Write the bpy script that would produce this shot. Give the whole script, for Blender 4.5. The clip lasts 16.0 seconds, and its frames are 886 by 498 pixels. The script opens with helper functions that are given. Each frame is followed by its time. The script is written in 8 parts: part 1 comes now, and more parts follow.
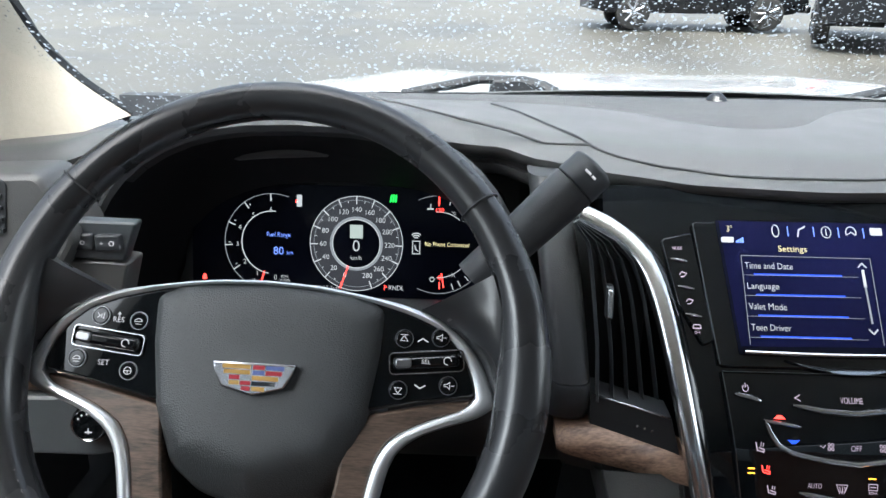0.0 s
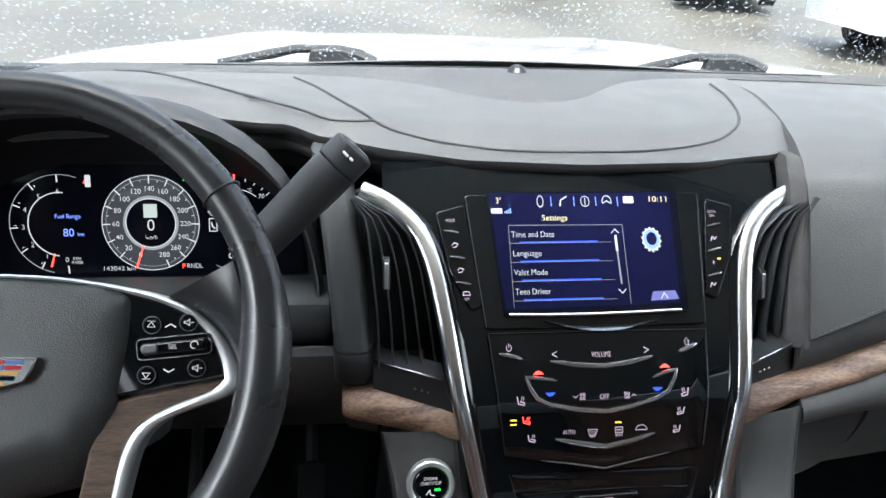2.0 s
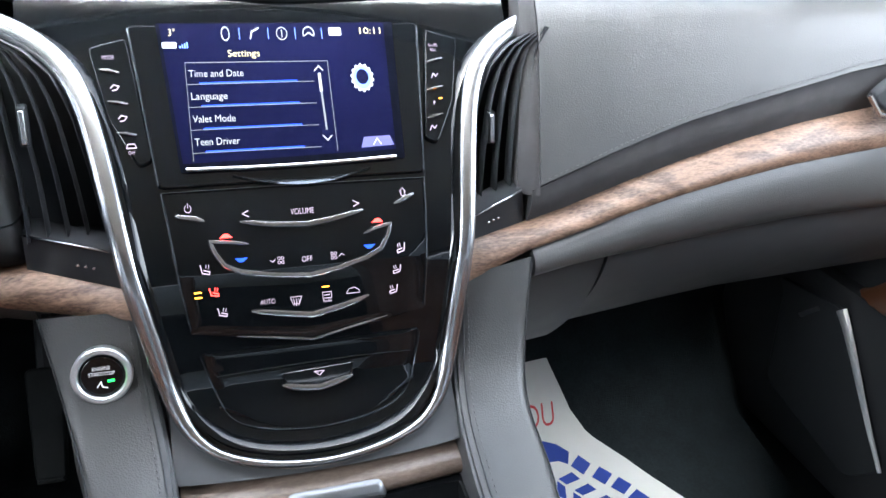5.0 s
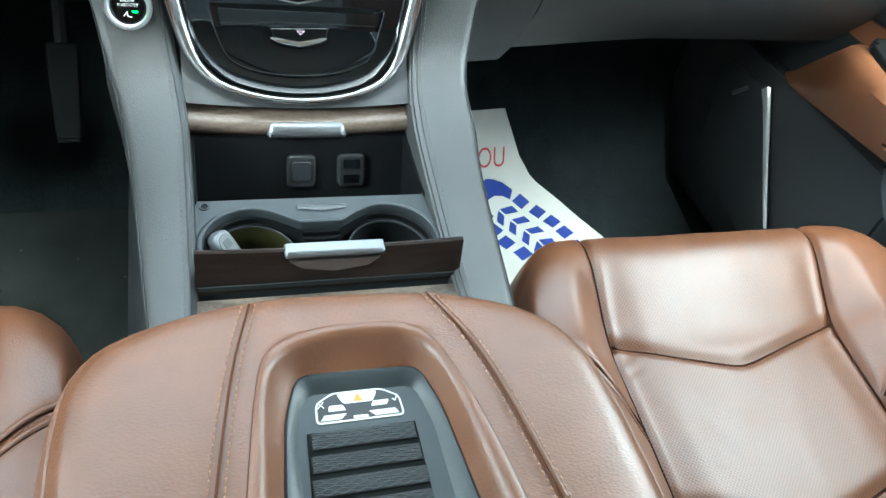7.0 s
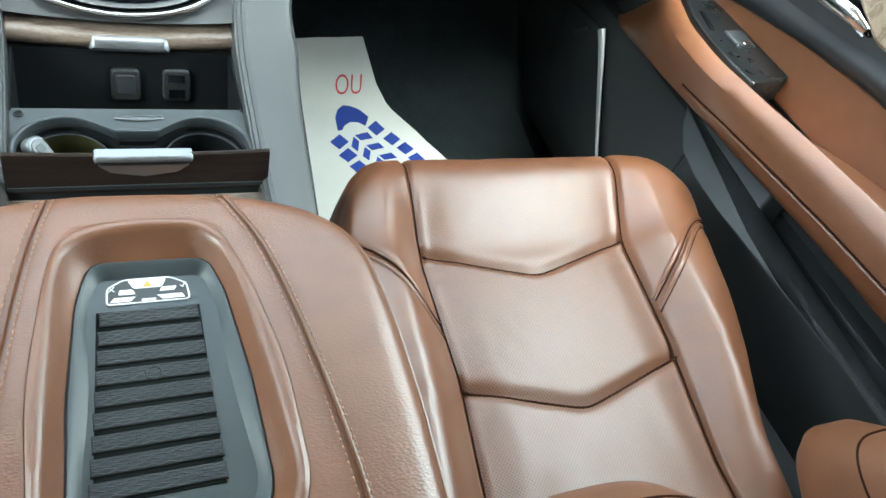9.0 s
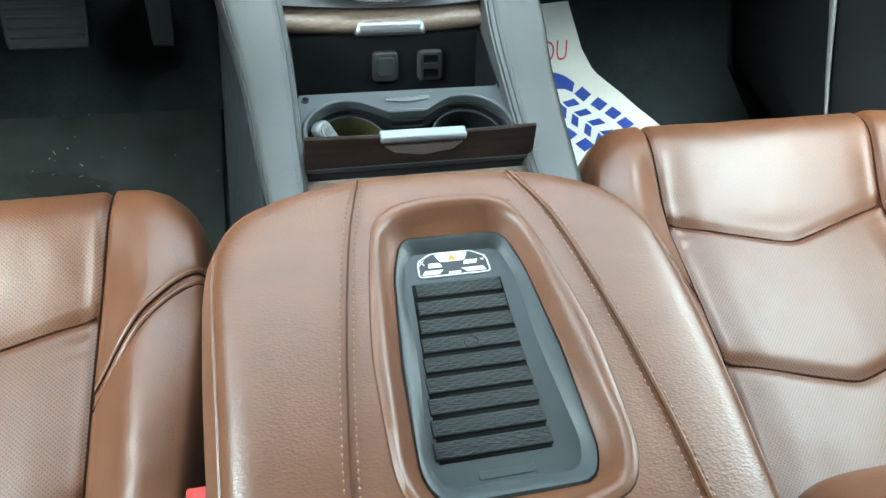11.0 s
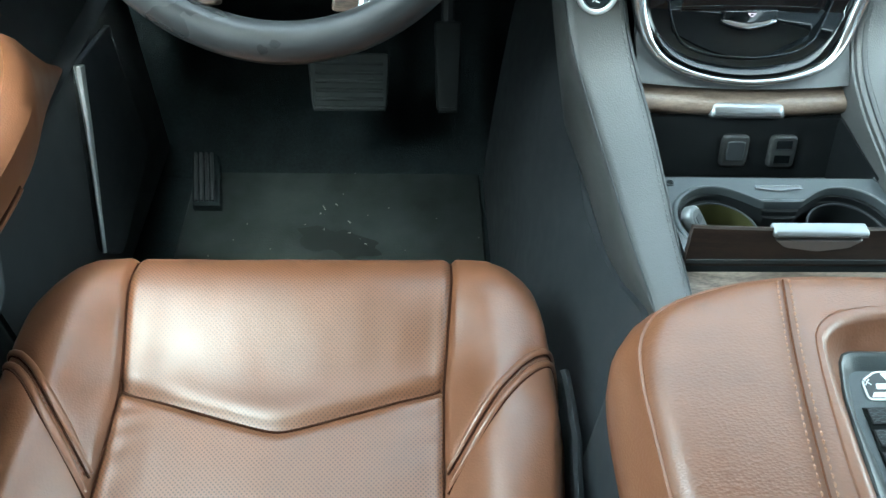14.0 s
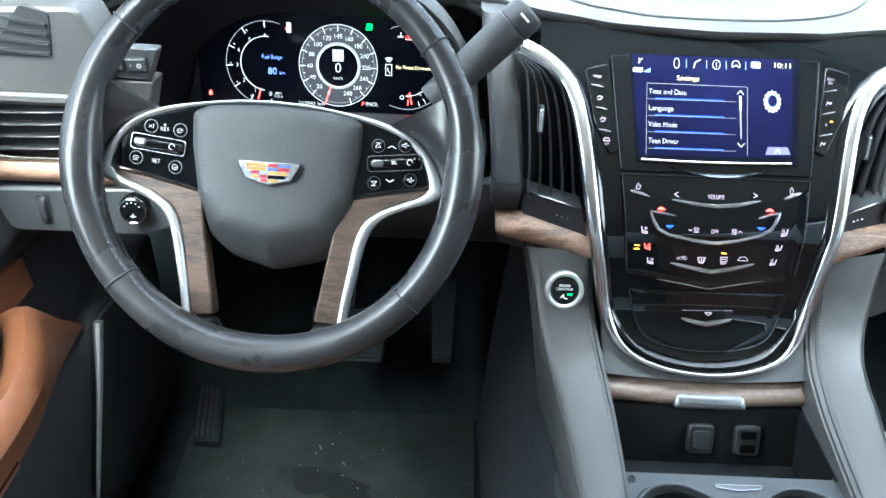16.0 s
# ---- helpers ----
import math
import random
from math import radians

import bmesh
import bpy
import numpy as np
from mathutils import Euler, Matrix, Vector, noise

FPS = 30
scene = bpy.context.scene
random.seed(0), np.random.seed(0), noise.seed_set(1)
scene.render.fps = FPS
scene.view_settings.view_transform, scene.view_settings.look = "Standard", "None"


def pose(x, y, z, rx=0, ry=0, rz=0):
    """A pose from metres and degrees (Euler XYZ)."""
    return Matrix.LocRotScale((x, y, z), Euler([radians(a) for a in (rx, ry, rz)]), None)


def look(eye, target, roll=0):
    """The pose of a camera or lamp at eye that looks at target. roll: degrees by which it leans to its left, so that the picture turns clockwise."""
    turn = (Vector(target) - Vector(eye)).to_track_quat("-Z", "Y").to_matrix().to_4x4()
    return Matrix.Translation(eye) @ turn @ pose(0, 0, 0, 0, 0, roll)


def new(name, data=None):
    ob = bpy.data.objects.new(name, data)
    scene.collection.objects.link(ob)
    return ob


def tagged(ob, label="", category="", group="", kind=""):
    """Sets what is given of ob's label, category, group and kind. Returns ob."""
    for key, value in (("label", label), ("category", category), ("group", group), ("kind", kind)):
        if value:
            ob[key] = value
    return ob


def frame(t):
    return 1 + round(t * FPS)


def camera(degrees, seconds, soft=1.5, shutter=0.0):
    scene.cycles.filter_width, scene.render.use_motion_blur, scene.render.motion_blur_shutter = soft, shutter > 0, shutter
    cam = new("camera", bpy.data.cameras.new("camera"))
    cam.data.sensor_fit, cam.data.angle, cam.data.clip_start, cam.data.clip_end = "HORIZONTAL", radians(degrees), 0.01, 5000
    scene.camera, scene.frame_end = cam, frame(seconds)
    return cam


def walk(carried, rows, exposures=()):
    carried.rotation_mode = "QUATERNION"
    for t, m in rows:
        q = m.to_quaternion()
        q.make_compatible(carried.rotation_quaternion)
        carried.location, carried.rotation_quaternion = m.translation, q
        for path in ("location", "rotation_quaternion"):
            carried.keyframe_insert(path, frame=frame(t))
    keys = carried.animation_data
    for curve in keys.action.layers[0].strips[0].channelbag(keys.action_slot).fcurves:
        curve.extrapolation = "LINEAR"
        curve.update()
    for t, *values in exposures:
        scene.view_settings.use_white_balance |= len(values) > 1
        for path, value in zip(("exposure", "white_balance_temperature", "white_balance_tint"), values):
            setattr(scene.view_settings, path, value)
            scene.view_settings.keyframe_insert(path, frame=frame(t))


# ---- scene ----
cam = camera(61.4, 16.0)
EXPOSURES = [(0.0, 1.6, 6150, 5), (2.6, 1.9, 6250, 5), (3.2, 2.0, 6250, 5), (5.5, 2.8, 5950, 8), (6.1, 3.05, 6050, 8), (7.0, 2.98, 5870, -10), (8.0, 2.95, 6150, -7), (11.0, 3.0, 5930, -12), (14.0, 3.0, 5650, -15), (15.0, 3.0, 5560, -11), (16.0, 2.95, 5720, -2)]
PATH = [
    (0, (-0.323, -0.411, 0.995), (-0.392, 1.482, 0.353), 0.9),
    (0.5, (-0.347, -0.397, 0.997), (-0.376, 1.49, 0.334), 1.8),
    (1, (-0.361, -0.389, 1.004), (-0.344, 1.488, 0.315), 2.3),
    (1.5, (-0.346, -0.38, 1.014), (-0.252, 1.484, 0.297), 2.3),
    (2, (-0.225, -0.433, 1.023), (0.005, 1.41, 0.279), 2.1),
    (2.5, (-0.139, -0.449, 1.023), (0.216, 1.359, 0.245), 1.5),
    (3, (-0.09, -0.401, 0.998), (0.385, 1.356, 0.169), 1.3),
    (3.2, (-0.079, -0.368, 0.988), (0.445, 1.361, 0.13), 1.6),
    (5.3, (-0.072, -0.403, 0.942), (0.514, 1.235, -0.044), 4.6),
    (5.5, (-0.075, -0.424, 0.936), (0.492, 1.207, -0.074), 5.2),
    (6, (-0.074, -0.475, 0.928), (0.454, 1.069, -0.228), 6.8),
    (6.5, (-0.08, -0.541, 0.938), (0.457, 0.897, -0.344), 9.8),
    (7, (-0.095, -0.606, 0.947), (0.493, 0.735, -0.416), 13.4),
    (7.5, (-0.088, -0.653, 0.972), (0.64, 0.581, -0.423), 19.6),
    (8, (-0.039, -0.692, 1.002), (0.815, 0.467, -0.386), 23.9),
    (8.2, (-0.031, -0.7, 1.005), (0.85, 0.44, -0.382), 24.7),
    (10.3, (-0.087, -0.692, 1.003), (0.488, 0.482, -0.51), 14.2),
    (10.5, (-0.105, -0.687, 1.002), (0.427, 0.487, -0.527), 13.0),
    (11, (-0.142, -0.672, 0.995), (0.285, 0.505, -0.564), 10.1),
    (11.5, (-0.176, -0.66, 0.994), (0.145, 0.508, -0.598), 7.2),
    (12, (-0.22, -0.646, 0.982), (0.03, 0.525, -0.62), 5.6),
    (12.5, (-0.26, -0.633, 0.972), (-0.073, 0.551, -0.629), 4.2),
    (13, (-0.293, -0.622, 0.955), (-0.148, 0.589, -0.63), 3.5),
    (13.5, (-0.329, -0.612, 0.952), (-0.216, 0.659, -0.587), 3.1),
    (14, (-0.353, -0.602, 0.958), (-0.265, 0.747, -0.515), 3.0),
    (14.5, (-0.352, -0.585, 0.979), (-0.279, 0.862, -0.4), 3.2),
    (15, (-0.337, -0.568, 1.026), (-0.281, 0.959, -0.265), 3.2),
    (15.5, (-0.326, -0.565, 1.053), (-0.287, 1.038, -0.142), 3.0),
    (16, (-0.305, -0.578, 1.073), (-0.295, 1.096, -0.021), 2.6),
]
walk(cam, [(t, look(eye, target, roll)) for t, eye, target, roll in PATH], EXPOSURES)


# ---- light ----
def make_world():
    w = bpy.data.worlds.new("overcast_sky")
    w.use_nodes = True
    nt = w.node_tree
    bg = nt.nodes["Background"]
    sky = nt.nodes.new("ShaderNodeTexSky")
    sky.sky_type = "NISHITA"
    sky.sun_disc = False
    sky.sun_elevation = radians(66)
    sky.sun_rotation = radians(200)
    sky.air_density, sky.dust_density, sky.ozone_density = 1.0, 6.0, 1.0
    soft = nt.nodes.new("ShaderNodeHueSaturation")
    soft.inputs["Saturation"].default_value = 0.5
    nt.links.new(sky.outputs[0], soft.inputs["Color"])
    # an overcast sky is brighter overhead than at the horizon
    co = nt.nodes.new("ShaderNodeTexCoord")
    sep = nt.nodes.new("ShaderNodeSeparateXYZ")
    nt.links.new(co.outputs["Generated"], sep.inputs[0])
    grad = nt.nodes.new("ShaderNodeMapRange")
    grad.inputs["From Min"].default_value, grad.inputs["From Max"].default_value = 0.0, 1.0
    grad.inputs["To Min"].default_value, grad.inputs["To Max"].default_value = 0.75, 2.25
    nt.links.new(sep.outputs["Z"], grad.inputs["Value"])
    mul = nt.nodes.new("ShaderNodeVectorMath")
    mul.operation = "SCALE"
    nt.links.new(soft.outputs[0], mul.inputs[0])
    nt.links.new(grad.outputs[0], mul.inputs["Scale"])
    nt.links.new(mul.outputs[0], bg.inputs["Color"])
    bg.inputs["Strength"].default_value = 0.13
    scene.world = w


make_world()
sun = new("sun", bpy.data.lights.new("sun", "SUN"))
sun.data.energy, sun.data.angle, sun.data.color = 0.9, radians(30), (1.0, 0.98, 0.95)
sun.matrix_world = look((0.6, -1.67, 4.0), (0, 0, 0))


def window_light(x, y, z, aim, size, watts):
    """The sky's light through a side window."""
    la = new("window_light", bpy.data.lights.new("window_light", "AREA"))
    la.data.shape, la.data.size, la.data.size_y, la.data.energy = "RECTANGLE", size[0], size[1], watts
    la.data.color, la.data.spread = (0.95, 0.98, 1.0), radians(125)
    la.matrix_world = look((x, y, z), aim)


window_light(-1.02, -0.56, 1.10, (0.0, -0.80, 0.42), (0.60, 0.42), 2.6)
window_light(1.02, -0.08, 1.10, (0.05, -0.22, 0.55), (0.80, 0.42), 0.95)


# ---- materials ----
def mat(name, color, rough=0.5, metal=0.0, vary=0.12, scale=40.0, bump=0.0, bump_scale=900.0, coat=0.0, stretch=(1, 1, 1), spec=0.5, rough_vary=0.08, wrinkle=0.0):
    m = bpy.data.materials.new(name)
    m.use_nodes = True
    nt = m.node_tree
    b = nt.nodes["Principled BSDF"]
    co = nt.nodes.new("ShaderNodeTexCoord")
    mp = nt.nodes.new("ShaderNodeMapping")
    mp.inputs["Scale"].default_value = stretch
    nt.links.new(co.outputs["Object"], mp.inputs["Vector"])
    n1 = nt.nodes.new("ShaderNodeTexNoise")
    n1.inputs["Scale"].default_value = scale
    n1.inputs["Detail"].default_value = 5
    nt.links.new(mp.outputs[0], n1.inputs["Vector"])
    n2 = nt.nodes.new("ShaderNodeTexNoise")
    n2.inputs["Scale"].default_value = scale * 0.13
    n2.inputs["Detail"].default_value = 3
    nt.links.new(mp.outputs[0], n2.inputs["Vector"])
    add = nt.nodes.new("ShaderNodeMath")
    add.operation = "ADD"
    nt.links.new(n1.outputs[0], add.inputs[0])
    nt.links.new(n2.outputs[0], add.inputs[1])
    ramp = nt.nodes.new("ShaderNodeMapRange")
    ramp.inputs["From Min"].default_value, ramp.inputs["From Max"].default_value = 0.6, 1.4
    ramp.inputs["To Min"].default_value, ramp.inputs["To Max"].default_value = 1 - vary, 1 + vary
    nt.links.new(add.outputs[0], ramp.inputs["Value"])
    mul = nt.nodes.new("ShaderNodeVectorMath")
    mul.operation = "SCALE"
    mul.inputs[0].default_value = color
    nt.links.new(ramp.outputs[0], mul.inputs["Scale"])
    nt.links.new(mul.outputs[0], b.inputs["Base Color"])
    rr = nt.nodes.new("ShaderNodeMapRange")
    rr.inputs["From Min"].default_value, rr.inputs["From Max"].default_value = 0.6, 1.4
    rr.inputs["To Min"].default_value, rr.inputs["To Max"].default_value = max(0.02, rough - rough_vary), min(1.0, rough + rough_vary)
    nt.links.new(add.outputs[0], rr.inputs["Value"])
    nt.links.new(rr.outputs[0], b.inputs["Roughness"])
    b.inputs["Metallic"].default_value = metal
    b.inputs["Specular IOR Level"].default_value = spec
    b.inputs["Coat Weight"].default_value = coat
    b.inputs["Coat Roughness"].default_value = 0.03
    if bump:
        v = nt.nodes.new("ShaderNodeTexVoronoi")
        v.inputs["Scale"].default_value = bump_scale
        nt.links.new(mp.outputs[0], v.inputs["Vector"])
        bp = nt.nodes.new("ShaderNodeBump")
        bp.inputs["Strength"].default_value = bump
        bp.inputs["Distance"].default_value = 0.0008
        nt.links.new(v.outputs["Distance"], bp.inputs["Height"])
        nt.links.new(bp.outputs[0], b.inputs["Normal"])
        if wrinkle:
            # long shallow creases of used hide
            wn = nt.nodes.new("ShaderNodeTexNoise")
            wn.noise_type = "RIDGED_MULTIFRACTAL"
            wn.inputs["Scale"].default_value, wn.inputs["Detail"].default_value, wn.inputs["Distortion"].default_value = 17.0, 4.0, 0.7
            nt.links.new(mp.outputs[0], wn.inputs["Vector"])
            wb_ = nt.nodes.new("ShaderNodeBump")
            wb_.inputs["Strength"].default_value, wb_.inputs["Distance"].default_value = wrinkle, 0.0010
            nt.links.new(wn.outputs[0], wb_.inputs["Height"])
            nt.links.new(wb_.outputs[0], bp.inputs["Normal"])
    return m


def glow(name, color, strength):
    m = bpy.data.materials.new(name)
    m.use_nodes = True
    b = m.node_tree.nodes["Principled BSDF"]
    b.inputs["Base Color"].default_value = (*[c * 0.2 for c in color], 1)
    b.inputs["Emission Color"].default_value = (*color, 1)
    b.inputs["Emission Strength"].default_value = strength
    b.inputs["Roughness"].default_value = 0.1
    return m


def perforated(name, color, rough):
    """Leather with a regular field of small punched holes."""
    m = mat(name, color, rough, vary=0.15, scale=25, bump=0.14, bump_scale=520, spec=0.75, wrinkle=0.20)
    nt = m.node_tree
    b = nt.nodes["Principled BSDF"]
    co = nt.nodes.new("ShaderNodeTexCoord")
    turn = nt.nodes.new("ShaderNodeMapping")
    turn.inputs["Rotation"].default_value = (0, 0, radians(45))
    v = nt.nodes.new("ShaderNodeTexVoronoi")
    v.voronoi_dimensions = "2D"
    v.inputs["Scale"].default_value = 330
    v.inputs["Randomness"].default_value = 0
    nt.links.new(co.outputs["Object"], turn.inputs["Vector"])
    nt.links.new(turn.outputs[0], v.inputs["Vector"])
    r = nt.nodes.new("ShaderNodeMapRange")
    r.inputs["From Min"].default_value, r.inputs["From Max"].default_value = 0.20, 0.34
    r.inputs["To Min"].default_value, r.inputs["To Max"].default_value = 0.38, 1.0
    nt.links.new(v.outputs["Distance"], r.inputs["Value"])
    old = b.inputs["Base Color"].links[0].from_socket
    s = nt.nodes.new("ShaderNodeVectorMath")
    s.operation = "SCALE"
    nt.links.new(old, s.inputs[0])
    nt.links.new(r.outputs[0], s.inputs["Scale"])
    nt.links.new(s.outputs[0], b.inputs["Base Color"])
    return m


def wood(name, dark, light, scale=6.0, stretch=(1, 6, 6), rough=0.3):
    m = bpy.data.materials.new(name)
    m.use_nodes = True
    nt = m.node_tree
    b = nt.nodes["Principled BSDF"]
    co = nt.nodes.new("ShaderNodeTexCoord")
    mp = nt.nodes.new("ShaderNodeMapping")
    mp.inputs["Scale"].default_value = stretch
    nt.links.new(co.outputs["Object"], mp.inputs["Vector"])
    n0 = nt.nodes.new("ShaderNodeTexNoise")
    n0.inputs["Scale"].default_value = scale
    n0.inputs["Detail"].default_value = 6
    n0.inputs["Distortion"].default_value = 1.2
    nt.links.new(mp.outputs[0], n0.inputs["Vector"])
    bands = nt.nodes.new("ShaderNodeMath")
    bands.operation = "MULTIPLY"
    bands.inputs[1].default_value = 26.0
    nt.links.new(n0.outputs[0], bands.inputs[0])
    sn = nt.nodes.new("ShaderNodeMath")
    sn.operation = "SINE"
    nt.links.new(bands.outputs[0], sn.inputs[0])
    n1 = nt.nodes.new("ShaderNodeTexNoise")
    n1.inputs["Scale"].default_value = scale * 25
    n1.inputs["Detail"].default_value = 4
    nt.links.new(mp.outputs[0], n1.inputs["Vector"])
    mixv = nt.nodes.new("ShaderNodeMath")
    mixv.operation = "MULTIPLY_ADD"
    mixv.inputs[1].default_value = 0.16
    nt.links.new(sn.outputs[0], mixv.inputs[0])
    nt.links.new(n1.outputs[0], mixv.inputs[2])
    cr = nt.nodes.new("ShaderNodeValToRGB")
    cr.color_ramp.elements[0].position, cr.color_ramp.elements[0].color = 0.25, (*dark, 1)
    cr.color_ramp.elements[1].position, cr.color_ramp.elements[1].color = 0.75, (*light, 1)
    nt.links.new(mixv.outputs[0], cr.inputs[0])
    nt.links.new(cr.outputs[0], b.inputs["Base Color"])
    bp = nt.nodes.new("ShaderNodeBump")
    bp.inputs["Strength"].default_value = 0.12
    bp.inputs["Distance"].default_value = 0.0005
    nt.links.new(mixv.outputs[0], bp.inputs["Height"])
    nt.links.new(bp.outputs[0], b.inputs["Normal"])
    b.inputs["Roughness"].default_value = rough
    b.inputs["Specular IOR Level"].default_value = 0.5
    return m


TAN = (0.158, 0.0625, 0.0285)
LEATHER = mat("saddle_leather", TAN, 0.39, vary=0.18, scale=30, bump=0.17, bump_scale=480, spec=0.75, wrinkle=0.20)
LID_LEATHER = mat("grained_saddle_leather", TAN, 0.38, vary=0.17, scale=30, bump=0.26, bump_scale=480, spec=0.78, stretch=(0.75, 1.25, 1), wrinkle=0.18)
PULL = mat("satin_pull_metal", (0.25, 0.26, 0.275), 0.40, metal=0.8, vary=0.05, scale=40)
SILVER = mat("silver_grey_plastic", (0.17, 0.18, 0.19), 0.3, metal=0.4, vary=0.05, scale=60)
INSERT = perforated("perforated_saddle_leather", TAN, 0.42)
for m_ in (LEATHER, INSERT, LID_LEATHER):
    b_ = m_.node_tree.nodes["Principled BSDF"]
    b_.inputs["Coat Weight"].default_value, b_.inputs["Coat Roughness"].default_value = 0.16, 0.36
# near-black brown: the shadow in seams and creases is put into the colour
SEAM_SHADE = mat("seam_shadow_brown", (0.030, 0.011, 0.006), 0.85, scale=60, spec=0.08)
THREAD = mat("tan_thread", (0.21, 0.090, 0.048), 0.7, scale=200)
DARK_THREAD = mat("grey_thread", (0.10, 0.10, 0.10), 0.7, scale=200)
DASH = mat("dark_grey_dash_leather", (0.060, 0.061, 0.061), 0.42, vary=0.12, scale=20, bump=0.22, bump_scale=700, spec=0.6, wrinkle=0.08)
SUEDE = mat("dark_suede", (0.074, 0.073, 0.075), 0.92, vary=0.22, scale=50, bump=0.3, bump_scale=1500, spec=0.15)
GLOVE = mat("dark_grey_moulding", (0.050, 0.054, 0.058), 0.5, vary=0.10, scale=25, bump=0.2, bump_scale=900, spec=0.4)
DASH_BLACK = mat("black_soft_plastic", (0.033, 0.035, 0.038), 0.5, vary=0.10, scale=30, bump=0.2, bump_scale=900, spec=0.35)
PLASTIC = mat("black_plastic", (0.030, 0.033, 0.037), 0.48, vary=0.12, scale=50, bump=0.15, bump_scale=1200, spec=0.3)
GREY_PLASTIC = mat("grey_moulded_plastic", (0.046, 0.053, 0.058), 0.42, vary=0.08, scale=40, bump=0.15, bump_scale=1200)
BLACK_LEATHER = mat("black_rim_leather", (0.025, 0.026, 0.028), 0.29, vary=0.22, scale=26, bump=0.035, bump_scale=900, rough_vary=0.14)
HUB = mat("grained_airbag_cover", (0.041, 0.044, 0.046), 0.42, vary=0.08, scale=60, bump=0.42, bump_scale=1000)
GLOSS = mat("piano_black", (0.004, 0.005, 0.006), 0.035, vary=0.1, scale=30, rough_vary=0.015, spec=0.5)
# pale grey metal that paints highlights along the black panel edges
EDGE_GLINT = mat("edge_glint_grey", (0.16, 0.18, 0.20), 0.16, metal=0.9, vary=0.05, scale=30, rough_vary=0.03)
CHROME = mat("satin_chrome", (0.58, 0.59, 0.61), 0.24, metal=1.0, vary=0.05, scale=30, rough_vary=0.05)
BRIGHT = mat("bright_chrome", (0.85, 0.86, 0.87), 0.12, metal=1.0, vary=0.03, scale=30, rough_vary=0.03)
BAND = mat("brushed_grey_metal", (0.26, 0.26, 0.27), 0.33, metal=0.9, vary=0.05, scale=60)
CARPET = mat("black_carpet", (0.0150, 0.0200, 0.0225), 0.95, vary=0.35, scale=180, bump=0.8, bump_scale=500, spec=0.1)
RUBBER = mat("black_rubber", (0.015, 0.016, 0.017), 0.6, vary=0.2, scale=60, bump=0.2, bump_scale=600)
MATRUBBER = mat("grey_rubber_liner", (0.034, 0.043, 0.046), 0.40, vary=0.12, scale=40, bump=0.15, bump_scale=1200, spec=0.6)
WAVE = mat("pale_rubber_ridge", (0.062, 0.074, 0.078), 0.45, vary=0.1, scale=60)
HEADLINER = mat("beige_headliner", (0.46, 0.42, 0.345), 0.9, vary=0.06, scale=200, bump=0.3, bump_scale=900, spec=0.1)
ROOF = mat("dark_unseen_trim", (0.045, 0.043, 0.040), 0.9, vary=0.06, scale=200, bump=0.3, bump_scale=900, spec=0.1)
TINT = mat("dark_privacy_glass", (0.13, 0.145, 0.155), 0.02, vary=0.03, scale=5, rough_vary=0.01)
TINT.node_tree.nodes["Principled BSDF"].inputs["Transmission Weight"].default_value = 1.0
TINT.node_tree.nodes["Principled BSDF"].inputs["IOR"].default_value = 1.05
WOOD = wood("open_pore_walnut", (0.085, 0.050, 0.034), (0.290, 0.185, 0.128), scale=7.0, stretch=(1, 3.2, 3.2), rough=0.38)
WOOD_SHELF = wood("flat_walnut", (0.120, 0.088, 0.068), (0.205, 0.158, 0.125), scale=7.0, stretch=(1, 3.2, 3.2), rough=0.34)
WOOD_GREY = wood("greyed_walnut", (0.070, 0.055, 0.045), (0.215, 0.175, 0.145), scale=7.0, stretch=(1, 3.2, 3.2), rough=0.36)
WOOD_PALE = wood("pale_walnut", (0.20, 0.15, 0.105), (0.42, 0.34, 0.26))
CHIN = mat("satin_grey_trim", (0.10, 0.105, 0.11), 0.4, metal=0.3, vary=0.05, scale=60)
WOOD_MID = wood("walnut_inlay", (0.034, 0.023, 0.017), (0.115, 0.077, 0.056), rough=0.4)
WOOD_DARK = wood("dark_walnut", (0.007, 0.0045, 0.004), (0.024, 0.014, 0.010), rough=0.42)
WHITE_PAINT = mat("white_car_paint", (0.80, 0.81, 0.82), 0.12, vary=0.03, scale=3, coat=0.8)
PAPER = mat("white_paper", (0.70, 0.72, 0.69), 0.75, vary=0.05, scale=20, bump=0.1, bump_scale=60)
BLUE_INK = mat("blue_ink", (0.020, 0.055, 0.33), 0.7, vary=0.08, scale=80)
RED_INK = mat("red_ink", (0.60, 0.07, 0.08), 0.7, vary=0.08, scale=80)
ASPHALT = mat("wet_asphalt", (0.078, 0.073, 0.061), 0.46, vary=0.6, scale=0.5, bump=0.5, bump_scale=60, rough_vary=0.18)
TYRE = mat("tyre_rubber", (0.02, 0.02, 0.02), 0.8, scale=30)


# ---- mesh helpers ----
def part(name, bm, material, parent=None, label="", smooth=True, kind=""):
    me = bpy.data.meshes.new(name)
    bmesh.ops.recalc_face_normals(bm, faces=bm.faces[:])
    for fa in bm.faces:
        fa.smooth = smooth and len(fa.verts) <= 4
    if smooth:
        for e in bm.edges:
            if len(e.link_faces) == 2 and e.calc_face_angle(0) > 0.7:
                e.smooth = False
    bm.to_mesh(me)
    bm.free()
    me.materials.append(material)
    ob = new(name, me)
    if parent is not None:
        ob.parent = parent
    return tagged(ob, label, kind=kind)


def thing(name, label, category, group="", kind="", m=None):
    ob = new(name)
    ob.empty_display_size = 0.05
    if m is not None:
        ob.matrix_world = m
    return tagged(ob, label, category, group, kind)


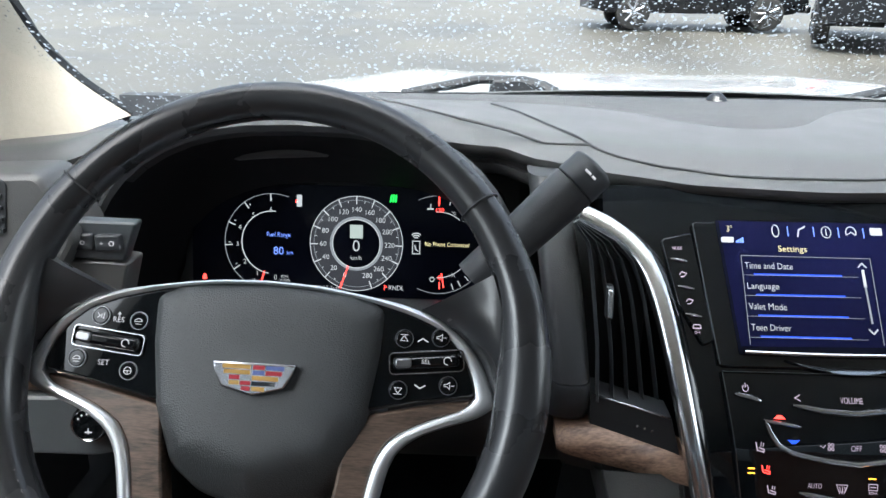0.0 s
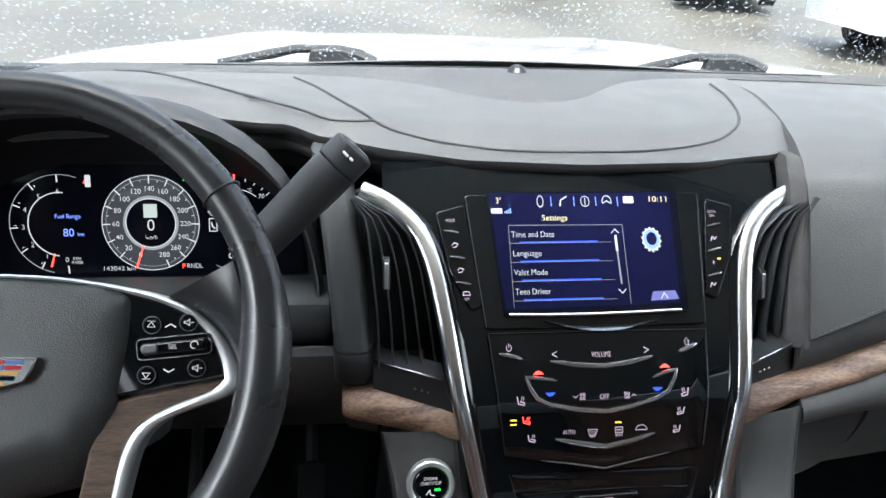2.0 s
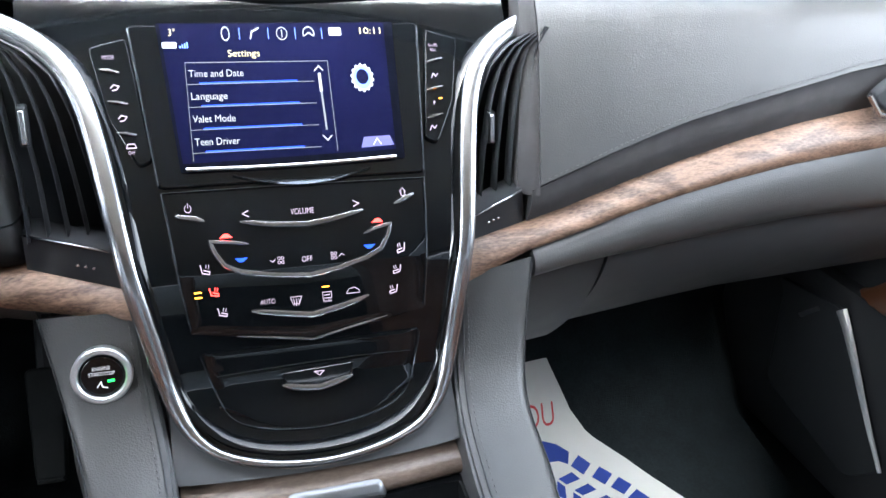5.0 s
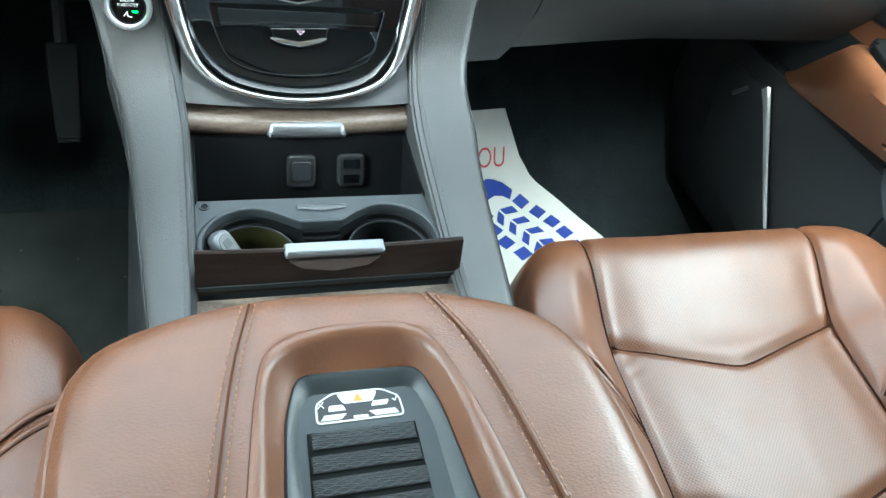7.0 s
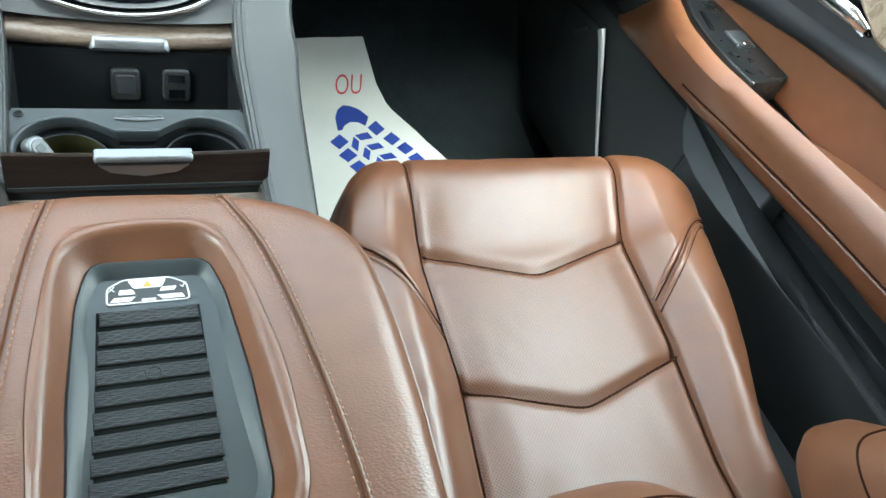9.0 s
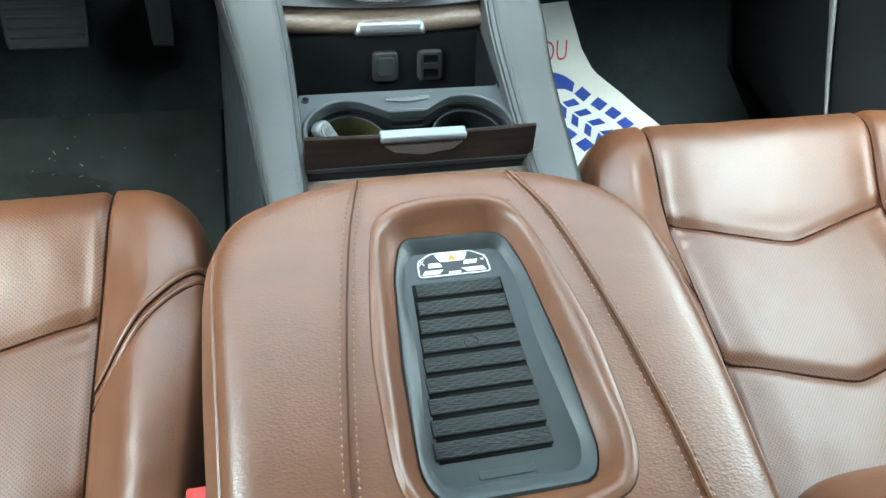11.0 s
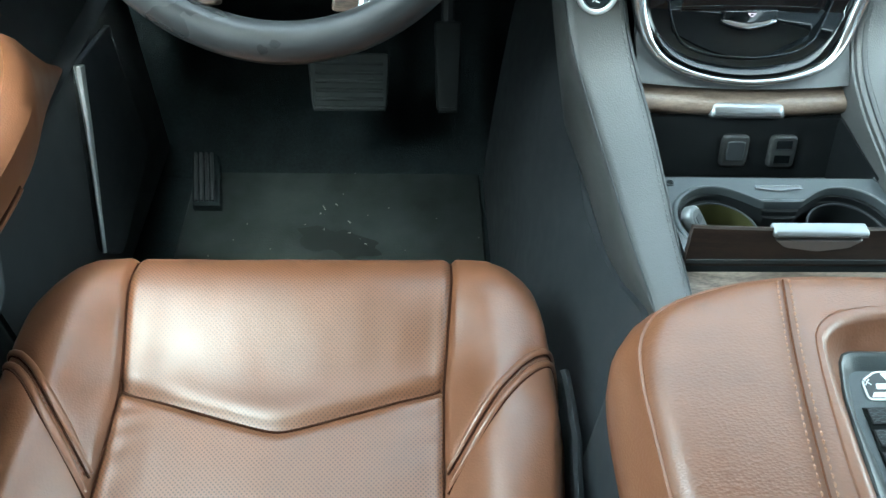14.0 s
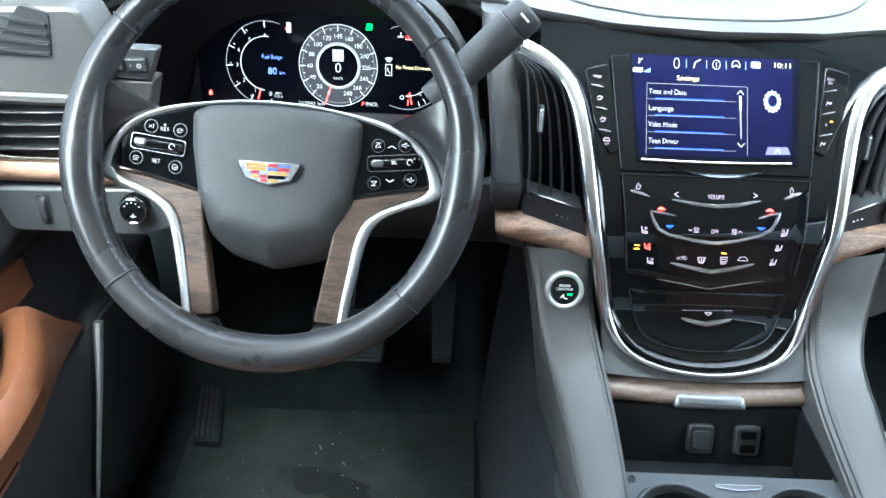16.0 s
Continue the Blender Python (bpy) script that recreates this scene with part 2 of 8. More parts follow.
def slab(top, bot, bm=None):
    """A closed sheet between two grids of points of the same shape."""
    bm = bm or bmesh.new()
    r, c = len(top), len(top[0])
    a = [[bm.verts.new(p) for p in row] for row in top]
    b = [[bm.verts.new(p) for p in row] for row in bot]
    for i in range(r - 1):
        for j in range(c - 1):
            bm.faces.new((a[i][j], a[i][j + 1], a[i + 1][j + 1], a[i + 1][j]))
            bm.faces.new((b[i][j], b[i + 1][j], b[i + 1][j + 1], b[i][j + 1]))
    for j in range(c - 1):
        bm.faces.new((a[0][j], b[0][j], b[0][j + 1], a[0][j + 1]))
        bm.faces.new((a[-1][j], a[-1][j + 1], b[-1][j + 1], b[-1][j]))
    for i in range(r - 1):
        bm.faces.new((a[i][0], a[i + 1][0], b[i + 1][0], b[i][0]))
        bm.faces.new((a[i][-1], b[i][-1], b[i + 1][-1], a[i + 1][-1]))
    return bm


def sheet(fn, us, vs, off, bm=None):
    """fn(u, v) gives a point; off is the offset of the back face."""
    top = [[Vector(fn(u, v)) for u in us] for v in vs]
    bot = [[p + Vector(off) for p in row] for row in top]
    return slab(top, bot, bm)


def loft(rings, caps=True, bm=None, closed=False):
    bm = bm or bmesh.new()
    vs = [[bm.verts.new(p) for p in ring] for ring in rings]
    n = len(vs[0])
    pairs = list(zip(vs, vs[1:])) + ([(vs[-1], vs[0])] if closed else [])
    for a, b in pairs:
        for i in range(n):
            bm.faces.new((a[i], a[(i + 1) % n], b[(i + 1) % n], b[i]))
    if caps and not closed:
        bm.faces.new(list(reversed(vs[0])))
        bm.faces.new(vs[-1])
    return bm


def tube(points, radius, n=8, closed=False, flat=1.0, normal=(0, -0.8, 0.6), bm=None):
    """A sweep with an oval section; flat scales the section along the given normal."""
    pts = [Vector(p) for p in points]
    rings = []
    for i, p in enumerate(pts):
        a = pts[i - 1] if i or closed else pts[i]
        b = pts[(i + 1) % len(pts)] if i < len(pts) - 1 or closed else pts[i]
        d = (b - a).normalized()
        side = d.cross(Vector(normal))
        if side.length < 1e-4:
            side = d.cross(Vector((1, 0, 0)))
        side.normalize()
        up = side.cross(d)
        r = radius[i] if isinstance(radius, (list, tuple)) else radius
        rings.append([p + side * math.cos(t) * r + up * math.sin(t) * r * flat for t in [2 * math.pi * k / n for k in range(n)]])
    return loft(rings, bm=bm, closed=closed)


def inset(poly, d):
    """Move the edges of an anticlockwise 2D polygon inwards by d."""
    out = []
    n = len(poly)
    for i in range(n):
        p0, p1, p2 = (Vector(poly[k % n]) for k in (i - 1, i, i + 1))
        e1, e2 = (p1 - p0), (p2 - p1)
        if e1.length < 1e-9 or e2.length < 1e-9:
            out.append(p1)
            continue
        n1 = Vector((-e1.y, e1.x)).normalized()
        n2 = Vector((-e2.y, e2.x)).normalized()
        m = n1 + n2
        k = m.length_squared
        out.append(p1 + m * (2 * d / k if k > 0.3 else d))
    return out


def ccw(poly):
    a = sum(p[0] * q[1] - q[0] * p[1] for p, q in zip(poly, poly[1:] + poly[:1]))
    return [tuple(p) for p in poly] if a > 0 else [tuple(p) for p in reversed(poly)]


def rounded(pts, r, n=4):
    """Round the corners of a 2D polygon."""
    pts = ccw(list(pts))
    out = []
    m = len(pts)
    for i in range(m):
        p0, p1, p2 = (Vector(pts[k % m]) for k in (i - 1, i, i + 1))
        a, b = (p0 - p1), (p2 - p1)
        la, lb = a.length, b.length
        k = min(r, la * 0.45, lb * 0.45)
        s, e = p1 + a.normalized() * k, p1 + b.normalized() * k
        for j in range(n + 1):
            t = j / n
            out.append(tuple((1 - t) ** 2 * s + 2 * t * (1 - t) * p1 + t * t * e))
    return out


def box2(x0, y0, x1, y1):
    return [(x0, y0), (x1, y0), (x1, y1), (x0, y1)]


def disc(cx, cy, r, n=20, ry=None):
    return [(cx + r * math.cos(2 * math.pi * k / n), cy + (ry or r) * math.sin(2 * math.pi * k / n)) for k in range(n)]


def plate(poly, place, d0, d1, bevel=0.0, bm=None):
    """Extrude a 2D polygon from height d0 to d1 over the surface place(x, y, d), with a bevelled upper edge."""
    bm = bm or bmesh.new()
    poly = ccw(list(poly))
    rings = [[place(x, y, d0) for x, y in poly]]
    if bevel:
        rings.append([place(x, y, d1 - bevel) for x, y in poly])
        mid = inset(poly, bevel * 0.35)
        rings.append([place(p[0], p[1], d1 - bevel * 0.3) for p in mid])
        rings.append([place(p[0], p[1], d1) for p in inset(poly, bevel)])
    else:
        rings.append([place(x, y, d1) for x, y in poly])
    return loft(rings, bm=bm)


def ring2(poly, width, place, d0, d1, bm=None):
    """A raised frame along the inside of a polygon."""
    bm = bm or bmesh.new()
    poly = ccw(list(poly))
    inner = inset(poly, width)
    q = width * 0.25
    a, b = inset(poly, q), inset(poly, width - q)
    rows = [[place(p[0], p[1], d) for p in pl] for pl, d in ((poly, d0), (poly, d1 - q), (a, d1), (b, d1), (inner, d1 - q), (inner, d0))]
    vs = [[bm.verts.new(p) for p in r] for r in rows]
    n = len(poly)
    for a_, b_ in zip(vs, vs[1:] + vs[:1]):
        for i in range(n):
            bm.faces.new((a_[i], a_[(i + 1) % n], b_[(i + 1) % n], b_[i]))
    return bm


def stroke(pts, w, place, d0, d1, bm=None, closed=False):
    """A raised line of width w through 2D points."""
    bm = bm or bmesh.new()
    pts = [Vector(p) for p in pts]
    if closed:
        pts = pts + [pts[0]]
    for p, q in zip(pts, pts[1:]):
        e = q - p
        if e.length < 1e-9:
            continue
        e.normalize()
        s = Vector((-e.y, e.x)) * w / 2
        e = e * w * 0.35
        poly = [p - e - s, q + e - s, q + e + s, p - e + s]
        plate([tuple(v) for v in poly], place, d0, d1, bm=bm)
    return bm


def arc(cx, cy, r, a0, a1, n=24, ry=None):
    return [(cx + r * math.cos(radians(a0 + (a1 - a0) * k / n)), cy + (ry or r) * math.sin(radians(a0 + (a1 - a0) * k / n))) for k in range(n + 1)]


def words(text, size, place, x, y, d, material, parent, name="lettering", align="CENTER", width=None, label=""):
    """Raised lettering from the built-in font, laid on place(x, y, d)."""
    cu = bpy.data.curves.new("text", "FONT")
    cu.body, cu.size, cu.align_x, cu.align_y = text, size, align, "CENTER"
    cu.resolution_u = 3
    cu.offset = -size * 0.006
    ob = bpy.data.objects.new("text", cu)
    scene.collection.objects.link(ob)
    me = bpy.data.meshes.new_from_object(ob)
    bpy.data.objects.remove(ob)
    bpy.data.curves.remove(cu)
    k = 1.0
    if width and len(me.vertices):
        xs = [v.co.x for v in me.vertices]
        k = width / max(1e-6, max(xs) - min(xs))
    bm = bmesh.new()
    bm.from_mesh(me)
    bpy.data.meshes.remove(me)
    for v in bm.verts:
        v.co = place(x + v.co.x * k, y + v.co.y, d)
    return part(name, bm, material, parent, label, smooth=False)


def block(lo, hi, bevel=0.004, seg=2, bm=None, m=None):
    bm = bm or bmesh.new()
    r = bmesh.ops.create_cube(bm, size=1)
    s = [h - l for l, h in zip(lo, hi)]
    c = [(h + l) / 2 for l, h in zip(lo, hi)]
    for v in r["verts"]:
        v.co = Vector((v.co.x * s[0] + c[0], v.co.y * s[1] + c[1], v.co.z * s[2] + c[2]))
    if bevel:
        es = list({e for v in r["verts"] for e in v.link_edges})
        out = bmesh.ops.bevel(bm, geom=es, offset=bevel, segments=seg, affect="EDGES", profile=0.5)
        vs = {v for f_ in out["faces"] for v in f_.verts} | {v for v in r["verts"] if v.is_valid}
    else:
        vs = r["verts"]
    if m is not None:
        for v in vs:
            v.co = m @ v.co
    return bm


def lerp(t, pts):
    """Piecewise linear through sorted (t, value) pairs."""
    return float(np.interp(t, [p[0] for p in pts], [p[1] for p in pts]))


def smoothstep(a, b, t):
    t = min(1.0, max(0.0, (t - a) / (b - a)))
    return t * t * (3 - 2 * t)


def span(a, b, n):
    return [a + (b - a) * i / (n - 1) for i in range(n)]


# ---- outside: ground, sky edge, bonnet ----
def ground_z(y):
    return -0.62 + 0.06 * (y - 1.0)


def build_outside():
    bm = bmesh.new()
    s = 400
    vs = [bm.verts.new((x, y, ground_z(y))) for x, y in ((-s, -s), (s, -s), (s, s), (-s, s))]
    bm.faces.new(vs)
    part("ground", bm, ASPHALT, None, "wet grey asphalt car park", kind="structure")["category"] = "ground"

    def bonnet(u, v):
        y = 0.90 - 0.28 * u * u + v * (1.22 + 0.2 * u * u)
        half = 0.98 - 0.10 * v**2
        x = u * half
        z = 0.845 - 0.085 * v**1.6 - 0.05 * abs(u) ** 3 - 0.22 * max(0, abs(u) - 0.86) - 0.30 * max(0, v - 0.93)
        z += 0.012 * smoothstep(0.35, 0.5, abs(u)) * (1 - smoothstep(0.5, 0.66, abs(u)))
        return (x, y, z)

    bon = thing("car_bonnet", "white painted car bonnet wet with rain", "bonnet")
    part("panel", sheet(bonnet, span(-1, 1, 41), span(0, 1, 21), (0, 0, -0.03)), WHITE_PAINT, bon)


build_outside()


# ---- cabin shell ----
def wall_box(name, lo, hi, material, label, bevel=0.01):
    return tagged(part(name, block(lo, hi, bevel), material, None, label, kind="structure"), category=name.split("_")[0])


def build_shell():
    wall_box("floor", (-0.94, -2.4, -0.06), (0.94, 0.50, 0.0), CARPET, "black carpeted cabin floor", 0.0)
    bm = sheet(lambda u, v: (u, 0.44 + 0.34 * v, -0.01 + 0.50 * v**1.3), span(-0.94, 0.94, 3), span(0, 1, 9), (0, 0.05, -0.03))
    tagged(part("wall_toe_board", bm, CARPET, None, "black carpet rising to the bulkhead", kind="structure"), category="wall")
    wall_box("wall_bulkhead", (-0.9, 0.80, 0.30), (0.9, 0.84, 0.835), PLASTIC, "dark bulkhead below the windscreen", 0.0)
    wall_box("ceiling", (-0.72, -2.3, 1.34), (0.72, 0.035, 1.38), HEADLINER, "beige fabric headliner", 0.01)
    wall_box("wall_rear", (-0.9, -2.44, 0.0), (0.9, -2.40, 0.80), PLASTIC, "dark tailgate trim", 0.0)
    # pillars and roof rails, mirrored
    edge = [(0.765, 0.54, 0.842), (0.800, 0.495, 0.885), (0.818, 0.45, 0.93), (0.818, 0.40, 0.985), (0.795, 0.30, 1.08), (0.75, 0.16, 1.20), (0.69, 0.01, 1.35)]
    for s in (-1, 1):
        line = []
        for p, q in zip(edge, edge[1:]):
            line += [Vector(p).lerp(Vector(q), k / 4) for k in range(4)]
        line.append(Vector(edge[-1]))
        for _ in range(3):
            line = [line[0]] + [(p + q * 2 + r) / 4 for p, q, r in zip(line, line[1:], line[2:])] + [line[-1]]
        top = []
        for k, p in enumerate(line):
            w = 1 - 0.55 * k / len(line)
            top.append([Vector((s * (p.x + dx * w), p.y + dy * w, p.z + dz * w)) for dx, dy, dz in ((0.0, 0.0, 0.0), (-0.010, -0.018, 0.004), (-0.008, -0.06, 0.004), (0.012, -0.12, -0.004), (0.045, -0.17, -0.016), (0.085, -0.205, -0.03))])
        bot = [[p + Vector((s * 0.03, 0.03, 0.0)) for p in r] for r in top]
        tagged(part("wall_front_pillar", slab(top, bot), HEADLINER, None, "beige trimmed windscreen pillar", kind="structure"), category="pillar")
        bm = tube([Vector((s * (p.x + 0.004), p.y + 0.004, p.z + 0.002)) for p in line], 0.0105, 8)
        tagged(part("trim_screen_seal", bm, PLASTIC, None, "black windscreen seal", kind="structure"), category="trim")
        # out of view: pillar widened, pillar and rail darkened against reflections in the gloss
        bm = tube([(s * 0.87, -0.58, 0.78), (s * 0.83, -0.59, 1.05), (s * 0.73, -0.60, 1.36)], [0.17, 0.16, 0.16], 10, flat=0.5, normal=(s, 0, 0))
        tagged(part("wall_centre_pillar", bm, ROOF, None, "unseen door pillar, dark and widened to block reflections", kind="structure"), category="pillar")
        bm = tube([(s * 0.70, 0.05, 1.355), (s * 0.72, -1.0, 1.37), (s * 0.70, -2.35, 1.36)], 0.045, 10)
        tagged(part("wall_roof_rail", bm, ROOF, None, "unseen roof rail trim, dark to keep reflections low", kind="structure"), category="wall")
        bm = block((min(s * 0.86, s * 0.90), -2.4, 0.0), (max(s * 0.86, s * 0.90), -0.70, 0.80), 0.01)
        tagged(part("wall_rear_side", bm, PLASTIC, None, "dark rear door trim", kind="structure"), category="wall")
        bm = block((min(s * 0.80, s * 0.82), -2.4, 0.80), (max(s * 0.80, s * 0.82), -0.70, 1.37), 0.0)
        tagged(part("wall_rear_glass", bm, TINT, None, "dark tinted rear side glass", kind="structure"), category="window")
    wall_box("wall_tailgate_glass", (-0.9, -2.44, 0.80), (0.9, -2.42, 1.37), TINT, "dark tinted tailgate glass", 0.0)
    # closed lower body sides ahead of the doors
    for s in (-1, 1):
        bm = block((min(s * 0.937, s * 0.955), -0.80, -0.06), (max(s * 0.937, s * 0.955), 0.86, 0.80), 0.0)
        tagged(part("wall_footwell_side", bm, CARPET, None, "black carpeted footwell side", kind="structure"), category="wall")
    # bench behind, closes the cabin behind the camera
    bm = block((-0.75, -1.6, 0.05), (0.75, -1.05, 0.42), 0.06, 4)
    tagged(part("rear_bench", bm, LEATHER, None, "brown leather rear bench seat", kind=""), category="seat")


build_shell()


# ---- dashboard ----
dash = thing("dashboard", "dark grey leather dashboard with stitched seams and walnut strip", "dashboard")


def lip_y(x):
    """Front edge of the top pad in plan."""
    if x < -0.25:
        return lerp(x, [(-0.9, 0.30), (-0.72, 0.275), (-0.5, 0.262), (-0.32, 0.29), (-0.25, 0.312)])
    return lerp(x, [(-0.25, 0.312), (-0.2, 0.292), (-0.12, 0.270), (0.0, 0.262), (0.12, 0.268), (0.2, 0.285), (0.24, 0.31)])


def hump(x):
    return 0.034 * math.exp(-(((x + 0.485) / 0.17) ** 2))


def top_z(x, y):
    z = lerp(y, [(0.26, 0.842), (0.30, 0.852), (0.36, 0.860), (0.46, 0.866), (0.60, 0.867), (0.76, 0.850)])
    z += hump(x) * (1 - smoothstep(0.30, 0.62, y))
    # the pad falls away towards the foot of the windscreen pillar
    z -= 0.028 * smoothstep(0.58, 0.75, -x) * smoothstep(0.32, 0.50, y)
    return z - 0.02 * smoothstep(0.6, 0.95, abs(x))


def dash_top(u, v):
    x = u
    yf = lip_y(x) + 0.040 * smoothstep(-0.74, -0.69, x) * (1 - smoothstep(-0.30, -0.25, x))
    p = dash_section(x, v, yf)
    if x > 0.05:
        end = lerp(p[1], [(0.15, 0.228), (0.24, 0.228), (0.30, 0.238), (0.46, 0.277), (0.78, 0.332)])
        p = (0.05 + (x - 0.05) * (end - 0.05) / 0.178, p[1], p[2])
    return p


def dash_section(x, v, yf):
    if v < 0.25:
        a = v / 0.25 * math.pi * 0.62
        r = 0.013
        zt = top_z(x, yf + 0.02)
        return (x, yf + r - r * math.sin(a) - 0.002, zt - 0.004 - r - r * math.cos(a) + 0.004 * v)
    t = (v - 0.25) / 0.75
    y0 = yf + 0.006
    y = y0 + (0.775 - 0.36 * x * x - y0) * t
    return (x, y, top_z(x, y) - 0.011 * (1 - smoothstep(0, 0.1, t)))


def build_dash():
    us = span(-0.86, 0.228, 90)
    vs = [0.0, 0.05, 0.1, 0.15, 0.2, 0.25] + [0.25 + 0.75 * t for t in (0.02, 0.05, 0.09, 0.14, 0.2, 0.3, 0.4, 0.5, 0.6, 0.7, 0.8, 0.9, 1.0)]
    part("top_pad", sheet(dash_top, us, vs, (0, 0.012, -0.02)), DASH, dash, "dark grey stitched leather top pad")
    # passenger panel: a rolled face from the windscreen down to the walnut strip
    prof = [(0.775, 0.848), (0.62, 0.864), (0.50, 0.868), (0.42, 0.867), (0.35, 0.860), (0.30, 0.850), (0.262, 0.838), (0.236, 0.820), (0.218, 0.795), (0.200, 0.760), (0.182, 0.720), (0.165, 0.682), (0.15, 0.640)]

    def edge_z(x):
        return lerp(x, [(0.2, 0.6745), (0.22, 0.6815), (0.30, 0.7075), (0.365, 0.7265), (0.432, 0.7410), (0.503, 0.7545), (0.573, 0.7680), (0.70, 0.786), (0.9, 0.808)])

    def left_x(z, y):
        return lerp(y, [(0.15, 0.213), (0.20, 0.2175), (0.24, 0.222), (0.30, 0.237), (0.46, 0.275), (0.78, 0.33)])

    def y_at(z):
        return float(np.interp(z, [p[1] for p in reversed(prof[3:])], [p[0] for p in reversed(prof[3:])]))

    def face(u, v):
        k = v * 14
        x_guess = 0.22 + 0.68 * u
        zb = edge_z(x_guess)
        cut = [p for p in prof if p[1] > zb + 0.004 or p[0] > 0.42] + [(y_at(zb), zb)]
        n = len(cut) - 1
        i = min(int(v * n), n - 1)
        f_ = v * n - i
        y = cut[i][0] + (cut[i + 1][0] - cut[i][0]) * f_
        z = cut[i][1] + (cut[i + 1][1] - cut[i][1]) * f_
        xl = left_x(z, y)
        if y > 0.42:
            y = 0.42 + (y - 0.42) * (0.355 - 0.36 * (xl + (0.9 - xl) * u) ** 2) / 0.355
        return (xl + (0.90 - xl) * u, y, z - 0.03 * smoothstep(0.75, 1, u) * (v < 0.4))

    part("passenger_panel", sheet(face, span(0, 1, 28), span(0, 1, 40), (0, 0.02, -0.012)), DASH, dash, "dark grey leather passenger panel with stitched lower edge")

    def wood_top(x):
        return lerp(x, [(0.13, 0.634), (0.143, 0.639), (0.16, 0.6395), (0.20, 0.6425), (0.213, 0.6450), (0.249, 0.6535), (0.310, 0.6715), (0.375, 0.6880), (0.442, 0.7025), (0.514, 0.7145), (0.576, 0.7215), (0.70, 0.733), (0.9, 0.746)])

    def wood_low(x):
        return lerp(x, [(0.13, 0.604), (0.141, 0.6085), (0.203, 0.6265), (0.240, 0.6340), (0.301, 0.6490), (0.366, 0.6620), (0.434, 0.6720), (0.507, 0.6805), (0.587, 0.6850), (0.645, 0.6880), (0.9, 0.694)])

    def face_y(x):
        """Depth of the wood's lower edge along the dash."""
        return lerp(x, [(0.13, 0.131), (0.143, 0.134), (0.203, 0.147), (0.4, 0.167), (0.9, 0.217)])

    def border(x, v):
        top_y = y_at(edge_z(x)) + 0.003
        y = top_y + (face_y(x) + 0.023 - top_y) * v - 0.004 * math.sin(math.pi * v)
        return (x, y, edge_z(x) - 0.001 + (wood_top(x) + 0.001 - edge_z(x)) * v)

    part("lower_roll", sheet(border, span(0.207, 0.90, 34), span(0, 1, 8), (0, 0.03, 0)), SUEDE, dash, "dark suede border under the stitched edge")

    def side_border(v, u):
        z = 0.672 + 0.166 * v
        y = y_at(z)
        return (left_x(z, y) + 0.001 - (0.019 - 0.007 * v) * u, y + 0.003 + 0.010 * u * u, z)

    part("side_roll", sheet(side_border, span(0, 1, 20), span(0, 1, 6), (0.002, 0.03, 0)), SUEDE, dash, "dark suede border beside the vent")

    def wood_fn(x, v):
        z = wood_top(x) + (wood_low(x) - wood_top(x)) * v
        return (x, face_y(x) + 0.022 * (1 - v) ** 1.2 - 0.007 * math.sin(math.pi * v), z)

    part("walnut_strip", sheet(wood_fn, span(0.134, 0.90, 46), span(0, 1, 12), (0, 0.03, 0)), WOOD, dash, "open-pore walnut trim strip")

    def glove_top(x):
        return lerp(x, [(0.2, 0.597), (0.25, 0.603), (0.35, 0.6065), (0.45, 0.6110), (0.54, 0.6130), (0.62, 0.6100), (0.9, 0.600)])

    def low(x, v):
        a = math.sin(math.pi * 0.5 * v)
        return (x, face_y(x) + 0.001 + 0.012 * v**3 - 0.013 * math.sin(math.pi * v**0.8), wood_low(x) - 0.001 + (glove_top(x) - wood_low(x)) * a)

    part("knee_roll", sheet(low, span(0.206, 0.90, 34), span(0, 1, 14), (0, 0.03, 0)), DASH, dash, "grey padded roll above the glovebox")

    def glove(x, v):
        return (x, face_y(x) + 0.010 + 0.085 * v**1.7, glove_top(x) - 0.0015 - 0.142 * v)

    part("glovebox", sheet(glove, span(0.30, 0.90, 24), span(0, 1, 14), (0, 0.03, 0.0)), GLOVE, dash, "dark grey glovebox door under the padded roll")
    part("glovebox_surround", sheet(lambda x, v: (x, face_y(x) + 0.013 + 0.090 * v**1.7, glove_top(x) - 0.0015 - 0.165 * v), span(0.206, 0.2985, 8), span(0, 1, 14), (0, 0.03, 0.0)), GLOVE, dash, "dark grey trim beside the glovebox")
    part("glovebox_edge", tube([(x, face_y(x) + 0.0085, glove_top(x) - 0.001) for x in span(0.335, 0.88, 24)], 0.0010, 6), GREY_PLASTIC, dash, "thin bright glovebox edge")
    under = block((0.21, 0.33, 0.44), (0.90, 0.78, 0.465), 0.006)
    part("underside", under, PLASTIC, dash)


build_dash()


# ---- centre stack ----
STACK = [(0.2995, 0.86), (0.2555, 0.806), (0.158, 0.685), (0.131, 0.647), (0.120, 0.612), (0.102, 0.556), (0.082, 0.530), (0.054, 0.510), (0.03, 0.494), (0.0, 0.47)]


def stack_at(x, z, d=0.0):
    """The point of the sloping stack at x and height z, d in front of its face."""
    ys, zs = [p[0] for p in reversed(STACK)], [p[1] for p in reversed(STACK)]
    y = sum(float(np.interp(z + k * 0.006, zs, ys)) for k in (-1.5, -0.5, 0.5, 1.5)) / 4
    e = 0.008
    dy = (float(np.interp(z + e, zs, ys)) - float(np.interp(z - e, zs, ys))) / (2 * e)
    n = Vector((0, -1, dy)).normalized()
    return Vector((x, y, z)) + n * d


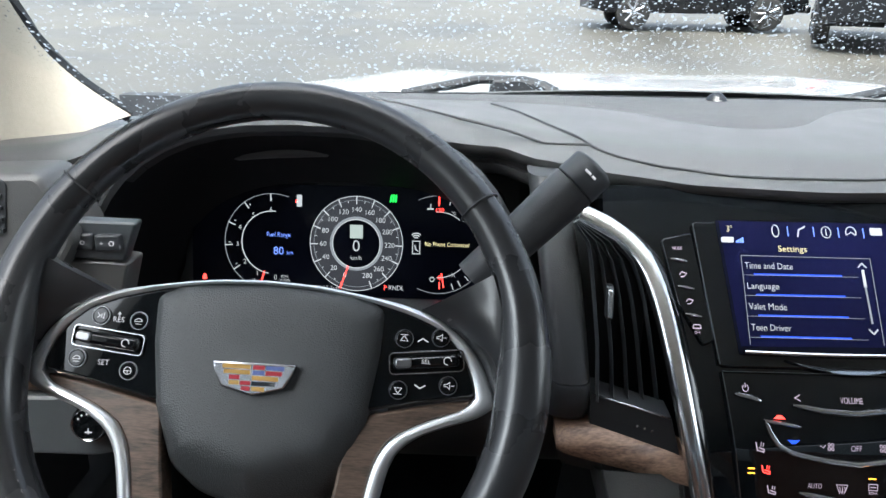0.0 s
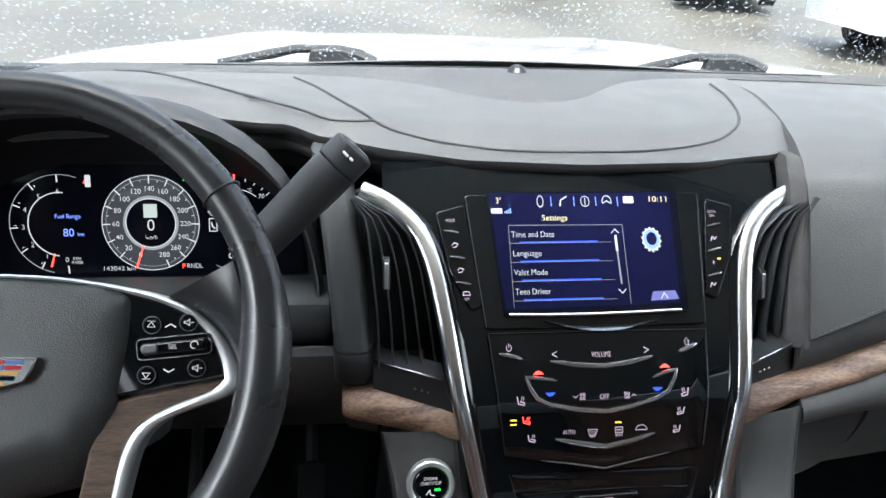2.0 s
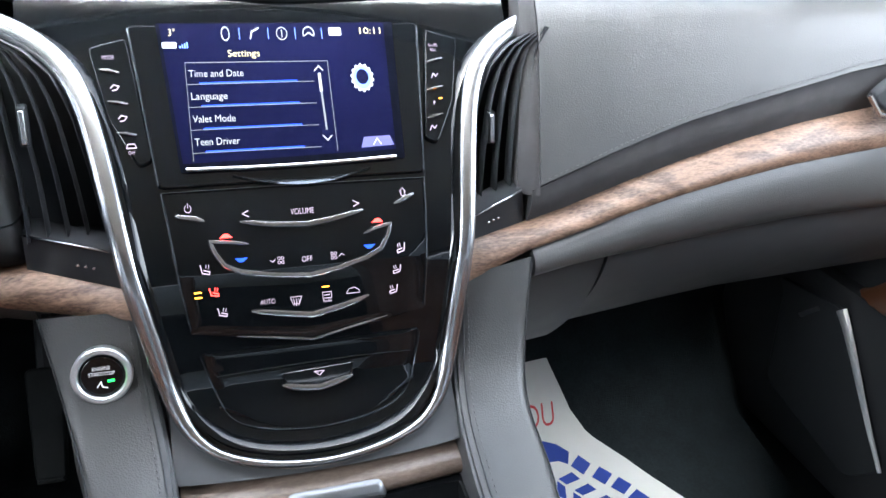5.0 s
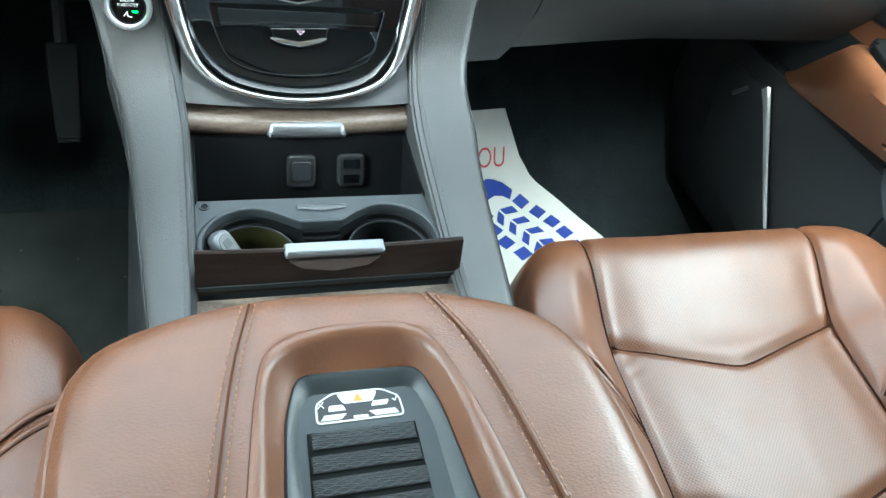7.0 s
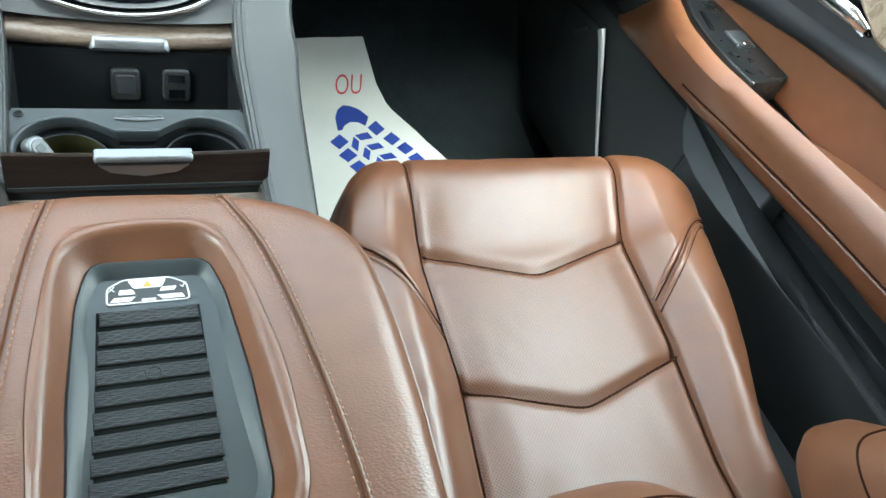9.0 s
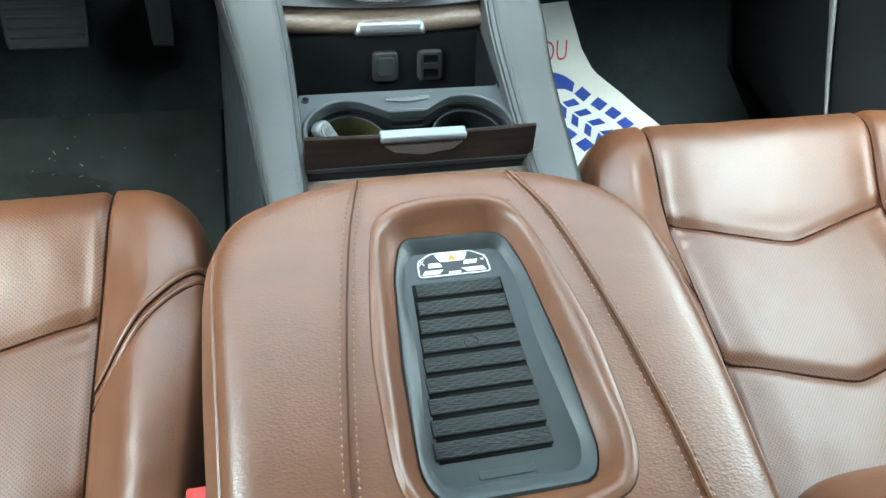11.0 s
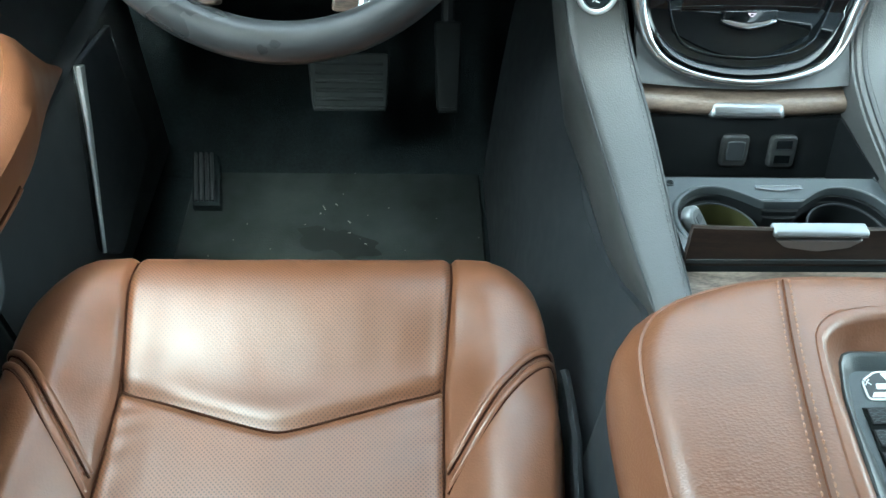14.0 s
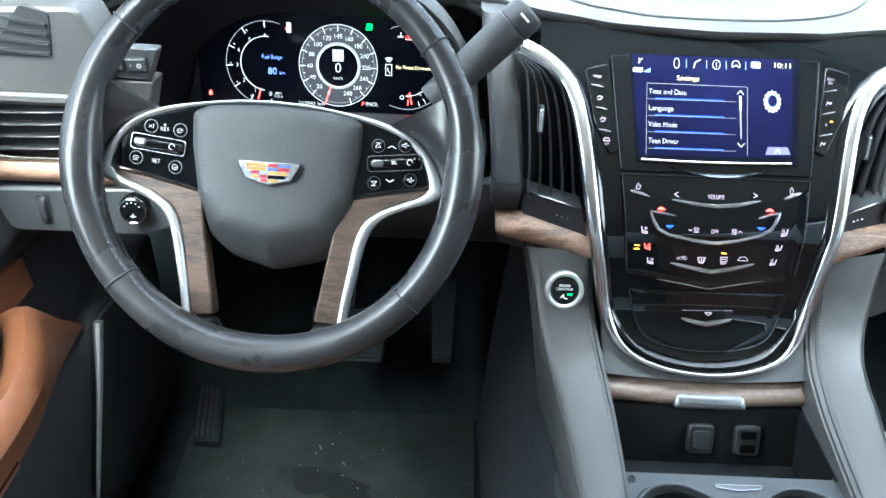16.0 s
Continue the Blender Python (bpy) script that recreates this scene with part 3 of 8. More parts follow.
stack = thing("centre_stack", "gloss black centre stack framed in satin chrome", "centre stack")
HALF = [(0.5065, 0.0), (0.509, 0.04), (0.514, 0.068), (0.520, 0.086), (0.533, 0.102), (0.56, 0.112), (0.60, 0.120), (0.65, 0.131), (0.70, 0.139), (0.745, 0.148), (0.77, 0.158), (0.785, 0.172), (0.798, 0.192), (0.806, 0.214)]


def half(z):
    return lerp(z, HALF)


def smooth_line(pts, steps=6, rounds=3):
    """Resample a polyline and ease its corners."""
    pts = [Vector(p) for p in pts]
    out = []
    for a, b in zip(pts, pts[1:]):
        out += [a.lerp(b, k / steps) for k in range(steps)]
    out.append(pts[-1])
    for _ in range(rounds * steps):
        out = [out[0]] + [(a + b * 2 + c) / 4 for a, b, c in zip(out, out[1:], out[2:])] + [out[-1]]
    return out


def build_stack():
    zs = [h[0] for h in HALF] + [0.526, 0.545, 0.575, 0.62, 0.67, 0.685, 0.715, 0.73, 0.757]
    zs = sorted(zs) + [0.815, 0.83]
    top = [[stack_at(u * min(half(z), 0.20), z) for u in span(-1, 1, 17)] for z in zs]
    bot = [[p + Vector((0, 0.03, -0.01)) for p in r] for r in top]
    part("fascia", slab(top, bot), GLOSS, stack, "piano black fascia")
    path = [(-h, z) for z, h in reversed(HALF)] + [(h, z) for z, h in HALF[1:]]
    pts = [stack_at(x * 1.03, z, 0.002) for x, z in path]
    dense = []
    for a, b in zip(pts, pts[1:]):
        dense += [a.lerp(b, k / 3) for k in range(3)]
    dense.append(pts[-1])
    for _ in range(2):
        dense = [dense[0]] + [(a + b * 2 + c) / 4 for a, b, c in zip(dense, dense[1:], dense[2:])] + [dense[-1]]
    widths = [lerp(p.z, [(0.505, 0.0034), (0.515, 0.0041), (0.54, 0.0060), (0.58, 0.0072), (0.74, 0.0080), (0.80, 0.0092)]) for p in dense]
    section = [(-1.0, -0.9), (-1.0, 0.15), (-0.93, 0.50), (-0.78, 0.72), (-0.4, 0.90), (0.0, 0.96), (0.4, 0.90), (0.78, 0.72), (0.93, 0.50), (1.0, 0.15), (1.0, -0.9)]
    rings = []
    for k, (p, w) in enumerate(zip(dense, widths)):
        d = (dense[min(k + 1, len(dense) - 1)] - dense[max(k - 1, 0)]).normalized()
        side = d.cross(Vector((0, -0.8, 0.6))).normalized()
        up = side.cross(d)
        rings.append([p + side * (w * q) + up * (0.0062 * h) for q, h in section])
    part("chrome_frame", loft(rings), CHROME, stack, "satin chrome frame")
    # gloss black bevel inside the chrome
    flow = smooth_line(path, 6, 3)
    rim = [[stack_at(x * 1.03 * k, z + dz * (1 - smoothstep(0.52, 0.56, z)), d) for x, z in flow] for k, dz, d in ((0.955, 0.004, 0.004), (0.93, 0.007, 0.0035), (0.90, 0.010, 0.0), (0.90, 0.010, -0.002), (0.955, 0.004, -0.002))]
    part("inner_bevel", slab(rim[:3], [[q + Vector((0, 0.004, -0.001)) for q in r] for r in rim[:3]]), GLOSS, stack, "gloss black bevel inside the chrome")


build_stack()
SCREEN = mat("screen_glass", (0.004, 0.005, 0.010), 0.10, rough_vary=0.01, spec=0.15)
part("display_bezel", plate(rounded([(-0.121, 0.802), (0.115, 0.804), (0.104, 0.6995), (-0.107, 0.6985)], 0.004), stack_at, 0, 0.003, 0.001), GLOSS, stack)


def skin(left, right, zb, zt, d0, d1, nu=25, nv=17):
    """A panel that follows the curve of the stack, with a lower edge zb(u)."""
    top, bot = [], []
    for v in span(0, 1, nv):
        rt, rb = [], []
        for u in span(0, 1, nu):
            z = zb(u) + (zt - zb(u)) * v
            x = left(z) + (right(z) - left(z)) * u
            e = smoothstep(0, 0.02, min(u, 1 - u, v, 1 - v))
            rt.append(stack_at(x, z, d1 - 0.001 * (1 - e)))
            rb.append(stack_at(x, z, d0))
        top.append(rt)
        bot.append(rb)
    return slab(top, bot)



# ---- instrument cluster ----
def dial_at(x, z, d=0.0):
    return Vector((x, 0.344 + 0.21 * (z - 0.693), z)) + Vector((0, -0.979, 0.205)) * d


cluster = thing("instrument_cluster", "dark digital instrument cluster with lit round dials", "instrument cluster")
part("display", plate(rounded(box2(-0.625, 0.682, -0.285, 0.80), 0.015), dial_at, -0.01, 0.0), SCREEN, cluster)


def arch(y, xl, xr, zb, zt, n=24, power=2.6):
    cx, hw = (xl + xr) / 2, (xr - xl) / 2
    out = []
    for k in range(n + 1):
        a = math.pi * k / n
        c, s = math.cos(a), math.sin(a)
        out.append((cx + hw * math.copysign(abs(c) ** (2 / power), c), y, zb + (zt - zb) * abs(s) ** (2 / power)))
    return out


rows = [arch(0.292, -0.714, -0.260, 0.66, 0.891), arch(0.268, -0.708, -0.261, 0.66, 0.888), arch(0.262, -0.704, -0.262, 0.66, 0.882), arch(0.264, -0.700, -0.264, 0.66, 0.876)]
part("hood_lip", slab(rows, [[(x, y + 0.012, z - 0.006) for x, y, z in r] for r in rows]), DASH_BLACK, cluster, "black padded lip of the hood")
# darker than the lip: the shade under the hood is put into the colour
HOOD_SHADE = mat("shaded_hood_black", (0.009, 0.010, 0.012), 0.7, vary=0.1, scale=60, spec=0.15)
rows = [rows[-1], arch(0.300, -0.692, -0.270, 0.66, 0.860), arch(0.335, -0.672, -0.276, 0.665, 0.832), arch(0.358, -0.640, -0.280, 0.675, 0.806)]
bot = [[(x, y + 0.012, z + 0.008) for x, y, z in r] for r in rows]
part("hood", slab(rows, bot), HOOD_SHADE, cluster, "hood over the dials, blackened for the shade inside")
part("surround", plate(box2(-0.66, 0.665, -0.27, 0.815), dial_at, -0.03, -0.011), PLASTIC, cluster)

# ---- console ----
console = thing("centre_console", "black leather centre console with cup holders and stitched bolsters", "console")


def stitches(points, normal, length=0.0035, gap=0.0022, r=0.0006, bm=None):
    """A row of short thread stitches along a polyline."""
    bm = bm or bmesh.new()
    pts = [Vector(p) for p in points]
    run, at = 0.0, 0.0
    total = sum((b - a).length for a, b in zip(pts, pts[1:]))
    cum = [0.0]
    for a, b in zip(pts, pts[1:]):
        cum.append(cum[-1] + (b - a).length)

    def where(t):
        for k in range(len(pts) - 1):
            if t <= cum[k + 1]:
                return pts[k].lerp(pts[k + 1], (t - cum[k]) / max(1e-9, cum[k + 1] - cum[k]))
        return pts[-1]

    while at < total - length:
        a, b = where(at), where(at + length)
        tube([a, a.lerp(b, 0.5) + Vector(normal) * r, b], [r * 0.6, r, r * 0.6], 5, normal=normal, bm=bm)
        at += length + gap
    return bm


# y, inner height, outer height, depth of the side face, outer and inner half widths
BOL = [(0.139, 0.610, 0.618, 0.13, 0.2030, 0.1300), (0.128, 0.592, 0.596, 0.13, 0.1985, 0.1290), (0.114, 0.568, 0.569, 0.125, 0.1930, 0.128), (0.092, 0.543, 0.537, 0.12, 0.186, 0.123), (0.055, 0.522, 0.511, 0.105, 0.176, 0.117),
       (0.0, 0.508, 0.491, 0.10, 0.166, 0.113), (-0.05, 0.499, 0.481, 0.10, 0.160, 0.112), (-0.10, 0.489, 0.475, 0.095, 0.156, 0.112), (-0.15, 0.479, 0.470, 0.075, 0.152, 0.112), (-0.19, 0.475, 0.468, 0.045, 0.148, 0.112), (-0.240, 0.470, 0.462, 0.012, 0.144, 0.113)]


def bolster(s):
    n = 45
    tab = range(len(BOL))
    line = [[float(np.interp(k / (n - 1) * (len(BOL) - 1), tab, [p[c] for p in BOL])) for c in range(6)] for k in range(n)]
    for _ in range(3):
        line = [line[0]] + [[(a + 2 * b + c) / 4 for a, b, c in zip(*w)] for w in zip(line, line[1:], line[2:])] + [line[-1]]
    rows_t, seam_o, seam_i = [], [], []
    for i, (y, zi, zo, h, wo, wi) in enumerate(line):
        a, b = line[max(0, i - 1)], line[min(n - 1, i + 1)]
        nn = Vector((0, b[1] - a[1], -(b[0] - a[0]))).normalized()
        if nn.z < 0:
            nn = -nn
        wo += 0.014 * smoothstep(0.09, 0.0, y) if s > 0 else 0.0
        zo += s * 0.006 * smoothstep(0.115, 0.139, y)
        down = nn if y > 0.09 else Vector((0, 0, 1))
        row = [Vector((s * (wo - 0.02), y, zo)) - down * (h + 0.004)]
        for t, bulge in ((1.0, -0.014), (0.94, -0.009), (0.75, -0.004), (0.5, 0.0), (0.25, 0.0022), (0.08, 0.0016)):
            row.append(Vector((s * (wo + bulge * min(1, h / 0.06)), y, zo)) - down * h * t)
        k0 = len(row)
        for t in span(0, 1, 15):
            dip = -0.0022 * math.exp(-((t / 0.035) ** 2)) - 0.0030 * max(0, (t - 0.93) / 0.07) ** 2
            row.append(Vector((s * (wo + (wi - wo) * t), y, zo + (zi - zo) * t)) + nn * (dip + 0.0015 * math.sin(math.pi * t)))
        row.append(Vector((s * (wi - 0.001), y, zi)) - nn * 0.012)
        row.append(Vector((s * (wi + 0.001), y, zi)) - nn * 0.07)
        rows_t.append(row)
        seam_o.append(row[k0] + nn * 0.0009)
        seam_i.append(row[k0 + 13] + nn * 0.0005)
    bot_ = [[Vector((p.x * 0.98, p.y + 0.004, p.z - 0.004)) for p in r] for r in rows_t]
    b = part("bolster", slab(rows_t, bot_), DASH, console, "grey leather knee bolster with stitched edges")
    part("outer_seam", tube(seam_o, 0.0008, 6), DASH_BLACK, b)
    part("inner_seam", tube(seam_i, 0.0008, 6), DASH_BLACK, b)
    off = Vector((s * 0.0045, 0, 0.0008))
    part("stitching", stitches([p + off for p in seam_i], (0, -0.3, 1)), DARK_THREAD, b, "grey thread stitching")


bolster(-1)
bolster(1)
for s in (-1, 1):
    def side(u, v, s=s):
        y = 0.46 - 1.15 * u
        top = lerp(-y, [(-0.46, 0.60), (-0.14, 0.47), (-0.05, 0.412), (0.0, 0.398), (0.10, 0.392), (0.16, 0.425), (0.20, 0.452), (0.24, 0.462), (0.70, 0.46)])
        return (s * (0.215 - (0.052 + 0.010 * smoothstep(-0.02, -0.12, y)) * v + 0.010 * math.sin(v * math.pi)), y, -0.005 + top * v)

    part("side_panel", sheet(side, span(0, 1, 20), span(0, 1, 8), (-s * 0.02, 0, 0)), PLASTIC, console, "black plastic console side")

# bin and cup holders
# the shade of a deep cavity is put into this near-black colour
BIN = mat("shaded_bin_black", (0.007, 0.008, 0.009), 0.6, vary=0.1, scale=60, spec=0.15)
part("bin_floor", block((-0.113, -0.07, 0.405), (0.113, 0.07, 0.415), 0.002), BIN, console)
bm = sheet(lambda x, v: (x, 0.004 + 0.028 * v, 0.41 + 0.066 * v), span(-0.113, 0.113, 9), span(0, 1, 4), (0, 0.008, 0))
part("bin_back", bm, BIN, console)


def build_cups():
    z = 0.474
    cy0 = -0.1205
    c1, c2, r = (-0.0605, cy0), (0.0630, cy0), 0.0432
    outer, inner = [], []
    # plate with a dumbbell opening
    n = 180
    for k in range(n):
        a = 2 * math.pi * k / n
        d = Vector((math.cos(a), math.sin(a)))
        t = min(0.112 / max(1e-6, abs(d.x)), (0.0585 if d.y > 0 else 0.050) / max(1e-6, abs(d.y)))
        o = d * t
        outer.append((o.x + 0.003, o.y + cy0))
        best = 0.0
        for c in (c1, c2):
            f = Vector((c[0] - 0.003, 0.0))
            b_ = d.dot(f)
            disc_ = b_ * b_ - (f.length_squared - r * r)
            if disc_ > 0:
                best = max(best, b_ + math.sqrt(disc_))
        bridge = 0.0225 / max(0.05, abs(d.y))
        best = max(best, bridge) if abs(d.x) < 0.80 and best < bridge else best
        inner.append(best)
    for _ in range(4):
        inner = [(inner[k - 1] + 2 * inner[k] + inner[(k + 1) % n]) / 4 for k in range(n)]
    inner = [(math.cos(2 * math.pi * k / n) * q + 0.003, math.sin(2 * math.pi * k / n) * q + cy0) for k, q in enumerate(inner)]

    def ringed(d, dz):
        return [(x + (x - 0.003) / max(0.01, math.hypot(x - 0.003, y - cy0)) * d, y + (y - cy0) / max(0.01, math.hypot(x - 0.003, y - cy0)) * d, z + dz) for x, y in inner]

    rows = [[(x, y, z - 0.02) for x, y in outer], [(x, y, z) for x, y in outer], ringed(0.0060, 0.0), ringed(0.0050, 0.0012), ringed(0.0030, 0.0020), ringed(0.0010, 0.0014), ringed(0.0, -0.0008), ringed(0.0, -0.008)]
    plate_ = part("cup_plate", loft(rows, caps=False), GREY_PLASTIC, console, "grey moulded cup holder plate")
    part("cup_lining", loft([ringed(0.0012, -0.0065), ringed(-0.0030, -0.0085), ringed(-0.0032, -0.014), ringed(-0.0062, -0.0150), ringed(-0.0070, -0.060)], caps=False), BIN, plate_, "black lining of the cup holder")
    olive = mat("dark_olive_plastic", (0.032, 0.031, 0.009), 0.4)
    for cx, cy in (c1, c2):
        q0 = r - 0.0068
        prof = [(q0, z - 0.0145), (q0 - 0.001, z - 0.020), (q0 - 0.002, z - 0.0550), (q0 - 0.008, z - 0.0585)]
        bm = loft([[(cx + q * math.cos(2 * math.pi * k / 48), cy + q * math.sin(2 * math.pi * k / 48), zz) for k in range(48)] for q, zz in prof], caps=False)
        bm.verts.ensure_lookup_table()
        bm.faces.new(bm.verts[-48:])
        cup = part("cup_well", bm, BIN if cx > 0 else olive, console, "black cup well" if cx > 0 else "dark olive rubber cup well")
        ringp = [(cx + (q0 + 0.0006) * math.cos(a), cy + (q0 + 0.0006) * math.sin(a), z - 0.0145) for a in [2 * math.pi * k / 48 for k in range(48)]]
        part("ring", tube(ringp, 0.0011, 6, closed=True, normal=(0, 0, 1)), PLASTIC, cup)
    for x, y in ((-0.1010, -0.0705), (0.1105, -0.0632)):
        sc = part("screw", ring2(disc(x, y, 0.0046, 18), 0.0012, flat_at(z), 0, 0.0014), GREY_PLASTIC, console, "small screw collar")
        part("screw_head", plate(disc(x, y, 0.0034, 14), flat_at(z), 0, 0.0006, 0.0002), BIN, sc)
    shape = rounded([(-0.019, -0.0740), (0.029, -0.0740), (0.028, -0.0785), (0.005, -0.0820), (-0.018, -0.0785)], 0.0012)
    bd = part("badge", plate(shape, flat_at(z), 0, 0.0010, 0.0004), CHIN, console, "small chevron badge in a chrome outline")
    part("badge_outline", ring2(shape, 0.0009, flat_at(z), 0, 0.0018), CHROME, bd)


def flat_at(z0):
    return lambda x, y, d=0.0: Vector((x, y, z0 + d))


build_cups()


def bin_at(x, z, d=0.0):
    return Vector((x, 0.0165 + 0.424 * (z - 0.440), z)) + Vector((0, -0.92, 0.39)) * d


for cx in (-0.002, 0.051):
    sk = part("socket_cover" if cx < 0 else "usb_port", plate(rounded(box2(cx - 0.0150, 0.4265, cx + 0.0150, 0.4595), 0.0065), bin_at, 0, 0.006, 0.0025), RUBBER, console, "black power socket cover" if cx < 0 else "black double port plate")
    if cx < 0:
        part("inner_panel", plate(rounded(box2(cx - 0.0100, 0.4335, cx + 0.0100, 0.4535), 0.004), bin_at, 0.006, 0.0075, 0.001), PLASTIC, sk)
    else:
        for zz in (0.4355, 0.4505):
            part("port", plate(box2(cx - 0.0085, zz - 0.004, cx + 0.0085, zz + 0.004), bin_at, 0.0055, 0.0065), GLOSS, sk)
            part("port_edge", plate(box2(cx - 0.0085, zz - 0.0052, cx + 0.0085, zz - 0.004), bin_at, 0.006, 0.0068), CHROME, sk)

# walnut shelf under the stack, with its pull
shelf = part("walnut_shelf", sheet(lambda x, v: (x, lerp(v, [(0, 0.066), (0.55, 0.0365), (0.70, 0.0318), (0.80, 0.0308), (1, 0.0365)]) + 0.3 * x * x, lerp(v, [(0, 0.4985), (0.55, 0.4910), (0.70, 0.4865), (0.80, 0.4815), (1, 0.4735)]) + 0.2 * x * x), span(-0.112, 0.112, 25), span(0, 1, 17), (0, 0.012, -0.004)), WOOD_SHELF, console, "greyed walnut shelf edge")
pull = rounded([(-0.038, 0.477), (0.047, 0.477), (0.043, 0.491), (-0.034, 0.491)], 0.006)
part("pull", plate(pull, lambda x, z, d=0.0: Vector((x, 0.031 - d + (z - 0.477) * 0.4, z)), -0.004, 0.0065, 0.0055), PULL, shelf, "satin chrome pull")

# chin below the chrome frame
def chin_at(x, v):
    zf = float(np.interp(abs(x), [h for z, h in HALF[:7]], [z for z, h in HALF[:7]]))
    zb = 0.5040 + 0.0030 * (x / 0.11) ** 2
    return stack_at(x, zb + (zf - zb) * v, -0.002)


chin = [[chin_at(x, v) for x in span(-0.1155, 0.1155, 45)] for v in span(0, 1, 6)]
part("chin", slab(chin, [[p + Vector((0, 0.01, -0.004)) for p in r] for r in chin]), CHIN, stack, "satin grey trim below the chrome frame")
for s in (-1, 1):
    part("bin_side", block((min(s * 0.1075, s * 0.1105), -0.066, 0.40), (max(s * 0.1075, s * 0.1105), 0.030, 0.478), 0.0), BIN, console)

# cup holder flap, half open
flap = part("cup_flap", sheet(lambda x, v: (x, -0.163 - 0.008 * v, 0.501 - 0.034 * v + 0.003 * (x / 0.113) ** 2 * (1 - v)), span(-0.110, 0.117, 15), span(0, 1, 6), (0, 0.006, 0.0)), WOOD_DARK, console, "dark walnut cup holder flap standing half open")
part("flap_pull", plate(rounded(box2(-0.039, 0.4984, 0.046, 0.5050), 0.003), lambda x, z, d=0.0: Vector((x, -0.163 - d + (z - 0.508) * 0.2, z)), -0.009, 0.0035, 0.003), PULL, flap, "satin chrome pull")
part("pull_shadow_plate", plate(rounded([(-0.036, 0.496), (0.043, 0.496), (0.032, 0.488), (0.004, 0.484), (-0.025, 0.488)], 0.002), lambda x, z, d=0.0: Vector((x, -0.163 - d + (z - 0.508) * 0.2, z)), -0.001, 0.0016, 0.0006), BAND, flap, "dark grey metal plate under the pull")
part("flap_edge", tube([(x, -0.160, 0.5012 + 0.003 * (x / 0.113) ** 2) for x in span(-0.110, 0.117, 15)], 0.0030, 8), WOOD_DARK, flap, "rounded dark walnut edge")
part("sliding_lid", block((-0.112, -0.30, 0.455), (0.112, -0.178, 0.468), 0.002), WOOD_GREY, console, "greyed walnut sliding lid")

# key fob in the cup holder
fob = thing("key_fob", "silver and black car key fob standing in the cup holder", "key")
fob_n = Vector((0.62, -0.42, 0.66)).normalized()
fob_up = (Vector((-0.05, 0.1, 1)) - fob_n * Vector((-0.05, 0.1, 1)).dot(fob_n)).normalized()
fob_side = fob_up.cross(fob_n)
fob_at = lambda x, v, d=0.0: Vector((-0.0815, -0.1165, 0.4600)) + fob_side * x * 0.64 + fob_up * v * 0.80 + fob_n * d * 0.8
part("body", plate(rounded(box2(-0.0165, -0.040, 0.0165, 0.027), 0.0145), fob_at, -0.007, 0.006, 0.003), SILVER, fob)
face_ = part("face", plate(rounded(box2(-0.0130, -0.036, 0.0130, 0.0225), 0.0115), fob_at, 0.005, 0.0072, 0.001), CHIN, fob)
for k in (-0.020, -0.004, 0.011):
    part("button", plate(rounded(box2(-0.007, k - 0.005, 0.007, k + 0.005), 0.003), fob_at, 0.007, 0.0080, 0.0005), GREY_PLASTIC, face_)

# ---- console lid ----
lid = thing("armrest_lid", "brown leather console armrest with a recessed rubber tray", "armrest")
LID = [(-0.195, -0.68), (-0.199, -0.50), (-0.2005, -0.40), (-0.2005, -0.33), (-0.196, -0.292), (-0.179, -0.264), (-0.150, -0.2485), (-0.108, -0.2345), (-0.06, -0.227), (0.0, -0.2270), (0.05, -0.2300), (0.095, -0.2385), (0.136, -0.2550), (0.163, -0.278), (0.177, -0.309), (0.1825, -0.358), (0.1835, -0.41), (0.182, -0.469), (0.176, -0.544), (0.166, -0.68)]
WELL = [(-0.050, -0.294), (-0.02, -0.286), (0.028, -0.287), (0.046, -0.302), (0.056, -0.34), (0.066, -0.42), (0.070, -0.50), (0.060, -0.528), (0.02, -0.536), (-0.035, -0.536), (-0.068, -0.526), (-0.078, -0.50), (-0.075, -0.42), (-0.069, -0.34), (-0.064, -0.308)]
TRAY = [(-0.046, -0.305), (0.038, -0.306), (0.047, -0.34), (0.054, -0.42), (0.056, -0.50), (0.048, -0.520), (-0.055, -0.520), (-0.066, -0.50), (-0.063, -0.42), (-0.056, -0.34)]
MID = (-0.008, -0.42)


def radial(poly, n=120, r=0.015):
    """Resample a 2D outline by angle about the middle of the lid."""
    poly = rounded(poly, r, 6)
    out = []
    for k in range(n):
        a = 2 * math.pi * k / n
        d = Vector((math.cos(a), math.sin(a)))
        best = 0
        for p, q in zip(poly, poly[1:] + poly[:1]):
            p, e = Vector(p) - Vector(MID), Vector(q) - Vector(p)
            den = d.x * e.y - d.y * e.x
            if abs(den) < 1e-12:
                continue
            t = (p.x * e.y - p.y * e.x) / den
            u = (p.x * d.y - p.y * d.x) / den
            if t > 0 and -1e-6 <= u <= 1 + 1e-6:
                best = max(best, t)
        out.append(d * best + Vector(MID))
    return out


def grow(ring, d):
    return [p + (p - Vector(MID)).normalized() * d for p in ring]


LO, LW, LT = radial(LID, r=0.02), radial(WELL), radial(TRAY, r=0.01)


def lid_z(x, y):
    p = Vector((x, y))
    d = min((p - q).length for q in LO)
    return 0.5415 - 0.004 * (1 - smoothstep(0.012, 0.07, d)) - 0.017 * (1 - smoothstep(0.0, 0.024, d)) ** 1.5


PAD_GAP_DARK = mat("dark_gap_black", (0.004, 0.005, 0.005), 0.7, scale=60, spec=0.1)
LID_THREAD = mat("pale_tan_thread", (0.33, 0.175, 0.108), 0.7, scale=200)
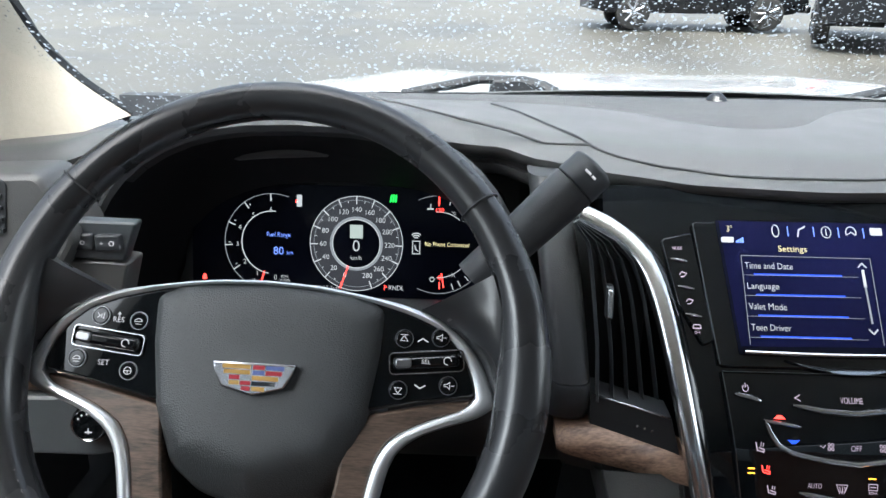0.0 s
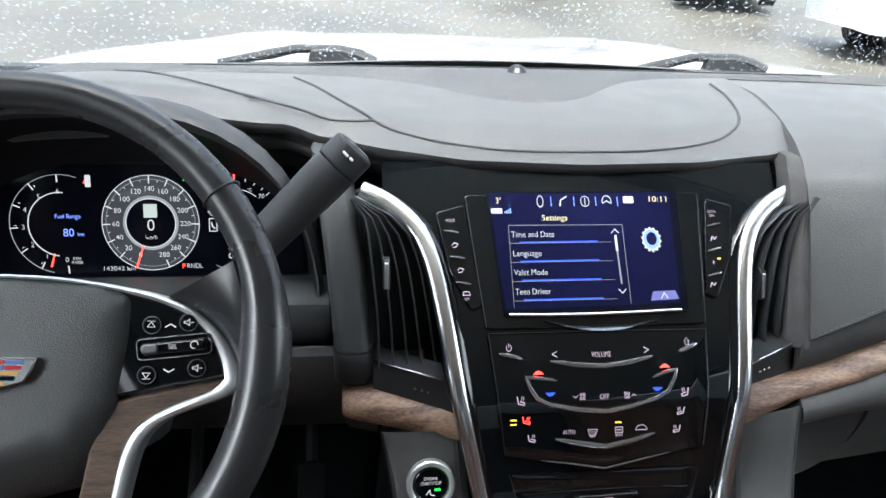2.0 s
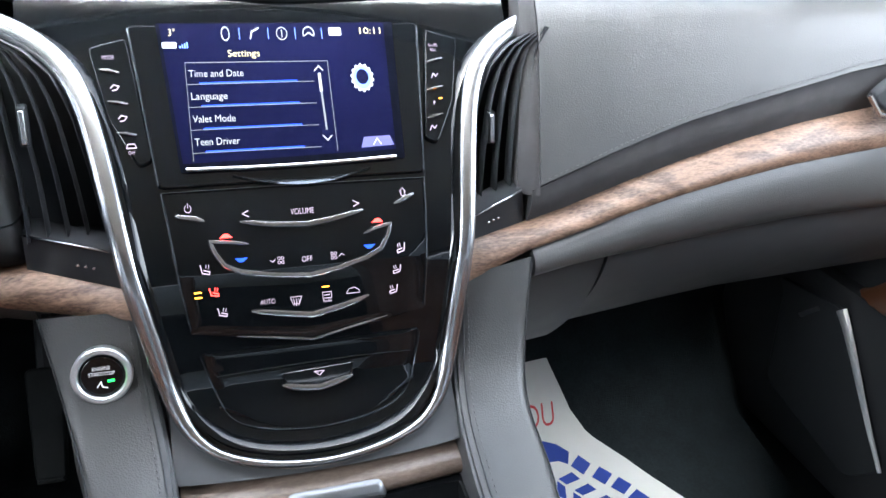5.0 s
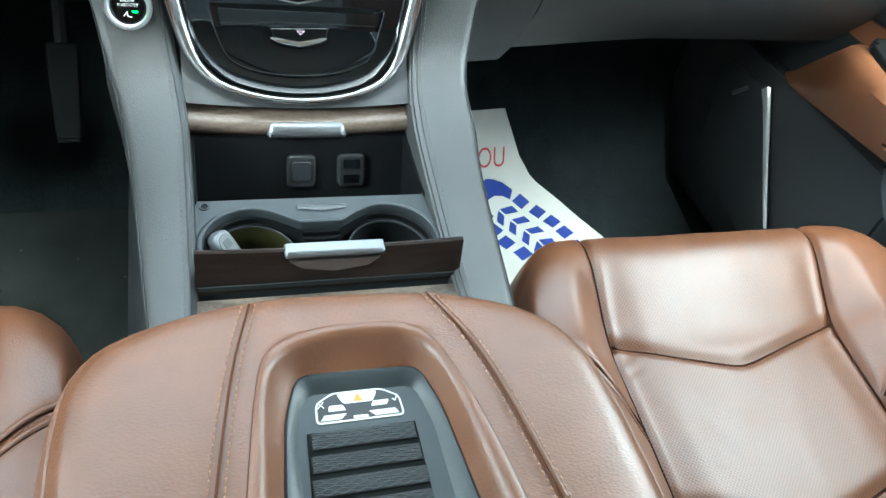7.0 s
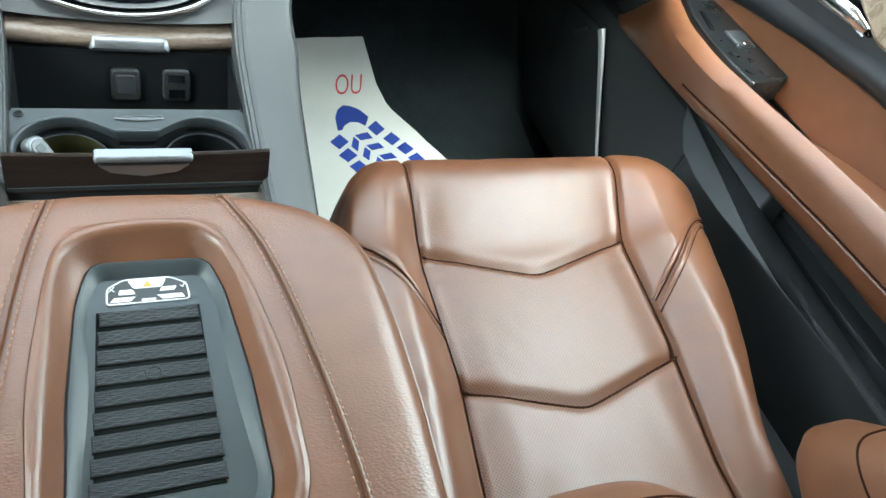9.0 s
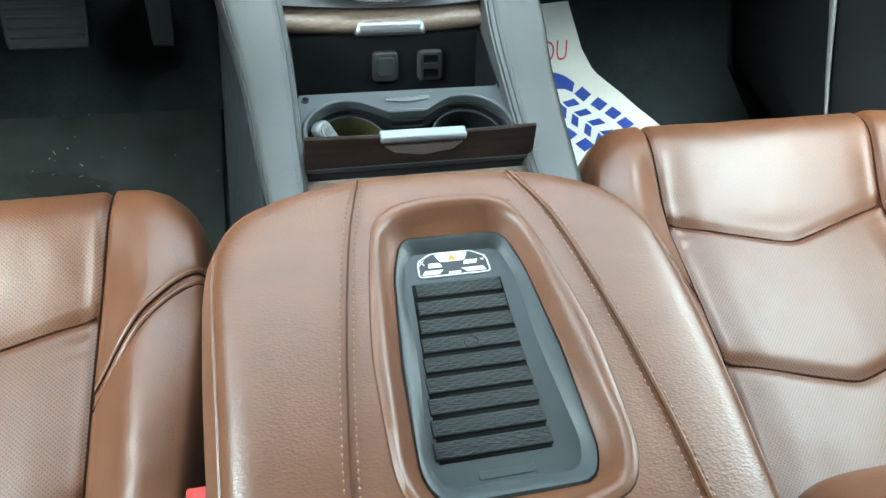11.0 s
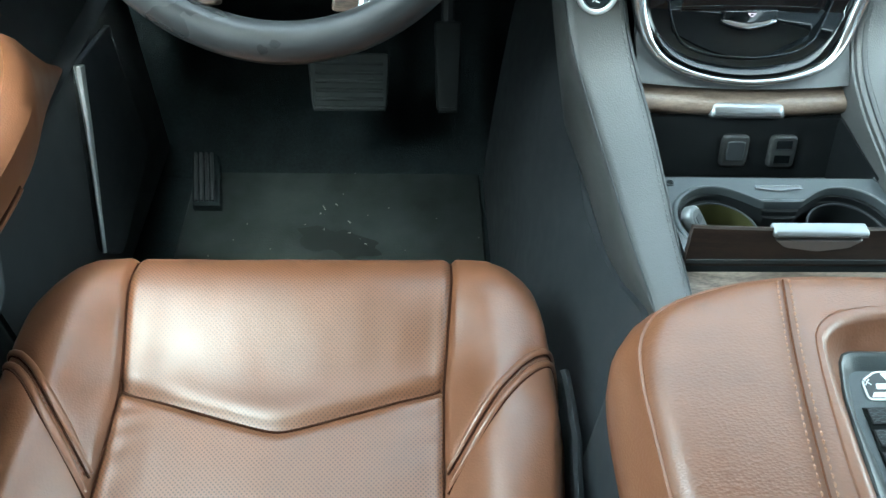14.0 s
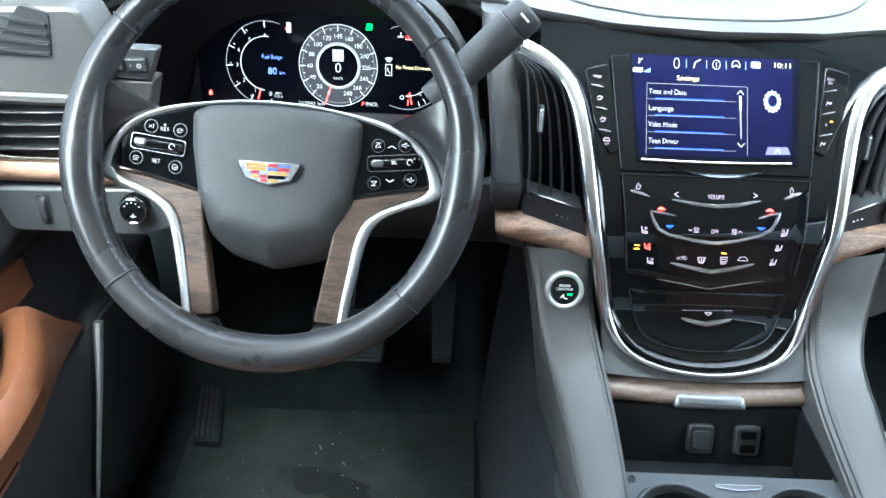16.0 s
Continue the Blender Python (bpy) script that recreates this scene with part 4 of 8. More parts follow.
LID_SEAM = mat("brown_seam_leather", (0.105, 0.041, 0.020), 0.8, scale=60, spec=0.1)


def build_lid():
    def at(ring, z):
        return [(p.x, p.y, z) for p in ring]

    rows = [at(grow(LO, -0.006), 0.435), at(grow(LO, 0.004), 0.455), at(grow(LO, 0.007), 0.480), at(grow(LO, 0.004), 0.500), at(grow(LO, 0.0), 0.511), at(grow(LO, -0.003), 0.517), at(grow(LO, -0.006), 0.5225)]
    for d in (0.012, 0.02, 0.032, 0.05):
        r = grow(LO, -d)
        rows.append([(p.x, p.y, lid_z(p.x, p.y)) for p in r])
    inner = grow(LW, 0.012)
    lastr = [Vector(p[:2]) for p in rows[-1]]
    for t in (0.35, 0.7, 1.0):
        rows.append([((a.lerp(b, t)).x, (a.lerp(b, t)).y, 0.5395 + 0.002 * t) for a, b in zip(lastr, inner)])
    part("cushion", loft(rows, caps=False), LID_LEATHER, lid, "brown grained leather cushion")
    rows = [at(grow(LW, 0.0135), 0.538), at(grow(LW, 0.011), 0.5425), at(grow(LW, 0.007), 0.5440), at(grow(LW, 0.003), 0.5430), at(grow(LW, 0.0), 0.5400), at(grow(LW, -0.003), 0.5355), at([a.lerp(b, 0.6) for a, b in zip(LW, LT)], 0.5275), at(grow(LT, 0.0025), 0.5240), at(grow(LT, 0.001), 0.5225)]
    part("well_rim", loft(rows, caps=False), LEATHER, lid, "leather rim round the tray")
    rows = [at(grow(LT, 0.0025), 0.508), at(grow(LT, 0.0025), 0.5245), at(grow(LT, 0.0005), 0.5258), at(grow(LT, -0.003), 0.5250), at(grow(LT, -0.0095), 0.5195), at(grow(LT, -0.011), 0.5187)]
    tray = part("tray", loft(rows), MATRUBBER, lid, "dark grey rubber tray liner")
    # ribbed pads
    z0 = 0.5187
    # near-black plate added to darken the gaps between the pads
    part("pad_gap_plate", plate([(-0.0438, -0.3455), (-0.0518, -0.4915), (0.0272 + 0.0006, -0.4915), (0.0285, -0.3455)][::-1], flat_at(z0), -0.0005, 0.0007, 0.0002), PAD_GAP_DARK, tray)
    for k in range(9):
        y1 = -0.3465 - k * 0.0163
        y0 = y1 - 0.0122
        cx = -0.0075 - 0.0006 * k
        hw = 0.0345 + 0.0009 * k
        pad = part("rib_pad", plate(box2(cx - hw, y0, cx + hw, y1), flat_at(z0), -0.0005, 0.0022, 0.0007), RUBBER, tray)
        bm = bmesh.new()
        for j in range(5):
            yy = y0 + 0.0016 + j * 0.0022
            pts = [(cx - hw * 0.97 + 2 * hw * 0.97 * i / 40, yy + 0.0006 * math.sin(i * 1.15 + j * math.pi)) for i in range(41)]
            stroke(pts, 0.0005, flat_at(z0 + 0.0022), -0.0002, 0.0004, bm)
        part("wave", bm, WAVE, pad, kind="stuff")
    ringp = [(-0.009 + 0.0052 * math.cos(a), -0.403 + 0.0052 * math.sin(a), z0 + 0.0024) for a in [2 * math.pi * k / 24 for k in range(24)]]
    part("moulded_ring", tube(ringp, 0.0006, 5, closed=True, normal=(0, 0, 1)), RUBBER, tray)
    part("moulded_mark", plate(rounded(box2(-0.028, -0.5065, 0.012, -0.5005), 0.002), flat_at(z0), -0.0002, 0.0007, 0.0003), MATRUBBER, tray, "plain moulded mark")
    # warning sticker
    white = mat("sticker_white", (0.75, 0.75, 0.74), 0.4, vary=0.04)
    black = mat("sticker_black", (0.015, 0.015, 0.016), 0.35)
    orange = mat("sticker_orange", (0.75, 0.28, 0.03), 0.4)
    out = rounded([(-0.037, -0.340), (0.023, -0.340), (0.022, -0.324), (0.010, -0.3165), (-0.024, -0.3165), (-0.036, -0.324)], 0.004)
    st = part("sticker", plate(out, flat_at(z0), 0, 0.0010), white, tray, "white and black warning sticker")
    part("sticker_field", plate(inset(ccw(out), 0.0014), flat_at(z0), 0.0005, 0.0013), black, st)
    pieces = [
        (white, rounded([(-0.021, -0.3185), (0.007, -0.3185), (0.003, -0.3265), (-0.017, -0.3265)], 0.002)),
        (white, [(-0.034, -0.338), (-0.020, -0.338), (-0.016, -0.334), (-0.031, -0.334)]),
        (white, [(0.003, -0.338), (0.019, -0.338), (0.017, -0.334), (-0.001, -0.334)]),
        (white, rounded([(-0.028, -0.3315), (-0.016, -0.3315), (-0.018, -0.327), (-0.027, -0.327)], 0.001)),
        (white, rounded([(0.001, -0.3305), (0.012, -0.3305), (0.014, -0.3265), (0.003, -0.3265)], 0.001)),
        (white, box2(-0.012, -0.3385, -0.002, -0.3365)),
    ]
    for m_, poly in pieces:
        part("sticker_mark", plate(poly, flat_at(z0), 0.001, 0.0016), m_, st)
    part("warning_triangle", plate([(-0.0105, -0.3255), (-0.0035, -0.3255), (-0.007, -0.3190)], flat_at(z0), 0.0012, 0.0019), orange, st)
    part("cross", stroke([(-0.0345, -0.328), (-0.0305, -0.3235)], 0.0007, flat_at(z0), 0.001, 0.0016, stroke([(-0.0345, -0.3235), (-0.0305, -0.328)], 0.0007, flat_at(z0), 0.001, 0.0016)), white, st)
    part("tick", stroke([(0.0165, -0.3265), (0.018, -0.328), (0.0205, -0.3235)], 0.0007, flat_at(z0), 0.001, 0.0016), white, st)
    # sewn panel seams
    for s, xs in ((-1, [(-0.247, -0.073), (-0.30, -0.087), (-0.36, -0.097), (-0.43, -0.106), (-0.50, -0.113), (-0.60, -0.117)]), (1, [(-0.250, 0.057), (-0.30, 0.079), (-0.36, 0.091), (-0.43, 0.101), (-0.50, 0.108), (-0.60, 0.112)])):
        pts = []
        for k in range(50):
            y = -0.2475 - k * 0.0072
            x = lerp(-y, [(-a, b) for a, b in xs])
            pts.append(Vector((x, y, lid_z(x, y) + 0.0012)))
        for _ in range(12):
            pts = [pts[0]] + [(a + b * 2 + c) / 4 for a, b, c in zip(pts, pts[1:], pts[2:])] + [pts[-1]]
        part("seam", tube(pts, 0.0008, 6, normal=(0, 0, 1)), LID_SEAM, lid)
        for off in (-0.0048, 0.0048):
            row = [Vector((p.x + off, p.y, lid_z(p.x + off, p.y) + 0.0011)) for p in pts]
            part("stitching", stitches(row, (0, 0, 1), r=0.0008), LID_THREAD, lid, "tan thread stitching")
        puff = [Vector((p.x, p.y, p.z - 0.0012)) for p in pts]
        if s > 0:
            part("seam_welt", tube([p + Vector((0.0026, 0, -0.0006)) for p in puff], 0.0021, 8, normal=(0, 0, 1)), LEATHER, lid)
    part("edge_piping", tube([(p.x, p.y, 0.5235) for p in grow(LO, -0.0075)], 0.0022, 8, closed=True, normal=(0, 0, 1)), LEATHER, lid, "leather edge piping")
    part("box", block((-0.19, -0.69, 0.05), (0.16, -0.262, 0.457), 0.02, 3), PLASTIC, lid, "black console box")


build_lid()


# ---- seats ----
def seat(name, cx, front, label):
    st = thing(name, label, "seat", group="front seats")

    def hw(y):
        return lerp(y, [(-0.05, 0.163), (0.02, 0.162), (0.13, 0.152), (0.35, 0.147), (0.6, 0.145)])

    def line(x, k, y):
        """Depth of the chevron creases behind the front edge."""
        base = (-0.04, 0.130, 0.315, 0.62)[k]
        if k in (0, 3):
            return base
        w = min(1, abs(x) / 0.15)
        w = math.sqrt(w * w + 0.006)
        return base + 0.047 * (1 - w)

    def edge(x, y):
        """Half width at depth y."""
        if cx > 0 and x > 0:
            return lerp(y, [(0, 0.298), (0.10, 0.300), (0.15, 0.296), (0.24, 0.279), (0.34, 0.253), (0.43, 0.226), (0.62, 0.200)])
        if cx > 0:
            return lerp(y, [(0, 0.268), (0.25, 0.275), (0.5, 0.270)])
        return lerp(y, [(0, 0.268), (0.10, 0.272), (0.16, 0.271), (0.25, 0.262), (0.34, 0.251), (0.6, 0.240)])

    def corner(x, y):
        """The front corners sweep back; further in the panels run straight."""
        e = edge(x, 0.05)
        back_ = lerp(abs(x) / e, [(0.62, 0.0), (0.74, 0.004), (0.82, 0.013), (0.88, 0.026), (0.94, 0.048), (0.98, 0.072), (1.0, 0.092)])
        return -back_ * (1 - smoothstep(-0.04, 0.21, y))

    def base_z(x, y):
        w = abs(x)
        z = 0.378 - 0.036 * smoothstep(0.0, 0.14, y) - 0.010 * smoothstep(0.15, 0.5, y)
        z += (0.002 + 0.036 * smoothstep(-0.03, 0.17, y)) * smoothstep(0.135, 0.205, w)
        o = edge(x, y)
        z -= 0.018 * smoothstep(o - 0.075, o, w) ** 1.6 + 0.075 * smoothstep(o - 0.030, o, w) ** 2.6
        if y < 0.035:
            t = (0.035 - y) / 0.07
            z -= 0.020 * t * t + 0.10 * max(0, t - 0.7) ** 1.5 * 3
        return z

    def skew(y):
        """The passenger seat stands turned a little inwards."""
        return lerp(y, [(0, 0), (0.15, -0.026), (0.3, -0.034), (0.45, -0.055), (0.62, -0.06)]) if cx > 0 else 0.0

    def place(x, y, dz=0.0):
        return Vector((cx + x + skew(y), front - y + corner(x, y), base_z(x, y) + dz))

    DART = Vector((0.153, 0.212 if cx < 0 else 0.230))

    def dart_run(k):
        return Vector((edge(k, 0.10) - 0.004, 0.056 if cx < 0 else 0.080)) - DART

    def panel(kind, k, name_, material):
        def fn(u, v):
            if kind == "insert":
                y_mid = (line(0, k, 0) + line(0, k + 1, 0)) / 2
                x = u * hw(y_mid)
                for _ in range(3):
                    y = line(x, k, 0) * (1 - v) + line(x, k + 1, 0) * v
                    x = u * hw(y)
                e1 = (1 - abs(u)) * 0.15
                er, ef = (1 - v if k < 2 else 5) * 0.18, (v if k else 5) * 0.18
            else:
                y = -0.04 + 0.66 * v
                x = k * (hw(y) + (edge(k, y) - hw(y)) * u)
                e1, er, ef = u * 0.13, 1.0, 1.0
            dz = -0.007 * math.exp(-((e1 / 0.0042) ** 2))
            # the front panel rolls down into each crease, the rear one starts with a crisp crest
            dz -= 0.0075 * math.exp(-((er / 0.011) ** 2)) + 0.004 * math.exp(-((ef / 0.0035) ** 2))
            dz += 0.004 * smoothstep(0, 0.05, e1) * smoothstep(-0.03, 0.08, y)
            if kind == "bolster":
                # sewn diagonal dart
                q, e = DART + Vector((0, 0.007)), dart_run(k)
                p = Vector((abs(x), y))
                t = max(0, min(1, (p - q).dot(e) / e.length_squared))
                dz -= 0.0030 * math.exp(-(((p - q - e * t).length / 0.007) ** 2))
                # soft pulled folds beside the dart
                dz += 0.0004 * math.sin((abs(x) * 0.9 + y) * 130) * math.exp(-(((y - 0.32) / 0.05) ** 2)) * smoothstep(0, 0.06, e1)
            if kind == "insert":
                dz += 0.0007 * noise.noise(Vector((x * 20, y * 13, cx * 9))) + 0.0003 * noise.noise(Vector((x * 60, y * 30, cx * 5)))
                # short wrinkles running in from the sewn sides
                near = math.exp(-(((1 - abs(u)) * 0.15 / 0.03) ** 2))
                dz += 0.0006 * near * math.sin(y * 210 + 3 * math.sin(y * 40) + x * 90) * (0.5 + 0.5 * math.sin(y * 31 + cx * 7))
            else:
                dz += 0.0008 * noise.noise(Vector((x * 26, y * 14, cx * 9)))
            return place(x, y, dz)

        if kind == "insert":
            us, vs = span(-1, 1, 57), [1 - (1 - v) ** 1.5 if k == 0 else v for v in span(0, 1, 53)]
            us = [math.copysign(1 - (1 - abs(u)) ** 1.35, u) for u in us]
        else:
            us, vs = [t**1.2 for t in span(0, 1, 50)], span(0, 1, 210)
        return part(name_, sheet(fn, us, vs, (0, 0, -0.05)), material, st)

    for k in range(3):
        panel("insert", k, "seat_insert", INSERT)
    for k in (-1, 1):
        b = panel("bolster", k, "seat_bolster", LEATHER)
        a, e = DART, dart_run(k)

        def dart_row(o, dz, t0=0.0, t1=1.0):
            pts = [a + e * t for t in span(t0, t1, 40)]
            return [place(k * p.x, p.y + o, dz + 0.004 * smoothstep(0, 0.05, p.x - a.x) * smoothstep(-0.03, 0.08, p.y)) for p in pts]

        for o in (-0.001, 0.016):
            part("dart_welt", tube(dart_row(o, -0.0036), [0.0012 + 0.0030 * min(1, j / 8) for j in range(40)], 10, normal=(0, 0, 1)), LEATHER, b)
        for o in (0.0048, 0.0222):
            part("dart_seam", tube(dart_row(o, -0.0010), 0.0010, 6, normal=(0, 0, 1)), SEAM_SHADE, b)
        part("stitching", stitches(dart_row(0.0090, -0.0020, 0.04, 0.97), (0, 0, 1), 0.003, 0.002), THREAD, b, "tan thread stitching")
        row = [place(k * hw(y), y, -0.0055) for y in span(-0.02, 0.6, 60)]
        part("seam", tube(row, 0.0011, 6, normal=(0, 0, 1)), SEAM_SHADE, b)
    for k in (1, 2):
        row = [place(x, line(x, k, 0) - 0.0008, -0.0042 + 0.004 * smoothstep(0, 0.05, (1 - abs(x) / 0.15) * 0.15)) for x in span(-0.149, 0.149, 60)]
        part("crease", tube(row, 0.0016, 6, normal=(0, 0, 1)), SEAM_SHADE, st)
    part("valance", block((cx - 0.265, front - 0.58, 0.10), (cx + 0.265, front - 0.09, 0.285), 0.03, 3), PLASTIC, st, "black plastic seat valance")
    for x in (-0.2, 0.2):
        part("rail", block((cx + x - 0.02, front - 0.62, 0.0), (cx + x + 0.02, front - 0.04, 0.07), 0.004), PLASTIC, st)

    # reclined backrest with two rounded side wings
    def back(u, v):
        x = u * 0.262
        z = 0.372 + 0.56 * v
        y = front - 0.585 - 0.72 * (z - 0.36) + 0.25 * max(0, z - 0.62)
        for c, half, out in ((-0.152, 0.142, 0.168 if cx > 0 else 0.09), (0.178, 0.082, 0.175 if cx > 0 else 0.09)):
            q = min(1, abs(x - c) / half)
            y += out * math.sqrt(max(0, 1 - q**3)) ** 0.9 * (1 - 0.4 * v) * smoothstep(-0.10, 0.10, v)
        y -= 0.03 * (1 - smoothstep(0, 0.05, v))
        return Vector((cx + x, y, z))

    us_ = span(-1, 1, 91)
    bk = part("backrest", sheet(back, us_, span(0, 1, 41), (0, -0.10, -0.03)), LEATHER, st, "brown leather backrest")
    part("backrest_seam", tube([back(u, 0.17) + Vector((0, 0.0005, 0.0003)) for u in us_], 0.0013, 6, normal=(0, 0.6, 0.8)), SEAM_SHADE, bk)
    if cx < 0:
        row = [Vector((cx + edge(1, y) + 0.007, front - y + corner(edge(1, y), y), base_z(edge(1, y), y) + 0.030)) for y in span(0.02, 0.56, 40)]
        part("side_lip", tube(row, 0.006, 8, normal=(0, 0, 1)), PLASTIC, st, "black plastic edge lip")
    return st


seat("driver_seat", -0.4725, -0.092, "brown perforated leather driver seat with stitched chevron creases")
seat("passenger_seat", 0.490, -0.048, "brown perforated leather passenger seat, set forward, with chevron creases")

# belt buckle beside the driver seat
buckle = thing("belt_buckle", "seat belt buckle with a red button", "buckle")
part("housing", block((-0.236, -0.475, 0.32), (-0.206, -0.43, 0.385), 0.004), PLASTIC, buckle)
part("button", block((-0.233, -0.452, 0.383), (-0.208, -0.428, 0.390), 0.002), mat("red_button", (0.55, 0.03, 0.025), 0.35), buckle, "bright red release button")


# ---- doors ----
SWITCH_BLACK = mat("dark_switch_plastic", (0.007, 0.008, 0.009), 0.3, vary=0.1, scale=60)
SATIN_STRIP = mat("satin_bright_strip", (0.92, 0.94, 0.95), 0.45, metal=0.85, vary=0.05, scale=60)

def door(s):
    d = thing("door_left" if s < 0 else "door_right", "black front door trim with brown leather armrest", "door", kind="structure")
    XL, XU = (0.803, 0.833) if s < 0 else (0.875, 0.905)
    sx, sy, sz = (-0.075, -0.112, 0.016) if s < 0 else (0.0, 0.0, 0.0)
    part("lower_panel", block((min(s * XL, s * 0.935), -0.75, 0.03), (max(s * XL, s * 0.935), 0.62 + sy, 0.372), 0.01), DASH_BLACK, d, "black lower door trim")
    part("panel", block((min(s * XU, s * 0.935), -0.75, 0.365), (max(s * XU, s * 0.935), 0.56 + sy, 0.66), 0.01), DASH_BLACK, d, "black door trim panel")
    low = [(-0.62, 0.785, 0.472), (-0.45, 0.786, 0.466), (-0.30, 0.790, 0.458), (-0.14, 0.795, 0.443), (0.0, 0.800, 0.429), (0.11, 0.815, 0.411), (0.20, 0.845, 0.387), (0.28, 0.870, 0.367), (0.36, 0.894, 0.352)]
    top = [(-0.62, 0.780, 0.570), (-0.45, 0.780, 0.562), (-0.30, 0.785, 0.550), (-0.20, 0.785, 0.541), (-0.10, 0.783, 0.531), (0.0, 0.777, 0.524), (0.09, 0.786, 0.520), (0.16, 0.813, 0.516), (0.225, 0.851, 0.505), (0.29, 0.876, 0.438), (0.36, 0.898, 0.362)]

    def curve(y, tab, c):
        return sum(float(np.interp(y + k * 0.02, [p[0] for p in tab], [p[c] for p in tab])) for k in (-1, 0, 1)) / 3

    def ring(t):
        y = 0.36 - 0.98 * t
        lx, lz, cx_, cz = curve(y, low, 1) + sx, curve(y, low, 2) + sz, curve(y, top, 1) + sx, curve(y, top, 2) + sz
        h = cz - lz
        out = XU + 0.004
        dip = lerp(y, [(-0.45, 0.0), (-0.22, 0.25), (-0.10, 0.45), (0.10, 0.35), (0.22, 0.0)])
        return [Vector((s * p[0], y + sy, p[1])) for p in (
            (out, lz - 0.004), (lx + 0.02, lz - 0.002), (lx + 0.004, lz + 0.03 * h), (lx - 0.004, lz + 0.16 * h), ((lx + cx_) / 2 - 0.008, lz + 0.5 * h),
            (cx_ - 0.004, lz + 0.80 * h), (cx_ + 0.004, cz - 0.06 * h), (cx_ + 0.016, cz), (cx_ + 0.032, cz - (0.02 + 0.3 * dip) * h), (cx_ + 0.05, cz - (0.10 + 0.7 * dip) * h), (out, cz - (0.12 + dip) * h))]

    arm = part("armrest", loft([ring(t) for t in span(0, 1, 50)]), LEATHER, d, "brown leather door armrest with a stitched seam")
    k3 = lambda t: lerp(t, [(0, 0.1), (0.2, 0.15), (0.45, 0.55), (0.8, 0.8), (1, 0.9)])
    seam = [ring(t)[3].lerp(ring(t)[4], k3(t)) + Vector((-s * 0.0006, 0, 0)) for t in span(0.33, 1, 60)]
    part("seam", tube(seam, 0.0013, 6), SEAM_SHADE, arm)
    part("seam_welt", tube([p + Vector((0, 0, -0.004)) for p in seam], 0.0022, 6), LEATHER, arm)
    part("stitching", stitches([p + Vector((-s * 0.0008, 0, 0.0055)) for p in seam], (-s, 0, 0)), THREAD, arm)

    def belt_z(y, up_):
        tab = [(-0.75, 0.640, 0.700), (-0.40, 0.605, 0.650), (-0.21, 0.588, 0.637), (-0.114, 0.580, 0.629), (-0.02, 0.568, 0.610), (0.107, 0.544, 0.597), (0.19, 0.525, 0.590), (0.45, 0.500, 0.585)]
        return float(np.interp(y - sy, [p[0] for p in tab], [p[1 + up_] for p in tab])) + sz

    ys = span(0.30 + sy, -0.74, 36)
    part("upper_insert", sheet(lambda y, v: (s * (XU - 0.010 + 0.003 * v), y, 0.49 + (belt_z(y, 0) + 0.004 - 0.49) * v), ys, span(0, 1, 6), (s * 0.02, 0, 0)), LEATHER, d, "brown leather door insert")
    ys = span(0.52 + sy, -0.74, 30)

    def roll(y, v):
        a = math.pi * v
        return (s * (XU + 0.004 - 0.016 * math.sin(a)), y, belt_z(y, 0) + (belt_z(y, 1) - belt_z(y, 0)) * v)

    part("belt_roll", sheet(roll, ys, span(0, 1, 9), (s * 0.03, 0, 0)), DASH_BLACK, d, "black padded belt roll")
    part("upper_panel", block((min(s * (XU + 0.006), s * 0.935), -0.75, 0.60), (max(s * (XU + 0.006), s * 0.935), 0.52 + sy, 0.80), 0.012), DASH_BLACK, d)
    side = lambda y, z, dd=0.0: Vector((s * (XU - 0.002 - dd), y + sy, z + sz))
    part("walnut_capping", plate(rounded([(-0.010, 0.70), (-0.055, 0.668), (-0.118, 0.640), (-0.20, 0.642), (-0.62, 0.69), (-0.62, 0.78), (-0.05, 0.78)], 0.01), side, -0.01, 0.010, 0.006), WOOD_PALE, d, "pale walnut door capping")
    hb = part("handle_cup", plate(rounded([(0.16, 0.615), (0.02, 0.637), (-0.11, 0.638), (-0.06, 0.668), (0.0, 0.74), (0.16, 0.74)], 0.014), side, -0.01, 0.004, 0.002), GLOSS, d)
    part("door_handle", tube([side(0.075, 0.640, 0.008), side(0.03, 0.646, 0.018), side(-0.03, 0.650, 0.024), side(-0.075, 0.652, 0.020), side(-0.098, 0.646, 0.010)], [0.005, 0.009, 0.012, 0.011, 0.006], 12, flat=0.6, normal=(1, 0, 0)), BRIGHT, hb, "bright chrome inner door handle")
    part("handle_edge", tube([side(0.09, 0.632, 0.008), side(0.0, 0.6395, 0.012), side(-0.10, 0.6385, 0.010)], 0.0022, 8), CHROME, hb)
    # window switches let into the armrest
    sw_at = lambda x, y, dd=0.0: Vector((s * (x + sx + (0.030 if s < 0 else 0.0)), y + sy, 0.5225 + sz + dd + 0.004 * smoothstep(0.1, -0.1, y)))
    sw = part("switch_panel", plate(rounded([(0.860, 0.200), (0.838, 0.176), (0.814, 0.11), (0.806, 0.05), (0.805, 0.0), (0.810, -0.062), (0.897, -0.045), (0.899, 0.03), (0.899, 0.14), (0.890, 0.192)], 0.010), sw_at, -0.035, 0.003, 0.003), SWITCH_BLACK, d, "black window switch panel")
    cells = [(0.862, 0.046)] if s > 0 else [(0.835, 0.045), (0.862, 0.045), (0.838, -0.005), (0.866, -0.005)]
